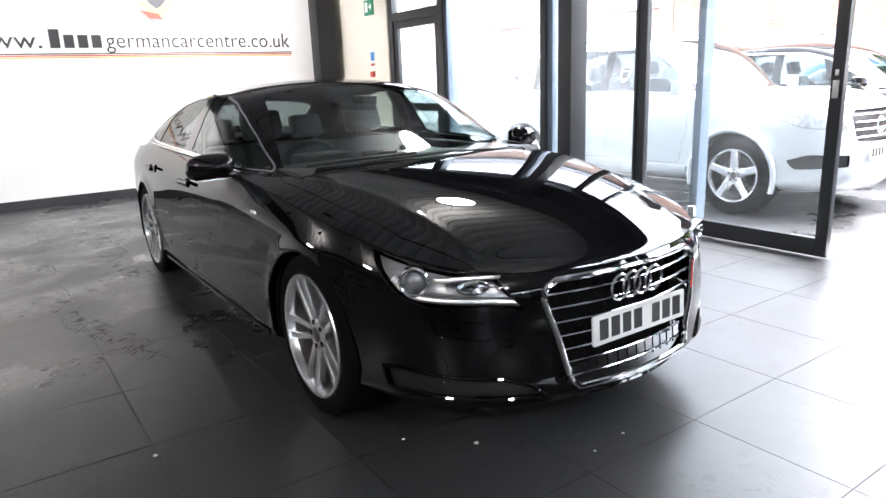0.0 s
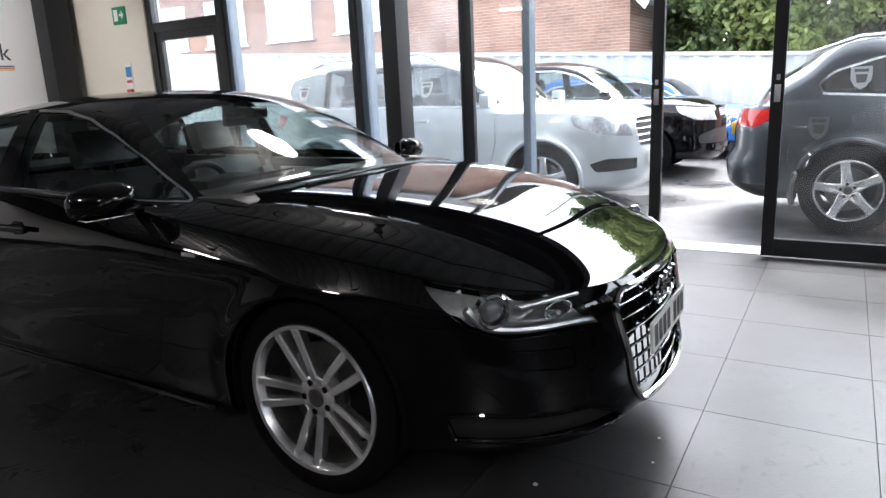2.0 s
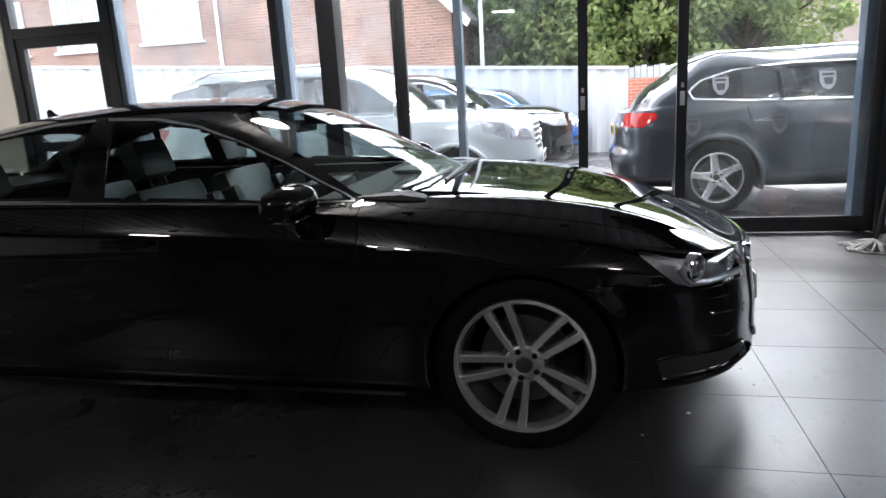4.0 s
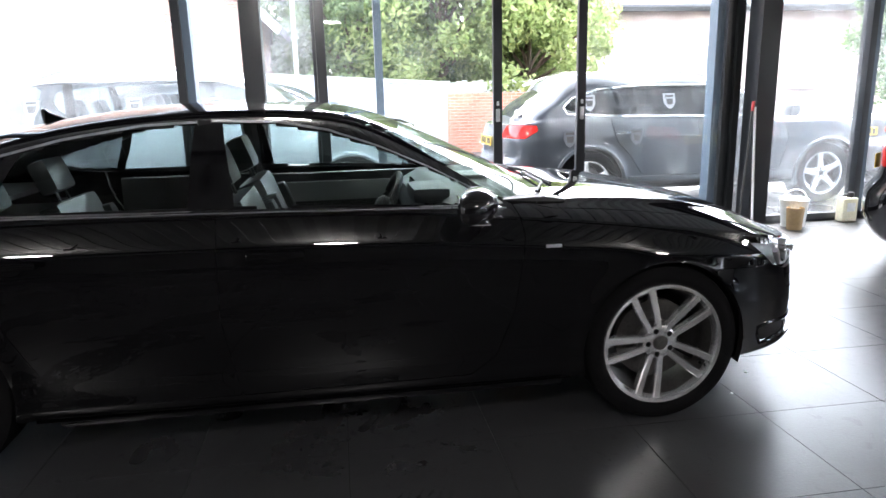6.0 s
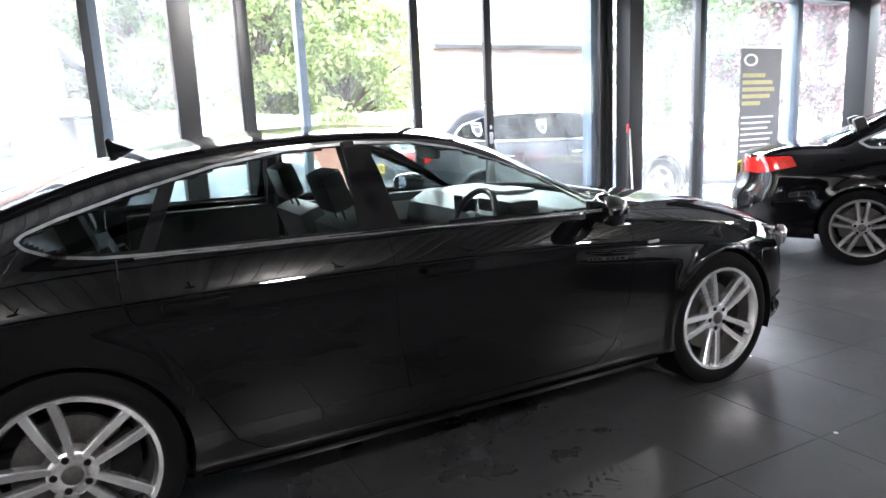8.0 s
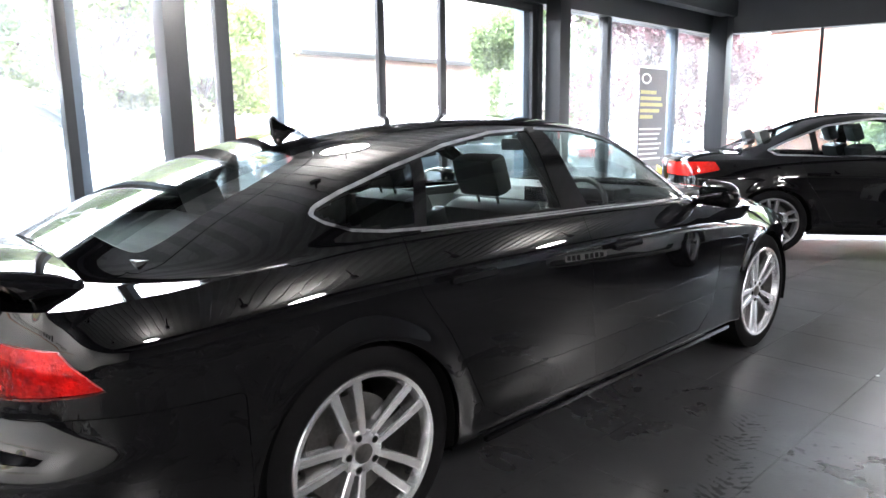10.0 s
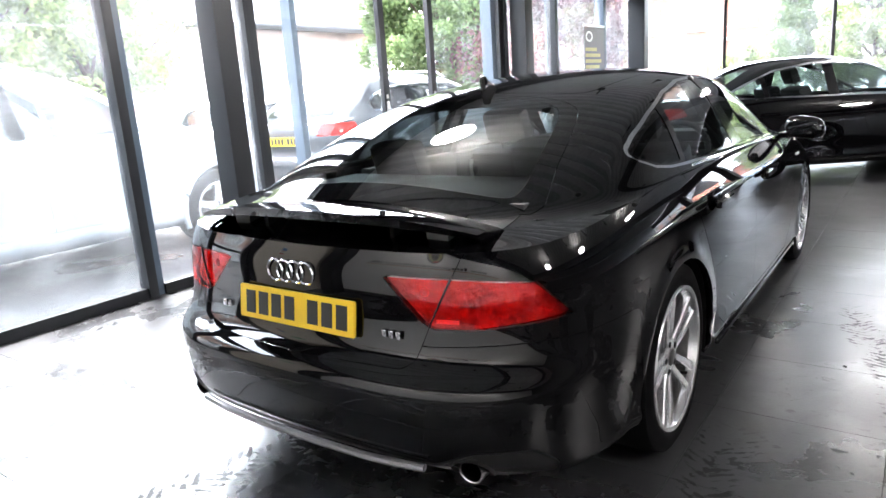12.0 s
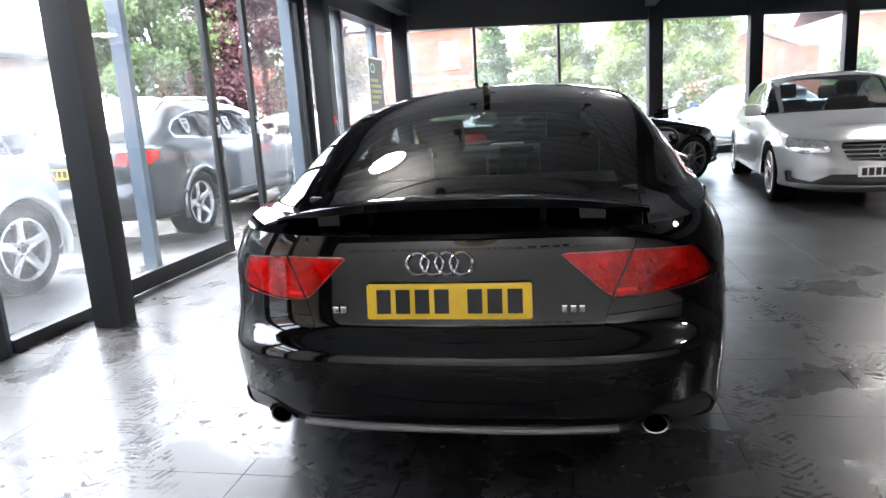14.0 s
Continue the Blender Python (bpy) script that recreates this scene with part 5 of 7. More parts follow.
        for x in (-0.115, -1.04):
            h = part("door_handle", box(-0.105, 0.105, -0.012, 0.012, -0.014, 0.014, 0.009, seg=3), PAINT, car, at=Matrix.Translation((x, sd * 0.969, 0.835 + (0.012 if x < -1 else 0))))
            part("handle_cup", lathe([(0.05, 0.0), (0.044, -0.004 * sd), (0.0, -0.006 * sd)], 24, m=Matrix.Translation((0.0, -0.022 * sd, -0.005)) @ Matrix.Diagonal((1, 1, 0.7, 1))), GLOSSBLACK, h)
        part("sill_strip", box(-0.95, 1.0, sd * 0.93 - 0.008, sd * 0.93 + 0.008, 0.215, 0.235, 0.004), PAINT, car)
        part("belt_moulding", tube([(x, sd * (0.897 - 0.01 * abs(x)), z) for x, z in ((0.78, 0.957), (0.45, 0.972), (0, 0.983), (-0.35, 0.99), (-0.8, 0.997), (-1.2, 1.003))], 0.005, 6), CHROME, car)
    fin = slab([(-1.09, 1.325), (-1.215, 1.30), (-1.222, 1.372), (-1.207, 1.384), (-1.185, 1.362), (-1.13, 1.338)], -0.013, 0.013, "xz", bevel=0.006)
    part("roof_antenna", fin, PAINT, car)
    part("wiper", tube([(1.09, 0.60, 0.975), (1.105, 0.1, 1.0), (1.10, -0.45, 0.99)], 0.007, 6), TRIM, car)
    part("wiper", tube([(1.06, -0.10, 1.005), (1.04, -0.5, 1.0), (0.97, -0.66, 0.985)], 0.007, 6), TRIM, car)
    # cabin
    tub = box(-1.75, 0.9, -0.70, 0.70, 0.28, 0.36)
    tub = box(-2.2, -1.28, -0.62, 0.62, 0.36, 0.86, 0.02, tub)
    part("cabin_floor", tub, TRIM, car)
    dash = slab([(1.08, 0.96), (0.98, 0.975), (0.62, 0.965), (0.50, 0.90), (0.48, 0.80), (0.56, 0.62), (1.0, 0.5)], -0.74, 0.74, "xz", bevel=0.02)
    part("dashboard", dash, SEAT, car, "dark grey dashboard")
    part("dash_screen", box(0.50, 0.512, -0.12, 0.12, 0.85, 0.98, 0.004), GLOSSBLACK, car)
    part("instrument_hood", box(0.45, 0.62, -0.53, -0.22, 0.93, 1.0, 0.03), SEAT, car)
    steering_wheel(car, 0.33, -0.37, 0.88)
    part("centre_console", box(-0.75, 0.55, -0.12, 0.12, 0.36, 0.66, 0.04), TRIM, car)
    for y in (-0.37, 0.37):
        seat(car, 0.10, y, 0.43, 0.52, 0.56)
        seat(car, -0.92, y, 0.44, 0.56, 0.46, light=True, name="rear_seat")
    for sd in (-1, 1):
        part("door_trim", box(-0.30, 0.78, sd * 0.79 - 0.03, sd * 0.79 + 0.03, 0.40, 0.955, 0.02), SEAT, car)
        part("door_inlay", box(-0.20, 0.62, sd * 0.755 - 0.008, sd * 0.755 + 0.008, 0.78, 0.90, 0.006), SEATLIGHT, car, "pale grey door inlay")
        part("door_trim", box(-1.15, -0.34, sd * 0.79 - 0.03, sd * 0.79 + 0.03, 0.40, 0.965, 0.02), SEAT, car)
        part("pillar_lining", tube([(-0.36, sd * 0.80, 0.95), (-0.37, sd * 0.72, 1.15), (-0.38, sd * 0.62, 1.31)], 0.045, 6, flat=0.8), SEAT, car)
    part("parcel_shelf", box(-1.98, -1.42, -0.60, 0.60, 0.955, 0.98, 0.008), SEAT, car)
    part("rear_view_mirror", box(0.28, 0.31, -0.11, 0.11, 1.20, 1.265, 0.014), TRIM, car)
    part("sensor_pod", box(0.30, 0.44, -0.05, 0.05, 1.235, 1.29, 0.02), TRIM, car)
    part("paper_folder", box(0.74, 0.95, -0.02, 0.22, 0.975, 0.99, 0.002), SEATLIGHT, car)
    return car


coupe_details(coupe, coupe_nose, coupe_rim)
# ---- the other cars ----
def side_car(name, label, S, dlo, at, paint, glass, R, rim, hub, half_base, wy, style, lamps, tails, screen, back, grille, doors, group="", alloy=None, bump=None, count=170, turn=0.2, front_plate=True, rear_plate=True, pillars=(), trim=None):
    car = thing(name, label, "car", group=group)
    sk = Skin(car_shell(S, count, 40, 34))
    cap = lambda x, y, z, p, r, k: k < 0.75
    for ax in (half_base, -half_base):
        sk.cut("wheel_arch", lambda x, y, z, p, r, k: S["arch"] - np.hypot(x - ax, z - hub), lambda x, y, z, p, r, k: (k > 0.4) & (y > 0.5))
    up = lambda x, y, z, p, r, k: (k < 0.75) & (y > 0.35)
    sk.cut("window_chrome", lambda x, y, z, p, r, k: inside(x, z, dlo, 0.006), up)
    sk.cut("side_glass", lambda x, y, z, p, r, k: inside(x, z, dlo, -0.012), up, over=(sk.names.index("window_chrome"),))
    gl = (sk.names.index("side_glass"),)
    for px, w, slope in pillars:
        sk.cut("pillar_black", lambda x, y, z, p, r, k: w / 2 - np.abs(x - px - slope * (z - 1.0)), lambda x, y, z, p, r, k: (k < 0.75) & (inside(x, z, dlo, -0.011) > 0), over=gl)
    sk.cut("windscreen", lambda x, y, z, p, r, k: inside(x, y, screen), cap)
    sk.cut("rear_window", lambda x, y, z, p, r, k: inside(x, y, back), cap)
    sk.cut("grille_opening", lambda x, y, z, p, r, k: inside(y, z, grille), lambda x, y, z, p, r, k: (k > 0.4) & (p < 0.8))
    sk.cut("headlight", lambda x, y, z, p, r, k: inside(p, z, lamps), lambda x, y, z, p, r, k: (k > 0.4) & (p < 1.5))
    sk.cut("tail_lamp", lambda x, y, z, p, r, k: inside(r, z, tails), lambda x, y, z, p, r, k: (k > 0.4) & (r < 1.5))
    if bump:
        sk.cut("intake", lambda x, y, z, p, r, k: inside(p, z, bump), lambda x, y, z, p, r, k: (k > 0.6) & (p < 1.2))
    if trim:
        sk.cut("lower_trim", lambda x, y, z, p, r, k: trim - z, lambda x, y, z, p, r, k: k > 0.6)
    for d in doors:
        sk.cut("door_%d" % len(sk.names), lambda x, y, z, p, r, k: inside(x, z, d), lambda x, y, z, p, r, k: (y > 0.5) & (x < half_base) & (x > -half_base))
    part("body_shell", sk.take("body_shell", flange=0.01), paint, car, fix=False, angle=40)
    for nm in [n for n in sk.names if n.startswith("door_")]:
        side_parts(sk, nm, "door", paint, car, gap=0.003)
    part("windscreen", sk.take("windscreen", flange=0, gap=0), REARGLASS, car, fix=False)
    part("rear_window", sk.take("rear_window", flange=0, gap=0), glass, car, fix=False)
    side_parts(sk, "window_chrome", "window_surround", CHROME, car, flange=0.004, gap=0)
    if pillars:
        side_parts(sk, "pillar_black", "pillar_trim", GLOSSBLACK, car, flange=0, gap=0)
    side_parts(sk, "side_glass", "side_window", glass, car, flange=0, gap=0, sink=0.004)
    side_parts(sk, "headlight", "headlight", HEADLAMP, car, flange=0.02, gap=0.002, label="clear grey headlight")
    side_parts(sk, "tail_lamp", "tail_lamp", REDLENS, car, flange=0.02, gap=0.002, label="red tail lamp")
    part("grille", sk.take("grille_opening", flange=0, gap=0, sink=0.05), TRIM, car, fix=False)
    if bump:
        part("air_intake", sk.take("intake", flange=0, gap=0, sink=0.02), TRIM, car, fix=False)
    if trim:
        part("lower_trim", sk.take("lower_trim", flange=0.01, gap=0), TRIM, car, fix=False)
    sk.bm.free()
    xf, xr = S["plan"][0][0], S["plan"][-1][0]
    ys, zs = [a for a, _ in grille], [b for _, b in grille]
    gh, g0, g1 = max(ys), min(zs), max(zs)
    for i in range(4):
        z = g0 + (i + 0.7) * (g1 - g0) / 4.4
        part("grille_slat", tube([(xf + 0.012 - 0.5 * y * y + 0.03 * (z < 0.5), y, z) for y in np.linspace(-gh * 0.93, gh * 0.93, 9)], 0.013, 6, flat=0.6), SATIN, car)
    part("grille_badge", lathe([(0.075, 0), (0.068, 0.01), (0.06, 0)], 24, "x", close=True, m=Matrix.Translation((xf + 0.03, 0, (g0 + g1) / 2))), CHROME, car)
    if front_plate:
        plate(car, Matrix.Translation((xf + 0.075, 0, g0 - 0.09)), True, BARS, "white front number plate")
    if rear_plate:
        plate(car, Matrix.Translation((xr - S["rear_plate"][0], 0, S["rear_plate"][1])) @ Matrix.Rotation(math.pi, 4, "Z"), False, BARS, "yellow rear number plate")
    for ax in (half_base, -half_base):
        for sd in (-1, 1):
            arch_liner(car, ax, hub, S["arch"] + 0.003, 0.5 * sd, (wy + 0.10) * sd)
            wheel(car, "wheel", ax, sd * wy, hub, R, rim, 0.25, style, alloy or ALLOY, "silver alloy wheel", turn)
    lo = S["low"][1]
    ub = box(xr + 0.25, xf - 0.25, -0.5, 0.5, lo, lo + 0.1)
    ub = box(-half_base + 0.4, half_base - 0.4, -wy, wy, lo, lo + 0.1, 0, ub)
    part("underbody", ub, DARK, car, smooth=False)
    zbelt = dlo[0][1]
    part("cabin_floor", box(-half_base - 0.2, half_base - 0.55, -wy + 0.1, wy - 0.1, lo + 0.1, zbelt - 0.35), SEAT, car)
    part("dashboard", box(half_base - 0.9, half_base - 0.45, -0.7, 0.7, zbelt - 0.35, zbelt - 0.02, 0.06), SEAT, car)
    for y in (-0.37, 0.37):
        seat(car, -0.1, y, zbelt - 0.42, 0.5, 0.55)
        seat(car, -1.0, y, zbelt - 0.42, 0.5, 0.5, name="rear_seat")
    for sd in (-1, 1):
        m = part("door_mirror", box(-0.06, 0.06, -0.10, 0.10, -0.07, 0.07, 0.04), paint, car, at=Matrix.Translation((dlo[0][0] - 0.12, sd * (wy + 0.21), zbelt + 0.06)))
        part("mirror_arm", box(-0.03, 0.03, -0.16 if sd > 0 else 0.05, -0.05 if sd > 0 else 0.16, -0.07, -0.03, 0.01), TRIM, m)
        for d in doors:
            xs = [a for a, _ in d]
            part("door_handle", box(-0.10, 0.10, -0.014, 0.014, -0.013, 0.013, 0.008), CHROME if trim else paint, car, at=Matrix.Translation((min(xs) + 0.16, sd * (wy + 0.14 + S.get("handle", 0.0)), zbelt - 0.14)))
    car.matrix_basis = at
    return car


def crest(at, parent, crest_mat=None):
    """A pale shield-shaped decal on a window, or the painted reflection of one on a body side."""
    o = [(-0.075, 0.085), (0.075, 0.085), (0.075, -0.02), (0.04, -0.08), (0, -0.105), (-0.04, -0.08), (-0.075, -0.02)]
    c = part("sticker", slab(o, 0, 0.002, "xz"), crest_mat or STICKER, parent, "pale grey shield decal, or painted reflection of one", at=at, smooth=False)
    part("shield_bar", slab([(-0.05, 0.04), (0.05, 0.04), (0.05, 0.065), (-0.05, 0.065)], -0.001, 0.0, "xz"), DISC, c, smooth=False)
    part("shield_bar", slab([(-0.03, -0.05), (0.035, -0.05), (0.045, 0.02), (-0.04, 0.02)], -0.001, 0.0, "xz"), DISC, c, smooth=False)
    return c


# dim grey for reflections of the shields, painted as plates
GHOST_REFLECTION = surface("decal_reflection_grey", (0.10, 0.11, 0.12), 0.45)
STICKER = surface("pale_vinyl", (0.33, 0.34, 0.35), 0.5)
HEADLAMP = surface("clear_headlamp", (0.42, 0.44, 0.47), 0.12, metal=0.5, coat=1.0, grain=30, vary=0.6)
SILVER = surface("silver_metallic_paint", (0.40, 0.41, 0.42), 0.30, metal=0.65, coat=1.0, grain=900, vary=0.04, stain=0.8)
PALE = surface("pale_silver_blue_paint", (0.42, 0.46, 0.48), 0.35, metal=0.35, coat=1.0, grain=900, vary=0.04)
GREYPAINT = surface("graphite_metallic_paint", (0.045, 0.053, 0.062), 0.32, metal=0.5, coat=1.0, grain=900, vary=0.15)
BLUEPAINT = surface("bright_blue_paint", (0.02, 0.12, 0.42), 0.3, metal=0.3, coat=1.0, vary=0.08)
WHITEPAINT = surface("white_car_paint", (0.75, 0.76, 0.77), 0.3, coat=1.0, vary=0.03)
STEELBLUE = surface("steel_blue_paint", (0.10, 0.17, 0.26), 0.3, metal=0.4, coat=1.0, vary=0.08)
DARKALLOY = surface("grey_alloy_lacquer", (0.25, 0.25, 0.26), 0.3, metal=0.8, coat=0.5, vary=0.05)

SIDE = [(0, 0), (0.05, 0.02), (0.12, 0.04), (0.2, 0.058), (0.24, 0.066), (0.5, 0.072), (0.75, 0.066), (0.88, 0.07), (0.95, 0.04), (1.0, -0.05)]


def suv_spec(xf, xr, w, nose, cowl, belt, head, peak, tail, roof_end, hub, arch, base):
    """Skin of a tall five-door car."""
    h = w - 0.072
    return dict(
        plan=[(xf, 0), (xf - 0.015, 0.25), (xf - 0.10, 0.55), (xf - 0.28, 0.75), (xf - 0.5, h - 0.05), (xf - 0.85, h - 0.01), (0.5, h), (-0.6, h), (xr + 0.9, h - 0.015), (xr + 0.45, h - 0.06), (xr + 0.18, h - 0.15), (xr + 0.04, 0.5), (xr, 0.22), (xr, 0)],
        shoulder=[(xf, nose), (xf - 0.3, nose + 0.02), (xf - 0.9, (nose + belt) / 2), (0.9, belt - 0.05), (0, belt), (-1.2, belt + 0.03), (xr + 0.3, belt + 0.02), (xr, belt - 0.02)],
        deck=[(xf, nose), (xf - 0.1, nose + 0.05), (xf - 0.5, nose + 0.12), (1.1, cowl), (0, cowl), (-1.5, cowl), (xr, belt - 0.02)],
        roof=[(1.5, cowl - 0.24), (1.15, cowl - 0.02), (head + 0.35, (cowl + peak) / 2 + 0.10), (head, peak - 0.06), (head - 0.5, peak), (-1.0, peak - 0.01), (roof_end, peak - 0.09), (roof_end - 0.12, peak - 0.19), (tail, belt + 0.12), (tail - 0.2, belt - 0.3)],
        bend=(-1.8, -0.10, 0.9, 0.18), crown=0.04, lean=2.6, rail=0.10, fan=0.5, edge=5.0,
        front=[(0, 0), (0.08, 0.03), (0.3, 0.045), (0.55, 0.06), (0.75, 0.065), (0.9, 0.04), (1.0, -0.03)],
        rear=[(0, 0), (0.1, 0.03), (0.3, 0.05), (0.5, 0.06), (0.6, 0.10), (0.8, 0.10), (0.92, 0.06), (1.0, -0.03)],
        side=SIDE, low=(0.24, 0.27, 0.30), flare=[(base, 0.03), (-base, 0.03)], hub=hub, arch=arch, rear_plate=(0.075, 0.85))


ML = suv_spec(2.30, -2.45, 0.955, 1.02, 1.17, 1.13, 0.30, 1.77, -2.40, -2.12, 0.375, 0.425, 1.457)
mlx = side_car(
    "silver_suv", "pale silver five-door off-road estate parked outside", ML,
    [(1.02, 1.15), (0.75, 1.32), (0.40, 1.53), (0.10, 1.62), (-0.8, 1.65), (-1.7, 1.61), (-2.05, 1.55), (-2.12, 1.40), (-1.95, 1.20), (-1.2, 1.18)],
    pose(-1.185, 4.92, -0.01), PALE, HAZEGLASS, 0.375, 0.255, 0.375, 1.457, 0.80, "five",
    [(0.48, 0.80), (0.62, 0.99), (1.15, 1.04), (1.10, 0.93), (0.85, 0.84)], [(0.45, 0.92), (0.5, 1.12), (1.05, 1.12), (0.95, 0.95)],
    [(1.15, -0.1), (1.15, 0), (1.08, 0.45), (0.92, 0.70), (0.50, 0.62), (0.28, 0.54), (0.36, 0), (0.36, -0.1)],
    [(-2.42, -0.1), (-2.42, 0.3), (-2.36, 0.60), (-2.18, 0.55), (-2.17, -0.1)],
    [(-0.1, 0.98), (0.42, 0.98), (0.46, 0.92), (0.38, 0.70), (-0.1, 0.68)],
    [[(0.92, 1.13), (0.95, 0.8), (0.86, 0.45), (-0.12, 0.45), (-0.14, 1.15)], [(-0.14, 1.15), (-0.12, 0.45), (-0.85, 0.45), (-1.0, 0.66), (-1.15, 0.85), (-1.18, 1.17)]],
    bump=[(0.45, 0.48), (0.45, 0.58), (0.80, 0.60), (0.95, 0.55), (0.90, 0.47)], pillars=[(-0.22, 0.12, -0.05), (-1.35, 0.10, -0.12)], turn=0.3)
for x, z in ((0.05, 1.36), (-0.75, 1.38), (-1.75, 1.38)):
    crest(Matrix.Translation((x, -0.83, z)) @ Matrix.Rotation(radians(-20), 4, "X"), mlx)

Q7 = suv_spec(2.42, -2.43, 0.985, 0.96, 1.09, 1.06, 0.25, 1.625, -2.24, -1.80, 0.372, 0.412, 1.50)
q7x = side_car(
    "graphite_suv", "dark graphite large five-door estate with red tail lamps", Q7,
    [(1.05, 1.08), (0.75, 1.24), (0.40, 1.41), (0.10, 1.465), (-0.8, 1.48), (-1.35, 1.44), (-1.66, 1.35), (-1.78, 1.25), (-1.74, 1.165), (-1.2, 1.13)],
    pose(4.48, 4.93, -0.01), GREYPAINT, MISTGLASS, 0.372, 0.255, 0.372, 1.50, 0.825, "five",
    [(0.50, 0.74), (0.60, 0.93), (1.12, 0.97), (1.05, 0.86), (0.80, 0.76)], [(0.50, 0.90), (0.56, 1.05), (0.98, 1.05), (1.0, 0.99), (0.86, 0.90)],
    [(1.15, -0.1), (1.15, 0), (1.08, 0.45), (0.92, 0.72), (0.48, 0.64), (0.24, 0.56), (0.32, 0), (0.32, -0.1)],
    [(-2.26, -0.1), (-2.26, 0.3), (-2.20, 0.60), (-1.93, 0.53), (-1.90, -0.1)],
    [(-0.1, 0.95), (0.40, 0.95), (0.44, 0.90), (0.34, 0.52), (-0.1, 0.50)],
    [[(0.95, 1.10), (0.98, 0.8), (0.88, 0.45), (-0.15, 0.45), (-0.17, 1.09)], [(-0.17, 1.09), (-0.15, 0.45), (-0.86, 0.45), (-1.0, 0.66), (-1.18, 0.85), (-1.24, 1.10)]],
    pillars=[(-0.25, 0.12, -0.05), (-1.30, 0.12, -0.12)], trim=0.40, turn=0.15)
for x, y, z in ((-0.50, -0.85, 1.29), (-1.48, -0.85, 1.29), (0.3, -0.85, 1.28)):
    crest(Matrix.Translation((x, y, z)) @ Matrix.Rotation(radians(-20), 4, "X"), q7x)
# faint mirrored images of the window shields, put on the body as plates
for x in (-1.75, -0.95):
    crest(Matrix.Translation((x, -0.995, 0.90)), q7x, GHOST_REFLECTION)
for c, paint, w, hub, arch, base in ((mlx, PALE, 0.972, 0.375, 0.425, 1.457), (q7x, GREYPAINT, 1.003, 0.372, 0.412, 1.50)):
    for sd in (-1, 1):
        for ax in (base, -base):
            part("arch_trim", tube([(ax + (arch + 0.012) * math.cos(a), sd * (w + 0.002), hub + (arch + 0.012) * math.sin(a)) for a in np.linspace(-0.28, math.pi + 0.28, 36)], 0.030, 8, flat=0.8), paint, c)
        part("side_moulding", box(-base + arch + 0.05, base - arch - 0.05, sd * w - 0.016, sd * w + 0.012, 0.375, 0.44, 0.012), paint, c)
        part("side_strip", box(-base + arch + 0.07, base - arch - 0.07, sd * w + 0.008, sd * w + 0.018, 0.425, 0.437, 0.003), SATIN, c)
for c, sp, zr in ((mlx, ML, 1.70), (q7x, Q7, 1.565)):
    for sd in (-1, 1):
        part("roof_rail", tube([(0.1, sd * 0.66, zr - 0.03), (-0.1, sd * 0.66, zr + 0.05), (-1.5, sd * 0.66, zr + 0.045), (-1.85, sd * 0.64, zr - 0.06)], 0.016, 8), SATIN, c)


def saloon_spec(xf, xr, w, base=1.437, hub=0.33, arch=0.365):
    h = w - 0.066
    return dict(
        plan=[(xf, 0), (xf - 0.015, 0.25), (xf - 0.10, 0.50), (xf - 0.26, 0.68), (xf - 0.5, h - 0.06), (xf - 0.85, h - 0.015), (0.5, h), (-0.6, h), (xr + 0.95, h - 0.02), (xr + 0.45, h - 0.07), (xr + 0.18, h - 0.17), (xr + 0.05, 0.5), (xr, 0.22), (xr, 0)],
        shoulder=[(xf, 0.72), (xf - 0.3, 0.74), (xf - 0.9, 0.84), (0.9, 0.92), (0, 0.95), (-1.2, 0.97), (xr + 0.5, 0.96), (xr, 0.96)],
        deck=[(xf, 0.72), (xf - 0.08, 0.78), (xf - 0.45, 0.86), (1.0, 0.985), (0, 0.99), (-1.6, 1.03), (xr + 0.3, 1.04), (xr, 0.98)],
        roof=[(1.4, 0.80), (1.05, 0.985), (0.55, 1.24), (0.2, 1.385), (-0.2, 1.45), (-0.7, 1.45), (-1.1, 1.38), (-1.5, 1.20), (-1.85, 1.02), (-2.2, 0.8)],
        bend=(-1.6, -0.14, 0.9, 0.20), crown=0.04, lean=2.1, rail=0.10, fan=0.5, edge=5.0,
        front=[(0, 0), (0.1, 0.03), (0.3, 0.04), (0.5, 0.06), (0.7, 0.08), (0.9, 0.07), (1.0, 0.0)],
        rear=[(0, 0), (0.1, 0.015), (0.35, 0.03), (0.45, 0.08), (0.6, 0.11), (0.8, 0.09), (1.0, 0.0)],
        side=SIDE, low=(0.19, 0.20, 0.24), flare=[(base, 0.015), (-base, 0.015)], hub=hub, arch=arch, rear_plate=(0.06, 0.80))


SAL = saloon_spec(2.30, -2.42, 0.93)
SAL_DLO = [(0.86, 0.965), (0.62, 1.10), (0.30, 1.27), (0.02, 1.345), (-0.5, 1.365), (-0.95, 1.30), (-1.30, 1.16), (-1.50, 1.06), (-1.42, 1.01), (-0.8, 0.995), (0.2, 0.975)]


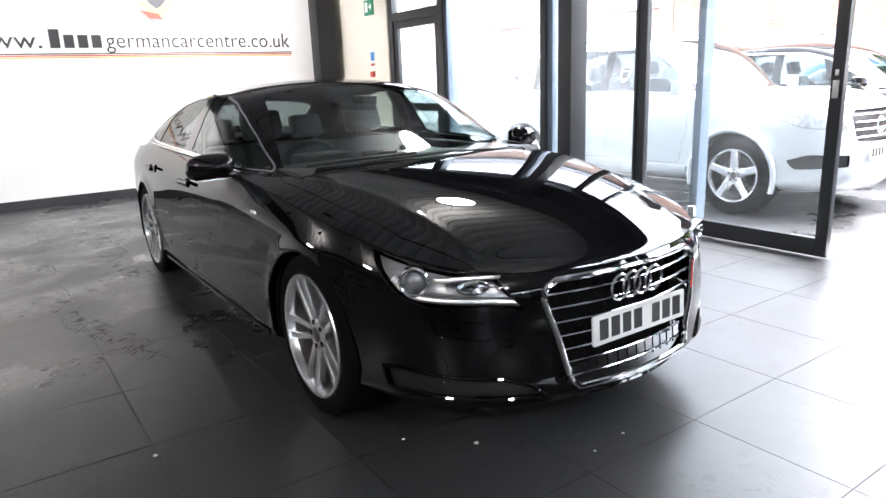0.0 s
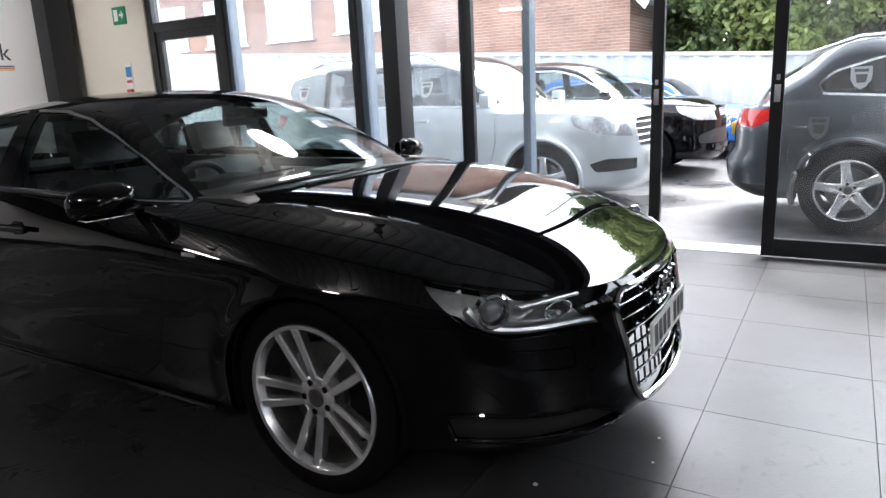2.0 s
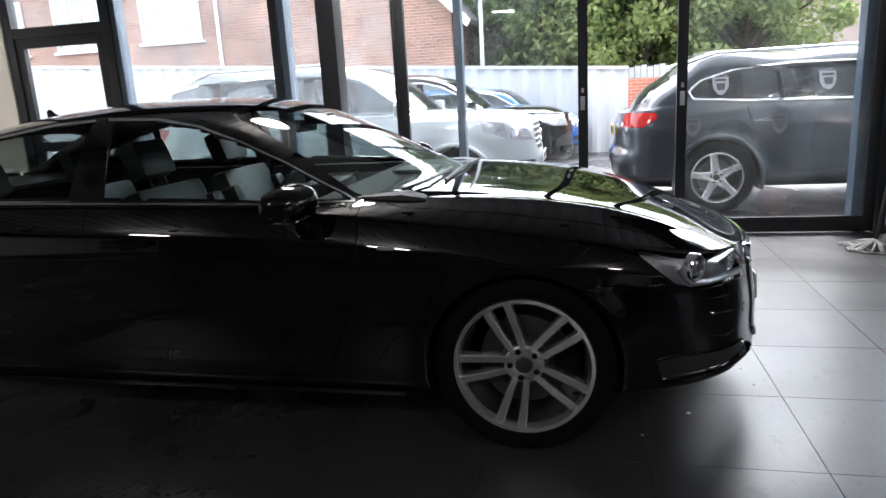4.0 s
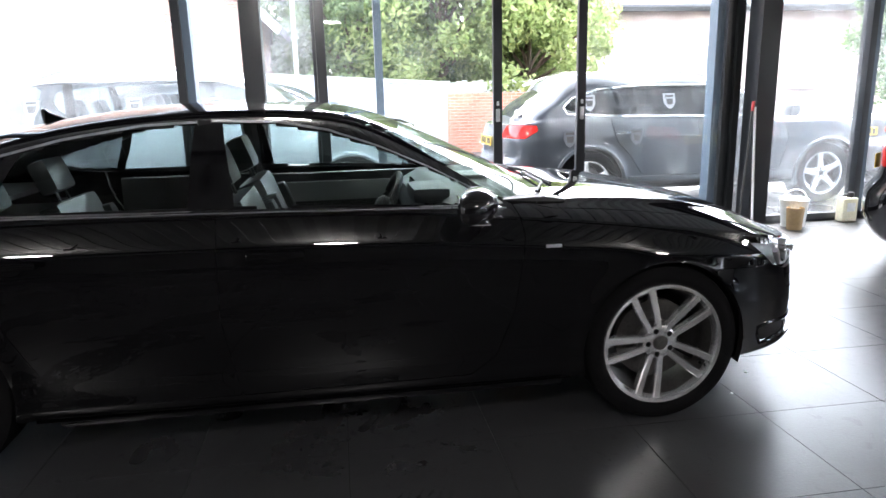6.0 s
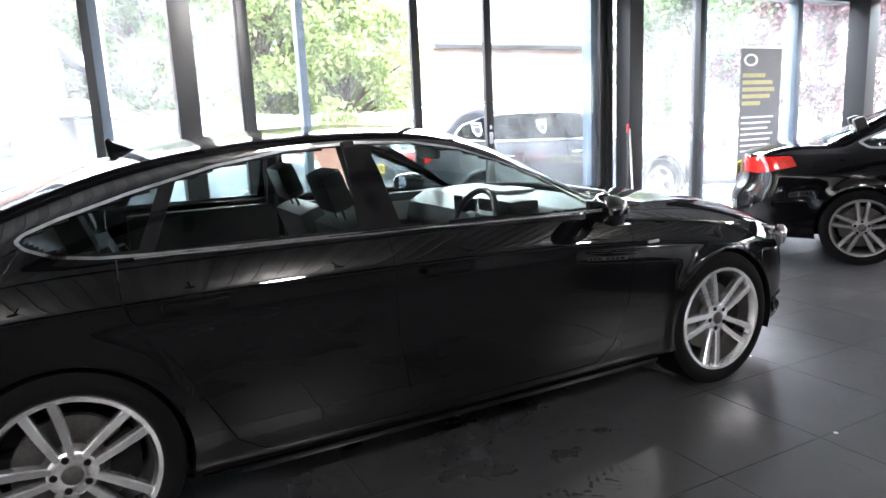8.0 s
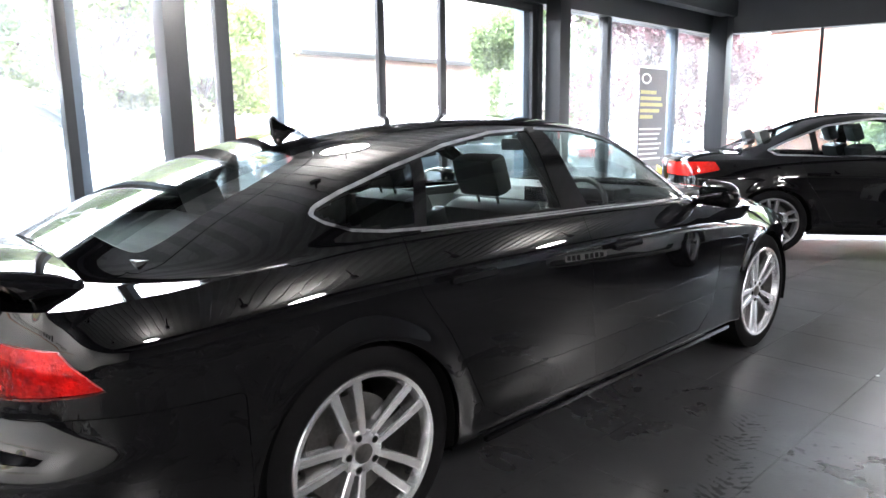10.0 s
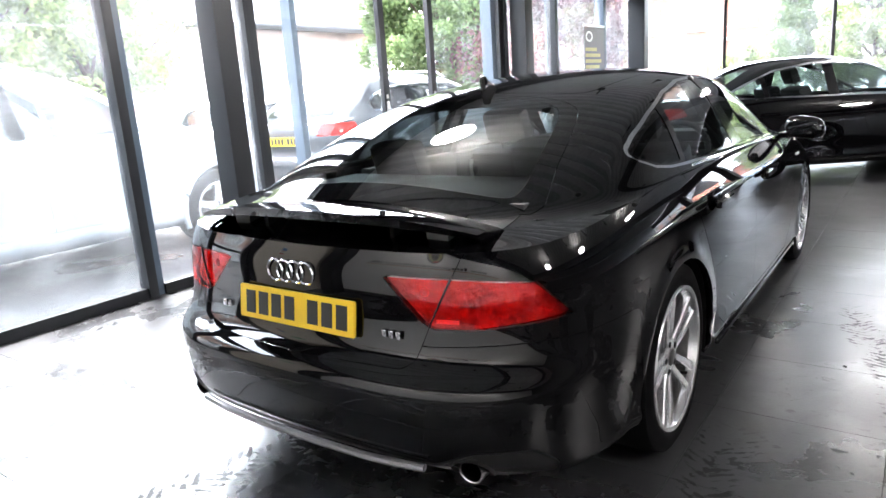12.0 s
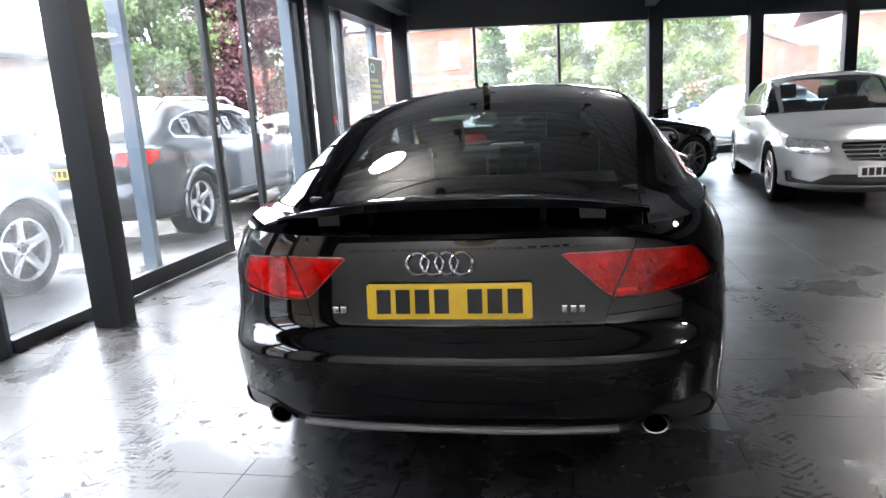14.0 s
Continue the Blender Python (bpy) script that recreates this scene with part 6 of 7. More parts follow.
def saloon(name, label, at, paint, alloy, glass, turn=0.0, style="twin", **k):
    return side_car(
        name, label, SAL, SAL_DLO, at, paint, glass, 0.33, 0.245, 0.33, 1.437, 0.785, style,
        [(0.46, 0.60), (0.52, 0.72), (1.02, 0.77), (0.98, 0.66), (0.75, 0.585)], [(0.30, 0.80), (0.36, 0.93), (1.0, 0.95), (1.06, 0.86), (0.75, 0.79)],
        [(1.07, -0.1), (1.07, 0), (1.02, 0.42), (0.88, 0.70), (0.80, 0.715), (0.45, 0.655), (0.20, 0.60), (0.145, 0.53), (0.20, 0), (0.20, -0.1)],
        [(-1.84, -0.1), (-1.84, 0.3), (-1.74, 0.60), (-1.30, 0.53), (-1.12, 0.48), (-1.10, -0.1)],
        [(-0.1, 0.70), (0.38, 0.70), (0.40, 0.66), (0.33, 0.52), (-0.1, 0.50)],
        [[(0.80, 0.965), (0.83, 0.7), (0.74, 0.30), (-0.22, 0.30), (-0.24, 0.985)], [(-0.24, 0.985), (-0.22, 0.30), (-0.86, 0.30), (-1.0, 0.55), (-1.14, 0.75), (-1.2, 0.99)]],
        bump=[(-0.1, 0.26), (-0.1, 0.38), (0.45, 0.38), (0.62, 0.30), (0.85, 0.33), (0.85, 0.40), (0.95, 0.39), (0.92, 0.28)], pillars=[(-0.30, 0.12, -0.05), (-1.05, 0.06, -0.15)], turn=turn, alloy=alloy, **k)


saloon("black_saloon", "glossy black saloon standing by the street window", pose(6.062, -0.467, 0, 0, 0, -55.1), PAINT, DARKALLOY, CARGLASS, 0.3)
saloon("silver_saloon", "silver metallic saloon facing into the showroom", pose(5.32, -3.66, 0, 0, 0, 175), SILVER, ALLOY, CARGLASS, 0.3, rear_plate=False)
saloon("blue_saloon", "steel blue saloon parked on the street side", pose(13.4, -4.6, -0.02, 0, 0, 20), STEELBLUE, ALLOY, CARGLASS, 0.1, "five", count=110)
saloon("grey_saloon", "dark grey saloon parked beyond the graphite estate", pose(9.9, 5.3, -0.02, 0, 0, 4), GREYPAINT, ALLOY, CARGLASS, 0.1, "five", count=110)

HATCH = suv_spec(2.05, -2.1, 0.89, 0.78, 0.98, 0.95, 0.35, 1.46, -2.02, -1.75, 0.32, 0.36, 1.29)


def hatch(name, label, at, paint, S=HATCH, lift=0.0):
    return side_car(
        name, label, S, [(0.90, 0.97), (0.65, 1.12), (0.35, 1.29), (0.05, 1.35), (-0.8, 1.36), (-1.5, 1.30), (-1.68, 1.18), (-1.60, 1.04), (-1.0, 1.00)],
        at, paint, CARGLASS, 0.32, 0.225, 0.32, 1.29, 0.745, "five",
        [(0.40, 0.62), (0.5, 0.76), (1.0, 0.82), (0.98, 0.72), (0.75, 0.62)], [(0.42, 0.78), (0.45, 0.96), (0.9, 0.98), (0.88, 0.80)],
        [(1.07, -0.1), (1.07, 0), (1.0, 0.4), (0.84, 0.66), (0.48, 0.58), (0.30, 0.5), (0.36, 0), (0.36, -0.1)],
        [(-2.03, -0.1), (-2.03, 0.3), (-1.96, 0.52), (-1.82, 0.48), (-1.80, -0.1)],
        [(-0.1, 0.74), (0.5, 0.74), (0.5, 0.66), (-0.1, 0.66)],
        [[(0.78, 0.95), (0.80, 0.7), (0.70, 0.36), (-0.20, 0.36), (-0.22, 0.97)], [(-0.22, 0.97), (-0.20, 0.36), (-0.72, 0.36), (-0.86, 0.6), (-1.0, 0.75), (-1.05, 0.99)]],
        bump=[(-0.1, 0.34), (-0.1, 0.50), (0.5, 0.50), (0.8, 0.44), (0.8, 0.36)], pillars=[(-0.28, 0.10, -0.05), (-1.1, 0.08, -0.1)], count=110, turn=0.1, rear_plate=True)


BIG = suv_spec(2.35, -2.4, 0.94, 0.98, 1.12, 1.08, 0.30, 1.70, -2.35, -2.05, 0.37, 0.42, 1.44)
blk = side_car(
    "black_suv", "black off-road estate parked behind the silver one", BIG,
    [(1.02, 1.10), (0.75, 1.28), (0.40, 1.47), (0.10, 1.55), (-0.8, 1.58), (-1.7, 1.53), (-2.0, 1.45), (-2.02, 1.25), (-1.2, 1.13)],
    pose(-0.95, 8.0, -0.02, 0, 0, 2), PAINT, CARGLASS, 0.37, 0.25, 0.37, 1.44, 0.79, "five",
    [(0.48, 0.78), (0.60, 0.95), (1.10, 1.0), (1.05, 0.90), (0.85, 0.80)], [(0.45, 0.88), (0.5, 1.05), (1.0, 1.05), (0.95, 0.90)],
    [(1.15, -0.1), (1.15, 0), (1.08, 0.45), (0.92, 0.70), (0.50, 0.62), (0.28, 0.54), (0.36, 0), (0.36, -0.1)],
    [(-2.37, -0.1), (-2.37, 0.3), (-2.3, 0.58), (-2.12, 0.53), (-2.11, -0.1)],
    [(-0.1, 0.95), (0.42, 0.95), (0.42, 0.84), (-0.1, 0.82)],
    [[(0.92, 1.08), (0.95, 0.8), (0.86, 0.45), (-0.12, 0.45), (-0.14, 1.10)], [(-0.14, 1.10), (-0.12, 0.45), (-0.85, 0.45), (-1.0, 0.66), (-1.15, 0.85), (-1.18, 1.12)]],
    bump=[(-0.1, 0.45), (-0.1, 0.70), (0.5, 0.68), (0.8, 0.6), (0.8, 0.48)], pillars=[(-0.22, 0.12, -0.05), (-1.35, 0.10, -0.12)], count=110)
hatch("blue_hatchback", "bright blue hatchback in the second row", pose(-0.45, 10.6, -0.02, 0, 0, 3), BLUEPAINT)
hatch("white_hatchback", "white hatchback in the far row", pose(0.3, 12.7, -0.02, 0, 0, 3), WHITEPAINT)
hatch("silver_hatchback", "silver hatchback parked behind the graphite estate", pose(5.2, 8.6, -0.02, 0, 0, 8), SILVER)
# ---- outside ----
BRICK = brick_mat("brown_brickwork", (0.30, 0.155, 0.11), (0.38, 0.21, 0.15), (0.42, 0.39, 0.35))
REDBRICK = brick_mat("red_brickwork", (0.42, 0.12, 0.07), (0.50, 0.17, 0.10), (0.40, 0.33, 0.28), along="y")
REDBRICKX = brick_mat("red_garden_brickwork", (0.42, 0.14, 0.08), (0.48, 0.18, 0.11), (0.42, 0.36, 0.30))
SLATE = surface("grey_roof_slate", (0.12, 0.12, 0.13), 0.6, grain=8, vary=0.3, bump=0.004)
UPVC = surface("white_window_frame", (0.8, 0.8, 0.8), 0.4, vary=0.02)
FENCE = surface("pale_painted_fence", (0.50, 0.51, 0.50), 0.5, grain=20, vary=0.06, bump=0.001)
CURTAIN = surface("pale_curtain", (0.6, 0.58, 0.54), 0.8, grain=6, vary=0.15)
BARK = surface("bark", (0.09, 0.065, 0.045), 0.85, grain=25, vary=0.3, bump=0.01)
STONE = surface("pale_stone_band", (0.5, 0.46, 0.4), 0.7, bump=0.002)
# leaf colours are paled, with the washed-out glare put into them
LEAF_A = leaf_mat("green_leaves", (0.16, 0.22, 0.07), (0.33, 0.39, 0.15))
LEAF_B = leaf_mat("dark_green_leaves", (0.08, 0.13, 0.05), (0.20, 0.27, 0.11))
LEAF_C = leaf_mat("copper_leaves", (0.09, 0.045, 0.05), (0.23, 0.11, 0.12))

outer = [(-90, -90), (130, -90), (130, 130), (-90, 130)]
tagged(part("ground", slab(outer, -0.6, -0.27), ASPHALT, smooth=False), "wet grey asphalt under the site", "ground", kind="structure")
tagged(part("road", slab([(-90, 3.13), (8.72, 3.13), (13.2, -9.2), (13.2, -90), (130, -90), (130, 130), (-90, 130)], -0.26, -0.02), ASPHALT, smooth=False), "wet grey asphalt of the car park and street", "road", kind="structure")


def window(parent, x, y, z, w, h, face, bars=(2, 3)):
    """A white framed window with glazing bars, set in a wall that looks to -y (face y) or -x (face x)."""
    t = part("window", box(-w / 2, w / 2, -0.03, 0.02, -h / 2, h / 2), CURTAIN, parent, at=Matrix.Translation((x, y, z)) @ Matrix.Rotation(0 if face == "y" else -math.pi / 2, 4, "Z"), smooth=False)
    fr = None
    for a, b, c, d in ((-w / 2 - 0.05, w / 2 + 0.05, h / 2 - 0.02, h / 2 + 0.05), (-w / 2 - 0.05, w / 2 + 0.05, -h / 2 - 0.05, -h / 2 + 0.02), (-w / 2 - 0.05, -w / 2 + 0.02, -h / 2, h / 2), (w / 2 - 0.02, w / 2 + 0.05, -h / 2, h / 2)):
        fr = box(a, b, -0.09, -0.02, c, d, 0.004, fr)
    for i in range(1, bars[0]):
        fr = box(-w / 2 + i * w / bars[0] - 0.02, -w / 2 + i * w / bars[0] + 0.02, -0.085, -0.03, -h / 2, h / 2, 0, fr)
    for i in range(1, bars[1]):
        fr = box(-w / 2, w / 2, -0.075, -0.035, -h / 2 + i * h / bars[1] - 0.012, -h / 2 + i * h / bars[1] + 0.012, 0, fr)
    part("window_frame", fr, UPVC, t)
    part("window_sill", box(-w / 2 - 0.12, w / 2 + 0.12, -0.16, 0.0, -h / 2 - 0.12, -h / 2 - 0.05, 0.006), UPVC, t)
    o = part("pane", box(-w / 2, w / 2, -0.052, -0.048, -h / 2, h / 2), GLASS, t, smooth=False)
    o.visible_shadow = False
    return t


# brown brick building behind the car park
b = thing("brick_building", "brown brick building with white windows behind the fence", "building")
part("wall", slab([(-26, -0.3), (-1.6, -0.3), (-1.6, 3.4), (-4.6, 6.4), (-26, 6.4)], 14, 22, "xz"), BRICK, b, smooth=False)
part("roof", slab([(13.4, 6.3), (18, 9.4), (22.6, 6.3), (22.6, 6.5), (18, 9.62), (13.4, 6.5)], -26.4, -4.7, "yz"), SLATE, b, smooth=False)
part("roof_slope", slab([(-1.15, 3.02), (-4.75, 6.62), (-4.75, 6.78), (-1.05, 3.10)], 13.6, 22.4, "xz"), SLATE, b, smooth=False)
part("bargeboard", slab([(-1.15, 2.90), (-4.75, 6.50), (-4.75, 6.75), (-1.05, 3.06)], 13.54, 13.6, "xz"), UPVC, b, smooth=False)
for x, z in ((-9.35, 3.85), (-12.1, 3.8), (-14.9, 3.8), (-17.7, 3.8), (-20.5, 3.8)):
    window(b, x, 14, z, 1.7, 1.35, "y", (4, 3))
part("downpipe", tube([(-7.95, 13.93, -0.2), (-7.95, 13.93, 6.2)], 0.05, 10), UPVC, b)

f = thing("fence", "pale corrugated metal fence along the car park", "fence")
rows, n = [], 300
bm = bmesh.new()
for i in range(n + 1):
    x = -24 + 26.5 * i / n
    y = 11.2 + (0.05 if (i // 2) % 2 else 0.0)
    top = 2.55 - 0.062 * (x + 12)
    rows.append([bm.verts.new((x, y, -0.1)), bm.verts.new((x, y, top))])
for p, q in zip(rows, rows[1:]):
    bm.faces.new((p[0], q[0], q[1], p[1]))
sheet = part("fence_sheet", bm, FENCE, f, smooth=False)
mod = sheet.modifiers.new("thick", "SOLIDIFY")
mod.thickness = 0.01
part("fence_cap", slab([(-24, 3.33), (2.5, 1.69), (2.5, 1.62), (-24, 3.26)], 11.17, 11.28, "xz"), FENCE, f, smooth=False)
for i in range(10):
    x = -23.5 + i * 2.8
    part("fence_post", box(x - 0.05, x + 0.05, 11.27, 11.36, -0.1, 2.45 - 0.062 * (x + 12)), FENCE, f)

# board fence and low red wall to the east of it
f2 = thing("board_fence", "weathered pale board fence under the hedge trees", "fence")
for i in range(60):
    x = 0.6 + i * 0.15
    part("board", box(x, x + 0.135, 14.6, 14.63, -0.1, 1.75 + 0.03 * math.sin(i * 2.1), 0.004), FENCE, f2)
w2 = tagged(part("garden_wall", box(2.2, 8.6, 13.4, 13.62, -0.1, 1.45), REDBRICKX, smooth=False), "low red brick garden wall at the car park", "wall", kind="structure")

h = thing("far_house", "pale red brick house with dark gutter beyond the trees", "house")
part("wall", box(6.9, 22, 20, 28, -0.2, 4.2), brick_mat("pale_rose_brick", (0.62, 0.47, 0.42), (0.56, 0.42, 0.38), (0.62, 0.58, 0.54)), h, smooth=False)
part("roof", slab([(19.5, 4.1), (24, 7.0), (28.5, 4.1), (28.5, 4.3), (24, 7.2), (19.5, 4.3)], 6.6, 22.4, "yz"), SLATE, h, smooth=False)
part("gutter", box(6.7, 22.2, 19.4, 19.55, 4.05, 4.2), TRIM, h)
for x in (10.5, 14.0, 17.5):
    window(h, x, 20, 2.2, 1.4, 1.5, "y", (2, 2))

# terraces over the street
for y0, y1, x0, top, ridge in ((4.6, 14.0, 32.0, 5.6, 8.0), (-22.0, -14.2, 33.0, 4.8, 7.2)):
    t = thing("terrace_house", "red brick terrace with pale stone bands across the street", "house", group="street terraces")
    part("wall", box(x0, x0 + 9, y0, y1, -0.2, top), REDBRICK, t, smooth=False)
    part("roof", slab([(x0 - 0.4, top), (x0 + 4.5, ridge), (x0 + 9.4, top), (x0 + 4.5, ridge - 0.25)], y0 - 0.2, y1 + 0.2, "xz"), SLATE, t, smooth=False)
    for zb in (2.75, top - 0.25):
        part("stone_band", box(x0 - 0.06, x0, y0, y1, zb, zb + 0.16), STONE, t)
    k = y0 + 1.2
    while k < y1 - 0.6:
        window(t, x0, k, 4.05 if top > 5 else 3.8, 0.9, 1.25, "x", (1, 2))
        window(t, x0, k, 1.5, 1.0, 1.5, "x", (1, 2))
        k += 2.3
    part("chimney", box(x0 + 4.1, x0 + 4.9, y1 - 1.6, y1 - 0.8, ridge - 0.4, ridge + 1.2), REDBRICK, t, smooth=False)
g = thing("gable_house", "red brick gable wall with chimneys across the street", "house")
part("wall", slab([(-8.4, -0.2), (-8.4, 3.5), (-10.7, 4.5), (-13.0, 3.55), (-18.0, 3.55), (-18.0, -0.2)], 38, 46, "yz"), REDBRICK, g, smooth=False)
part("verge", slab([(-8.3, 3.45), (-10.7, 4.5), (-13.1, 3.5), (-13.1, 3.62), (-10.7, 4.64), (-8.3, 3.6)], 37.8, 46, "yz"), SLATE, g, smooth=False)
for y in (-9.9, -12.0):
    part("chimney", box(39, 39.8, y - 0.3, y + 0.3, 3.6, 5.0), REDBRICK, g, smooth=False)


def tree(name, label, x, y, height, spread, leaf, seed, trunk=0.16, count=24000, low=0.25, conical=False, size=0.10):
    """A tree: tapered trunk, limbs, and a crown of many small leaves in uneven clumps."""
    rnd = random.Random(seed)
    t = thing(name, label, "tree", at=pose(x, y, -0.05))
    bm = tube([(0, 0, 0), (rnd.uniform(-0.1, 0.1), 0, height * 0.3), (rnd.uniform(-0.2, 0.2), rnd.uniform(-0.2, 0.2), height * 0.8)], [trunk, trunk * 0.75, trunk * 0.2], 10)
    clumps = []
    for i in range(78):
        h = low + (1 - low) * rnd.random() ** 0.8
        reach = spread * ((1.05 - h) if conical else math.sin(math.pi * (0.18 + 0.78 * (h - low) / (1 - low))) ** 0.7) * rnd.uniform(0.35, 1.0)
        a = rnd.uniform(0, 2 * math.pi)
        c = Vector((reach * math.cos(a), reach * math.sin(a), h * height))
        clumps.append((c, spread * rnd.uniform(0.16, 0.32)))
        if i % 3 == 0:
            bm = tube([(0, 0, max(0.2, h * height * 0.6)), (c.x * 0.5, c.y * 0.5, h * height * 0.82), tuple(c)], [trunk * 0.4, trunk * 0.25, trunk * 0.08], 6, bm)
    part("trunk", bm, BARK, t)
    vs, fs = [], []
    for i in range(count):
        c, r = clumps[rnd.randrange(len(clumps))]
        d = Vector((rnd.gauss(0, 1), rnd.gauss(0, 1), rnd.gauss(0, 0.8))).normalized() * r * rnd.random() ** 0.45
        p = c + d
        u = Vector((rnd.gauss(0, 1), rnd.gauss(0, 1), rnd.gauss(0, 1))).normalized()
        w = u.cross(Vector((rnd.gauss(0, 1), rnd.gauss(0, 1), rnd.gauss(0, 1)))).normalized()
        s = size * rnd.uniform(0.6, 1.3)
        k = len(vs)
        vs += [p - u * s, p - w * s * 0.5, p + u * s, p + w * s * 0.5]
        fs.append((k, k + 1, k + 2, k + 3))
    me = bpy.data.meshes.new("crown")
    me.from_pydata([tuple(v) for v in vs], [], fs)
    me.materials.append(leaf)
    cr = new("crown", me)
    cr.parent = t
    tagged(cr, kind="stuff")
    return t


tree("tree", "leafy green tree behind the board fence", 0.6, 16.6, 7.0, 2.6, LEAF_B, 3, low=0.15)
tree("tree", "tall light green tree over the fence", 3.2, 16.0, 6.6, 2.8, LEAF_A, 4, low=0.12)
tree("tree", "bushy green tree beside the garden wall", 5.8, 16.6, 5.6, 2.4, LEAF_A, 5, low=0.12)
tree("tree", "dark green ivy-covered tree", -0.6, 18.0, 6.0, 2.0, LEAF_B, 6, low=0.1)
tree("tree", "broad light green hedge tree", 2.0, 18.6, 7.4, 2.6, LEAF_A, 21, low=0.1)
tree("tree", "dense green tree between the fence and house", 4.6, 18.4, 6.4, 2.4, LEAF_B, 22, low=0.1)
tree("copper_tree", "copper-leaved tree by the street corner", 19.5, 10.5, 6.8, 3.4, LEAF_C, 11, low=0.15, count=46000, size=0.10)
tree("tree", "grey-green tree beside the copper one", 17.5, 13.5, 6.5, 3.0, LEAF_B, 12, low=0.15, count=42000, size=0.10)
tree("conifer", "pointed dark green conifer across the street", 26.5, 2.9, 4.6, 1.5, LEAF_B, 13, low=0.05, conical=True, count=42000, size=0.10)
tree("tree", "light green street tree", 27.5, 0.2, 4.8, 2.2, LEAF_A, 14, low=0.1, count=42000, size=0.10)
tree("tree", "broad light green street tree", 26.0, -4.4, 5.6, 2.9, LEAF_A, 15, low=0.1, count=42000, size=0.10)
tree("bush", "green bush by the terrace", 29.0, 5.2, 2.2, 1.3, LEAF_A, 16, low=0.05, count=2500, size=0.17)
tree("bush", "green bush beside the far houses", 31.0, -13.6, 2.8, 1.4, LEAF_B, 17, low=0.05, count=2500, size=0.17)

post = thing("lamp_post", "thin grey steel lamp post in the car park", "lamp post", at=pose(-0.75, 13.2, -0.05))
part("pole", tube([(0, 0, 0), (0, 0, 6.5)], 0.05, 10), FENCE, post)
sg = thing("road_sign", "round white road sign on a grey post", "road sign", at=pose(30.0, -7.2, -0.05))
part("pole", tube([(0, 0, 0), (0, 0, 2.2)], 0.04, 8), FENCE, sg)
part("disc", lathe([(0.3, 0.0), (0.3, 0.02), (0.0, 0.02)], 24, "x", m=Matrix.Translation((-0.06, 0, 2.1))), UPVC, sg)
# ---- small things in the showroom ----
wall_art = thing("wall_sign", "printed web address with gold and red underline on the white wall", "sign")
INK = surface("charcoal_vinyl_letters", (0.05, 0.05, 0.055), 0.5)
GOLD = surface("gold_vinyl", (0.75, 0.45, 0.08), 0.45)
REDV = surface("red_vinyl", (0.55, 0.08, 0.05), 0.45)


def lettering(text, size, parent, at, mat):
    cu = bpy.data.curves.new("letters", "FONT")
    cu.body, cu.size, cu.extrude, cu.space_character = text, size, 0.002, 1.02
    tmp = new("letters", cu)
    dg = bpy.context.evaluated_depsgraph_get()
    dg.update()
    me = bpy.data.meshes.new_from_object(tmp.evaluated_get(dg))
    wide = max((v.co.x for v in me.vertices), default=0)
    bpy.data.objects.remove(tmp)
    me.materials.clear()
    me.materials.append(mat)
    ob = new("lettering", me)
    ob.parent = parent
    ob.matrix_basis = at
    return ob, wide


# the wall is read from +x: text runs along +y
WALLX = Matrix.Translation((WX0 + 0.004, 0, 0)) @ Matrix(((0, 0, 1, 0), (1, 0, 0, 0), (0, 1, 0, 0), (0, 0, 0, 1)))
TEXT_Z, TEXT_END, TSIZE = 1.915, 2.14, 0.28
ob, wd = lettering("germancarcentre.co.uk", TSIZE, wall_art, Matrix(), INK)
scale = 2.46 / wd
ob.matrix_basis = WALLX @ Matrix.Translation((TEXT_END - 2.46, TEXT_Z, 0)) @ Matrix.Diagonal((scale, 1, 1, 1))
y = TEXT_END - 2.46 - 0.04
for k in range(4):
    hgt = 0.22 if k == 3 else 0.155
    part("letter_bar", box(-0.002, 0.002, -0.055, 0.055, 0, hgt if k != 3 else 0.22, 0.0), INK, wall_art, at=Matrix.Translation((WX0 + 0.005, y - 0.065 - k * 0.155, TEXT_Z)), smooth=False)
y -= 4 * 0.155 + 0.03
ob, wd = lettering("www.", TSIZE, wall_art, Matrix(), INK)
ob.matrix_basis = WALLX @ Matrix.Translation((y - 0.78, TEXT_Z, 0)) @ Matrix.Diagonal((0.76 / wd, 1, 1, 1))
for dz, m in ((0.0, INK), (-0.022, REDV), (-0.044, GOLD)):
    part("underline", box(WX0 + 0.002, WX0 + 0.005, -2.3, 2.16, TEXT_Z - 0.075 + dz, TEXT_Z - 0.062 + dz), m, wall_art, smooth=False)
badge = [(-0.30, 0.75), (0.30, 0.75), (0.31, 0.38), (0.25, 0.2), (0.12, 0.08), (0.0, 0.0), (-0.12, 0.08), (-0.25, 0.2), (-0.31, 0.38)]
put = lambda s, dz: [(0.345 + a * s, 2.185 + dz + b * s) for a, b in badge]
part("crest", slab(put(1.0, 0), WX0 + 0.002, WX0 + 0.006, "yz"), surface("grey_crest", (0.22, 0.24, 0.24), 0.4), wall_art, smooth=False)
part("crest_field", slab(put(0.8, 0.10), WX0 + 0.006, WX0 + 0.009, "yz"), surface("olive_crest", (0.35, 0.36, 0.12), 0.4), wall_art, smooth=False)
part("crest_band", slab([(0.14, 2.38), (0.36, 2.34), (0.40, 2.27), (0.24, 2.28)], WX0 + 0.009, WX0 + 0.011, "yz"), REDV, wall_art, smooth=False)
part("crest_heart", slab([(0.345 + a * 0.45, 2.40 + b * 0.45) for a, b in badge], WX0 + 0.011, WX0 + 0.014, "yz"), INK, wall_art, smooth=False)

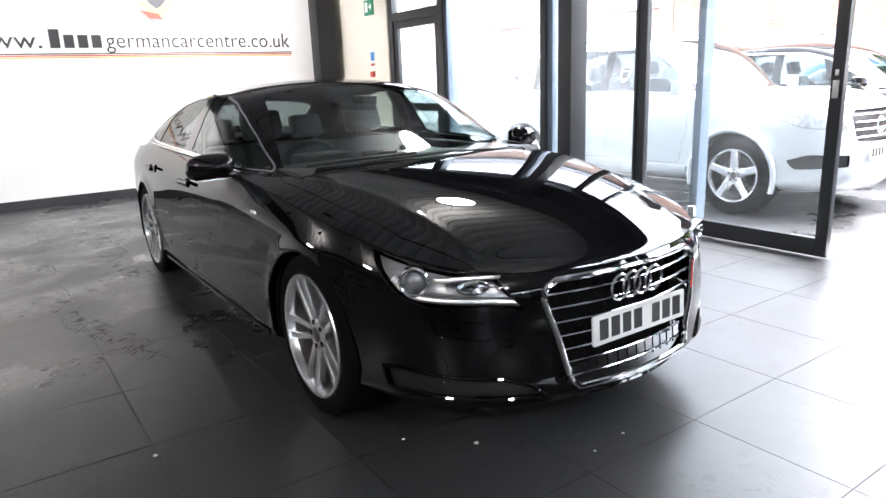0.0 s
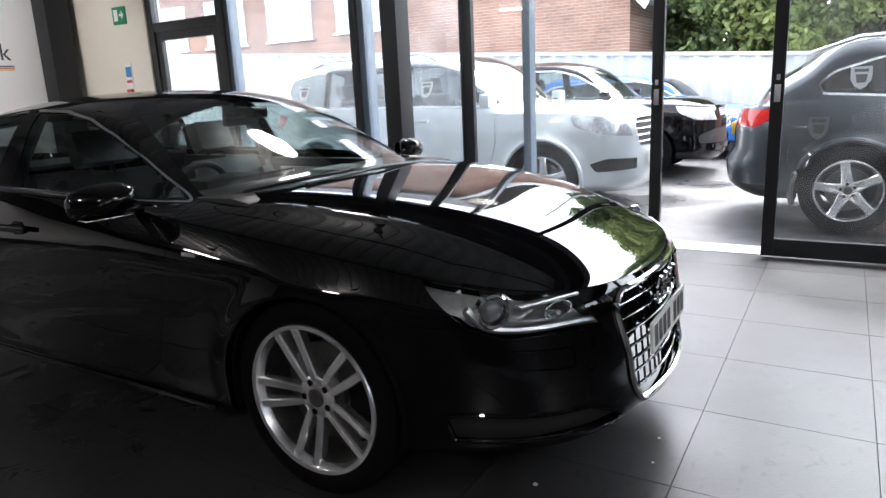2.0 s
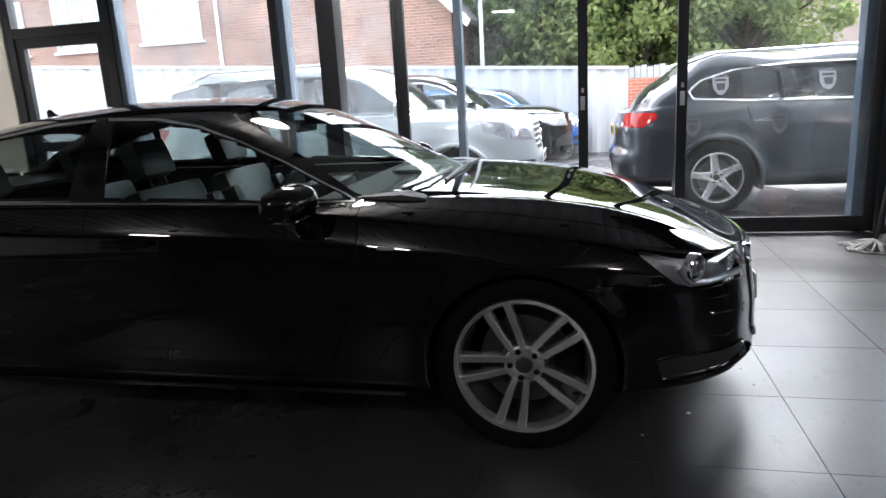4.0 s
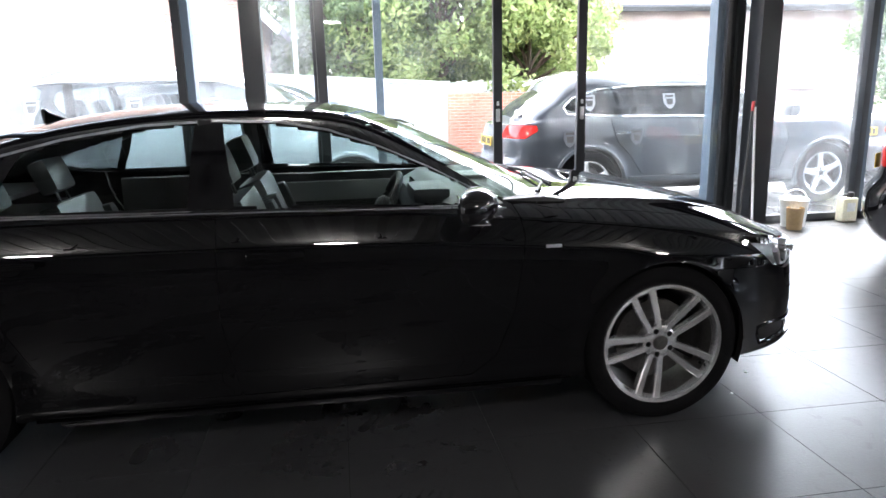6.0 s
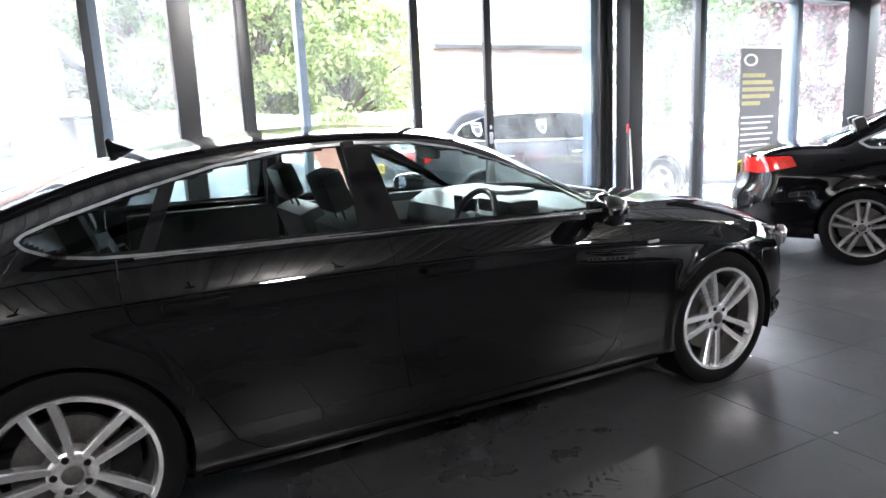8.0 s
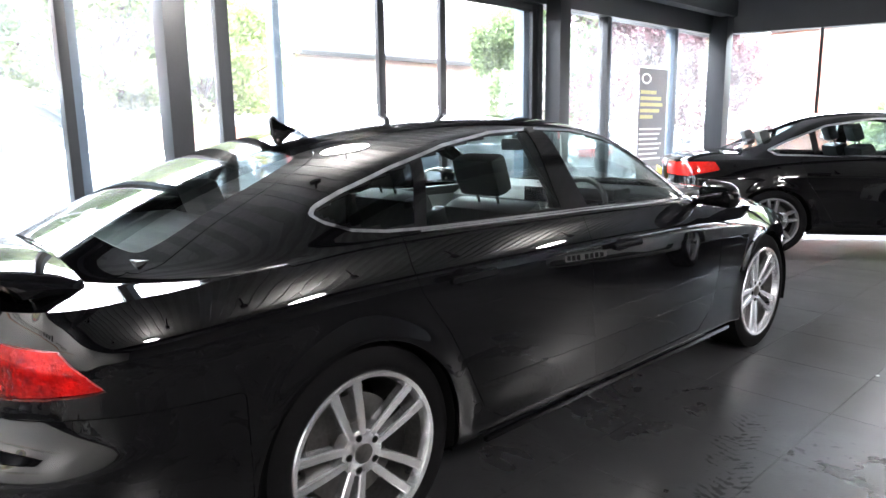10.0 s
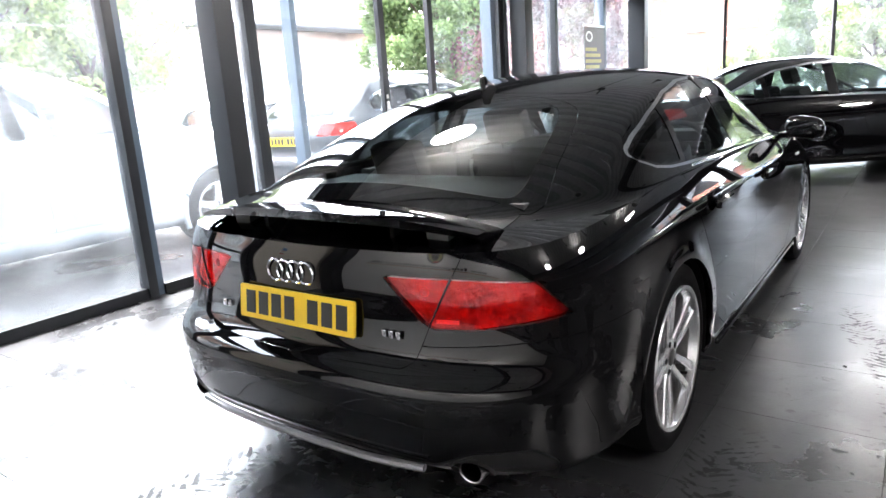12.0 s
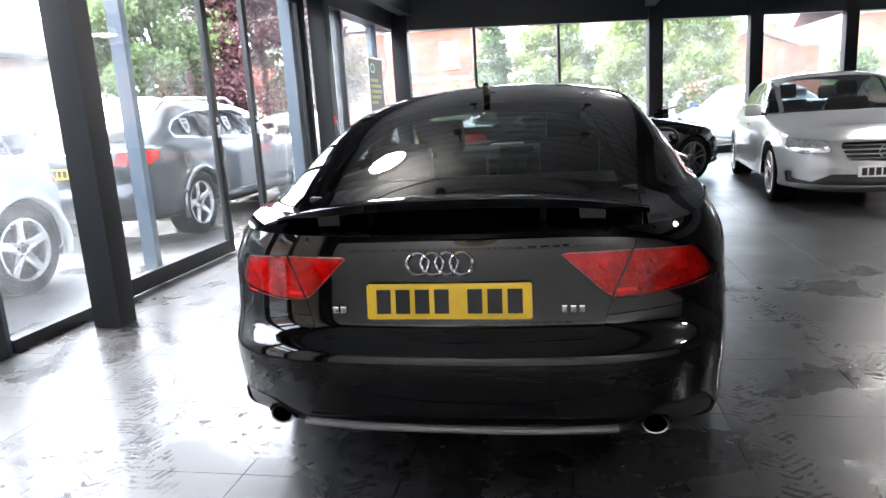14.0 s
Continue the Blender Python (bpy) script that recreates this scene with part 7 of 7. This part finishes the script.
ex = thing("exit_sign", "green emergency exit sign with white arrow", "exit sign")
part("panel", box(-4.76, -4.53, WY1 - 0.045, WY1 - 0.02, 2.27, 2.47, 0.003), surface("green_sign", (0.01, 0.22, 0.10), 0.4), ex)
WHITEV = surface("white_vinyl", (0.8, 0.82, 0.8), 0.5)
part("door_mark", box(-4.73, -4.66, WY1 - 0.048, WY1 - 0.0455, 2.31, 2.44), WHITEV, ex, smooth=False)
part("arrow", slab([(-4.63, 2.36), (-4.59, 2.36), (-4.59, 2.325), (-4.55, 2.375), (-4.59, 2.425), (-4.59, 2.39), (-4.63, 2.39)], WY1 - 0.048, WY1 - 0.0455, "xz"), WHITEV, ex, smooth=False)
nt = thing("fire_notice", "small blue and white fire action notice with red strip", "notice")
part("sheet", box(-4.69, -4.57, WY1 - 0.03, WY1 - 0.02, 1.53, 1.82), WHITEV, nt, smooth=False)
part("blue_field", box(-4.68, -4.58, WY1 - 0.032, WY1 - 0.0305, 1.66, 1.78), surface("blue_print", (0.05, 0.22, 0.55), 0.5), nt, smooth=False)
part("red_field", box(-4.68, -4.58, WY1 - 0.032, WY1 - 0.0305, 1.59, 1.625), REDV, nt, smooth=False)
part("call_point", box(-4.67, -4.59, WY1 - 0.06, WY1 - 0.02, 1.44, 1.515, 0.006), REDV, nt)

# mop leaning on the column, buckets
mop = thing("mop", "grey cotton mop with red-tipped handle leaning on a column", "mop")
part("handle", tube([(3.86, 2.36, 0.06), (4.08, 2.60, 1.18)], 0.012, 10), TRIM, mop)
part("grip", tube([(4.08, 2.60, 1.18), (4.095, 2.613, 1.27)], 0.015, 10), surface("red_plastic", (0.55, 0.03, 0.03), 0.4), mop)
rnd = random.Random(5)
head = None
for i in range(60):
    a = rnd.uniform(0, 2 * math.pi)
    r = rnd.uniform(0.08, 0.24)
    head = tube([(3.86, 2.36, 0.07), (3.86 + 0.5 * r * math.cos(a), 2.36 + 0.5 * r * math.sin(a), 0.05), (3.86 + r * math.cos(a), 2.36 + r * math.sin(a) * 0.8, 0.012), (3.86 + (r + 0.04) * math.cos(a + 0.4), 2.36 + (r + 0.04) * math.sin(a + 0.4) * 0.8, 0.010)], 0.009, 5, head)
part("mop_head", head, surface("grey_mop_cotton", (0.33, 0.33, 0.31), 0.9, grain=60, vary=0.4), mop)
m2 = thing("brush", "long brush pole leaning beside the mop", "brush")
part("handle", tube([(4.12, 2.52, 0.0), (4.105, 2.60, 1.22)], 0.012, 10), WHITEV, m2)


def bucket(name, label, x, y, body, lid):
    t = thing(name, label, "bucket", at=pose(x, y, 0))
    part("tub", lathe([(0.11, 0.0), (0.135, 0.26), (0.14, 0.26), (0.14, 0.28), (0.128, 0.28), (0.104, 0.02), (0.0, 0.02)], 28, "z"), body, t)
    part("wringer", lathe([(0.07, 0.20), (0.10, 0.30), (0.094, 0.30), (0.066, 0.21)], 20, "z", close=True), lid, t)
    part("bail", tube([(0.14 * math.cos(a), 0.0, 0.26 + 0.12 * math.sin(a)) for a in np.linspace(0, math.pi, 12)], 0.004, 6), SATIN, t)
    return t


bucket("bucket", "white plastic bucket by the glazing", 4.72, 2.74, WHITEV, WHITEV)
tk = thing("container", "tan paper tub beside the bucket", "tub", at=pose(4.62, 2.58, 0))
part("tub", lathe([(0.07, 0), (0.085, 0.22), (0.078, 0.22), (0.066, 0.01), (0, 0.01)], 24, "z"), surface("tan_card", (0.42, 0.30, 0.16), 0.7), tk)
cn = thing("canister", "pale yellow plastic canister with black cap", "canister", at=pose(5.40, 2.83, 0))
part("body", box(-0.085, 0.085, -0.06, 0.06, 0, 0.25, 0.024, seg=3), surface("pale_yellow_plastic", (0.78, 0.75, 0.55), 0.4), cn)
part("label_panel", box(-0.045, 0.05, -0.0625, -0.0605, 0.11, 0.20), WHITEV, cn, smooth=False)
part("grip", tube([(-0.055, 0, 0.245), (-0.05, 0, 0.278), (-0.01, 0, 0.285), (0.0, 0, 0.248)], 0.010, 8), TRIM, cn)
part("cap", lathe([(0.024, 0.245), (0.024, 0.26), (0.030, 0.26), (0.030, 0.30), (0.026, 0.305), (0, 0.305)], 16, "z", m=Matrix.Translation((0.036, 0, 0))), TRIM, cn)

# roll-up banner before the glazing
bn = thing("roller_banner", "black roll-up banner with gold heading and white lines", "banner", at=pose(6.31, 2.64, 0.0, 0, 0, 0))
# window glare is put into the print: greyed black, dulled gold
BAN = surface("glare_greyed_black_print", (0.13, 0.13, 0.14), 0.35)
BANGOLD = surface("glare_dulled_gold_print", (0.50, 0.47, 0.20), 0.45)
part("sheet", box(-0.38, 0.38, -0.003, 0.003, 0.10, 2.12), BAN, bn, smooth=False)
part("base", box(-0.40, 0.40, -0.10, 0.10, 0.0, 0.10, 0.02), SATIN, bn)
part("top_rail", box(-0.385, 0.385, -0.012, 0.012, 2.11, 2.14, 0.004), SATIN, bn)
part("logo", lathe([(0.11, -0.006), (0.09, -0.008), (0.07, -0.006)], 24, "y", close=True, m=Matrix.Translation((-0.20, 0, 1.97)) @ Matrix.Diagonal((1.2, 1, 0.7, 1))), WHITEV, bn)
for i, w in enumerate((0.42, 0.56, 0.60, 0.52, 0.34)):
    part("heading_bar", box(-0.34, -0.34 + w, -0.006, -0.0035, 1.76 - i * 0.085, 1.81 - i * 0.085), BANGOLD, bn, smooth=False)
for i in range(7):
    part("text_bar", box(-0.34, 0.26 - 0.05 * (i % 3), -0.006, -0.0035, 1.26 - i * 0.07, 1.285 - i * 0.07), WHITEV, bn, smooth=False)
part("picture", box(-0.05, 0.36, -0.006, -0.0035, 0.45, 0.74), surface("grey_print", (0.25, 0.25, 0.27), 0.5), bn, smooth=False)

for x, y, s in ((2.10, -0.55, 0.010), (1.90, -0.755, 0.007), (1.40, -1.57, 0.010), (2.40, -0.06, 0.007), (2.42, -0.24, 0.006)):
    tagged(part("litter", lathe([(s, 0.0), (s * 0.8, s * 0.3), (s * 0.3, s * 0.45), (0, s * 0.45)], 7, "z", m=Matrix.Translation((x, y, 0.0))), WHITEV), "tiny white paper scrap on the floor", "litter", group="floor scraps")
# ---- floor tiles ----
tile_bm = box(-0.2985, 0.2985, -0.2985, 0.2985, -0.006, 0.0)
tme = bpy.data.meshes.new("tile")
tile_bm.to_mesh(tme)
tile_bm.free()
tme.materials.append(TILE)
rest_v, rest_f = [], []
near = 0
for i in range(-14, 19):
    for j in range(-16, 5):
        cx, cy = TX + (i + 0.5) * TP, TY + (j + 0.5) * TP
        if cx < WX0 - 0.2 or cy > WY1 + 0.2 or cx > EAST.x + 0.36 * (EAST.y - cy):
            continue
        if -4.4 < cx < 4.4 and -5.2 < cy < 3.2 and near < 300:
            t = new("tile", tme)
            t.parent = floor
            t.matrix_basis = Matrix.Translation((cx, cy, 0))
            near += 1
        else:
            k = len(rest_v)
            for dz in (-0.006, 0.0):
                rest_v += [(cx - 0.2985, cy - 0.2985, dz), (cx + 0.2985, cy - 0.2985, dz), (cx + 0.2985, cy + 0.2985, dz), (cx - 0.2985, cy + 0.2985, dz)]
            rest_f += [(k + 4, k + 5, k + 6, k + 7), (k, k + 1, k + 5, k + 4), (k + 1, k + 2, k + 6, k + 5), (k + 2, k + 3, k + 7, k + 6), (k + 3, k, k + 4, k + 7)]
rest = bpy.data.meshes.new("tiles")
rest.from_pydata(rest_v, [], rest_f)
rest.materials.append(TILE)
ro = new("tile_field", rest)
ro.parent = floor
tagged(ro, kind="stuff")
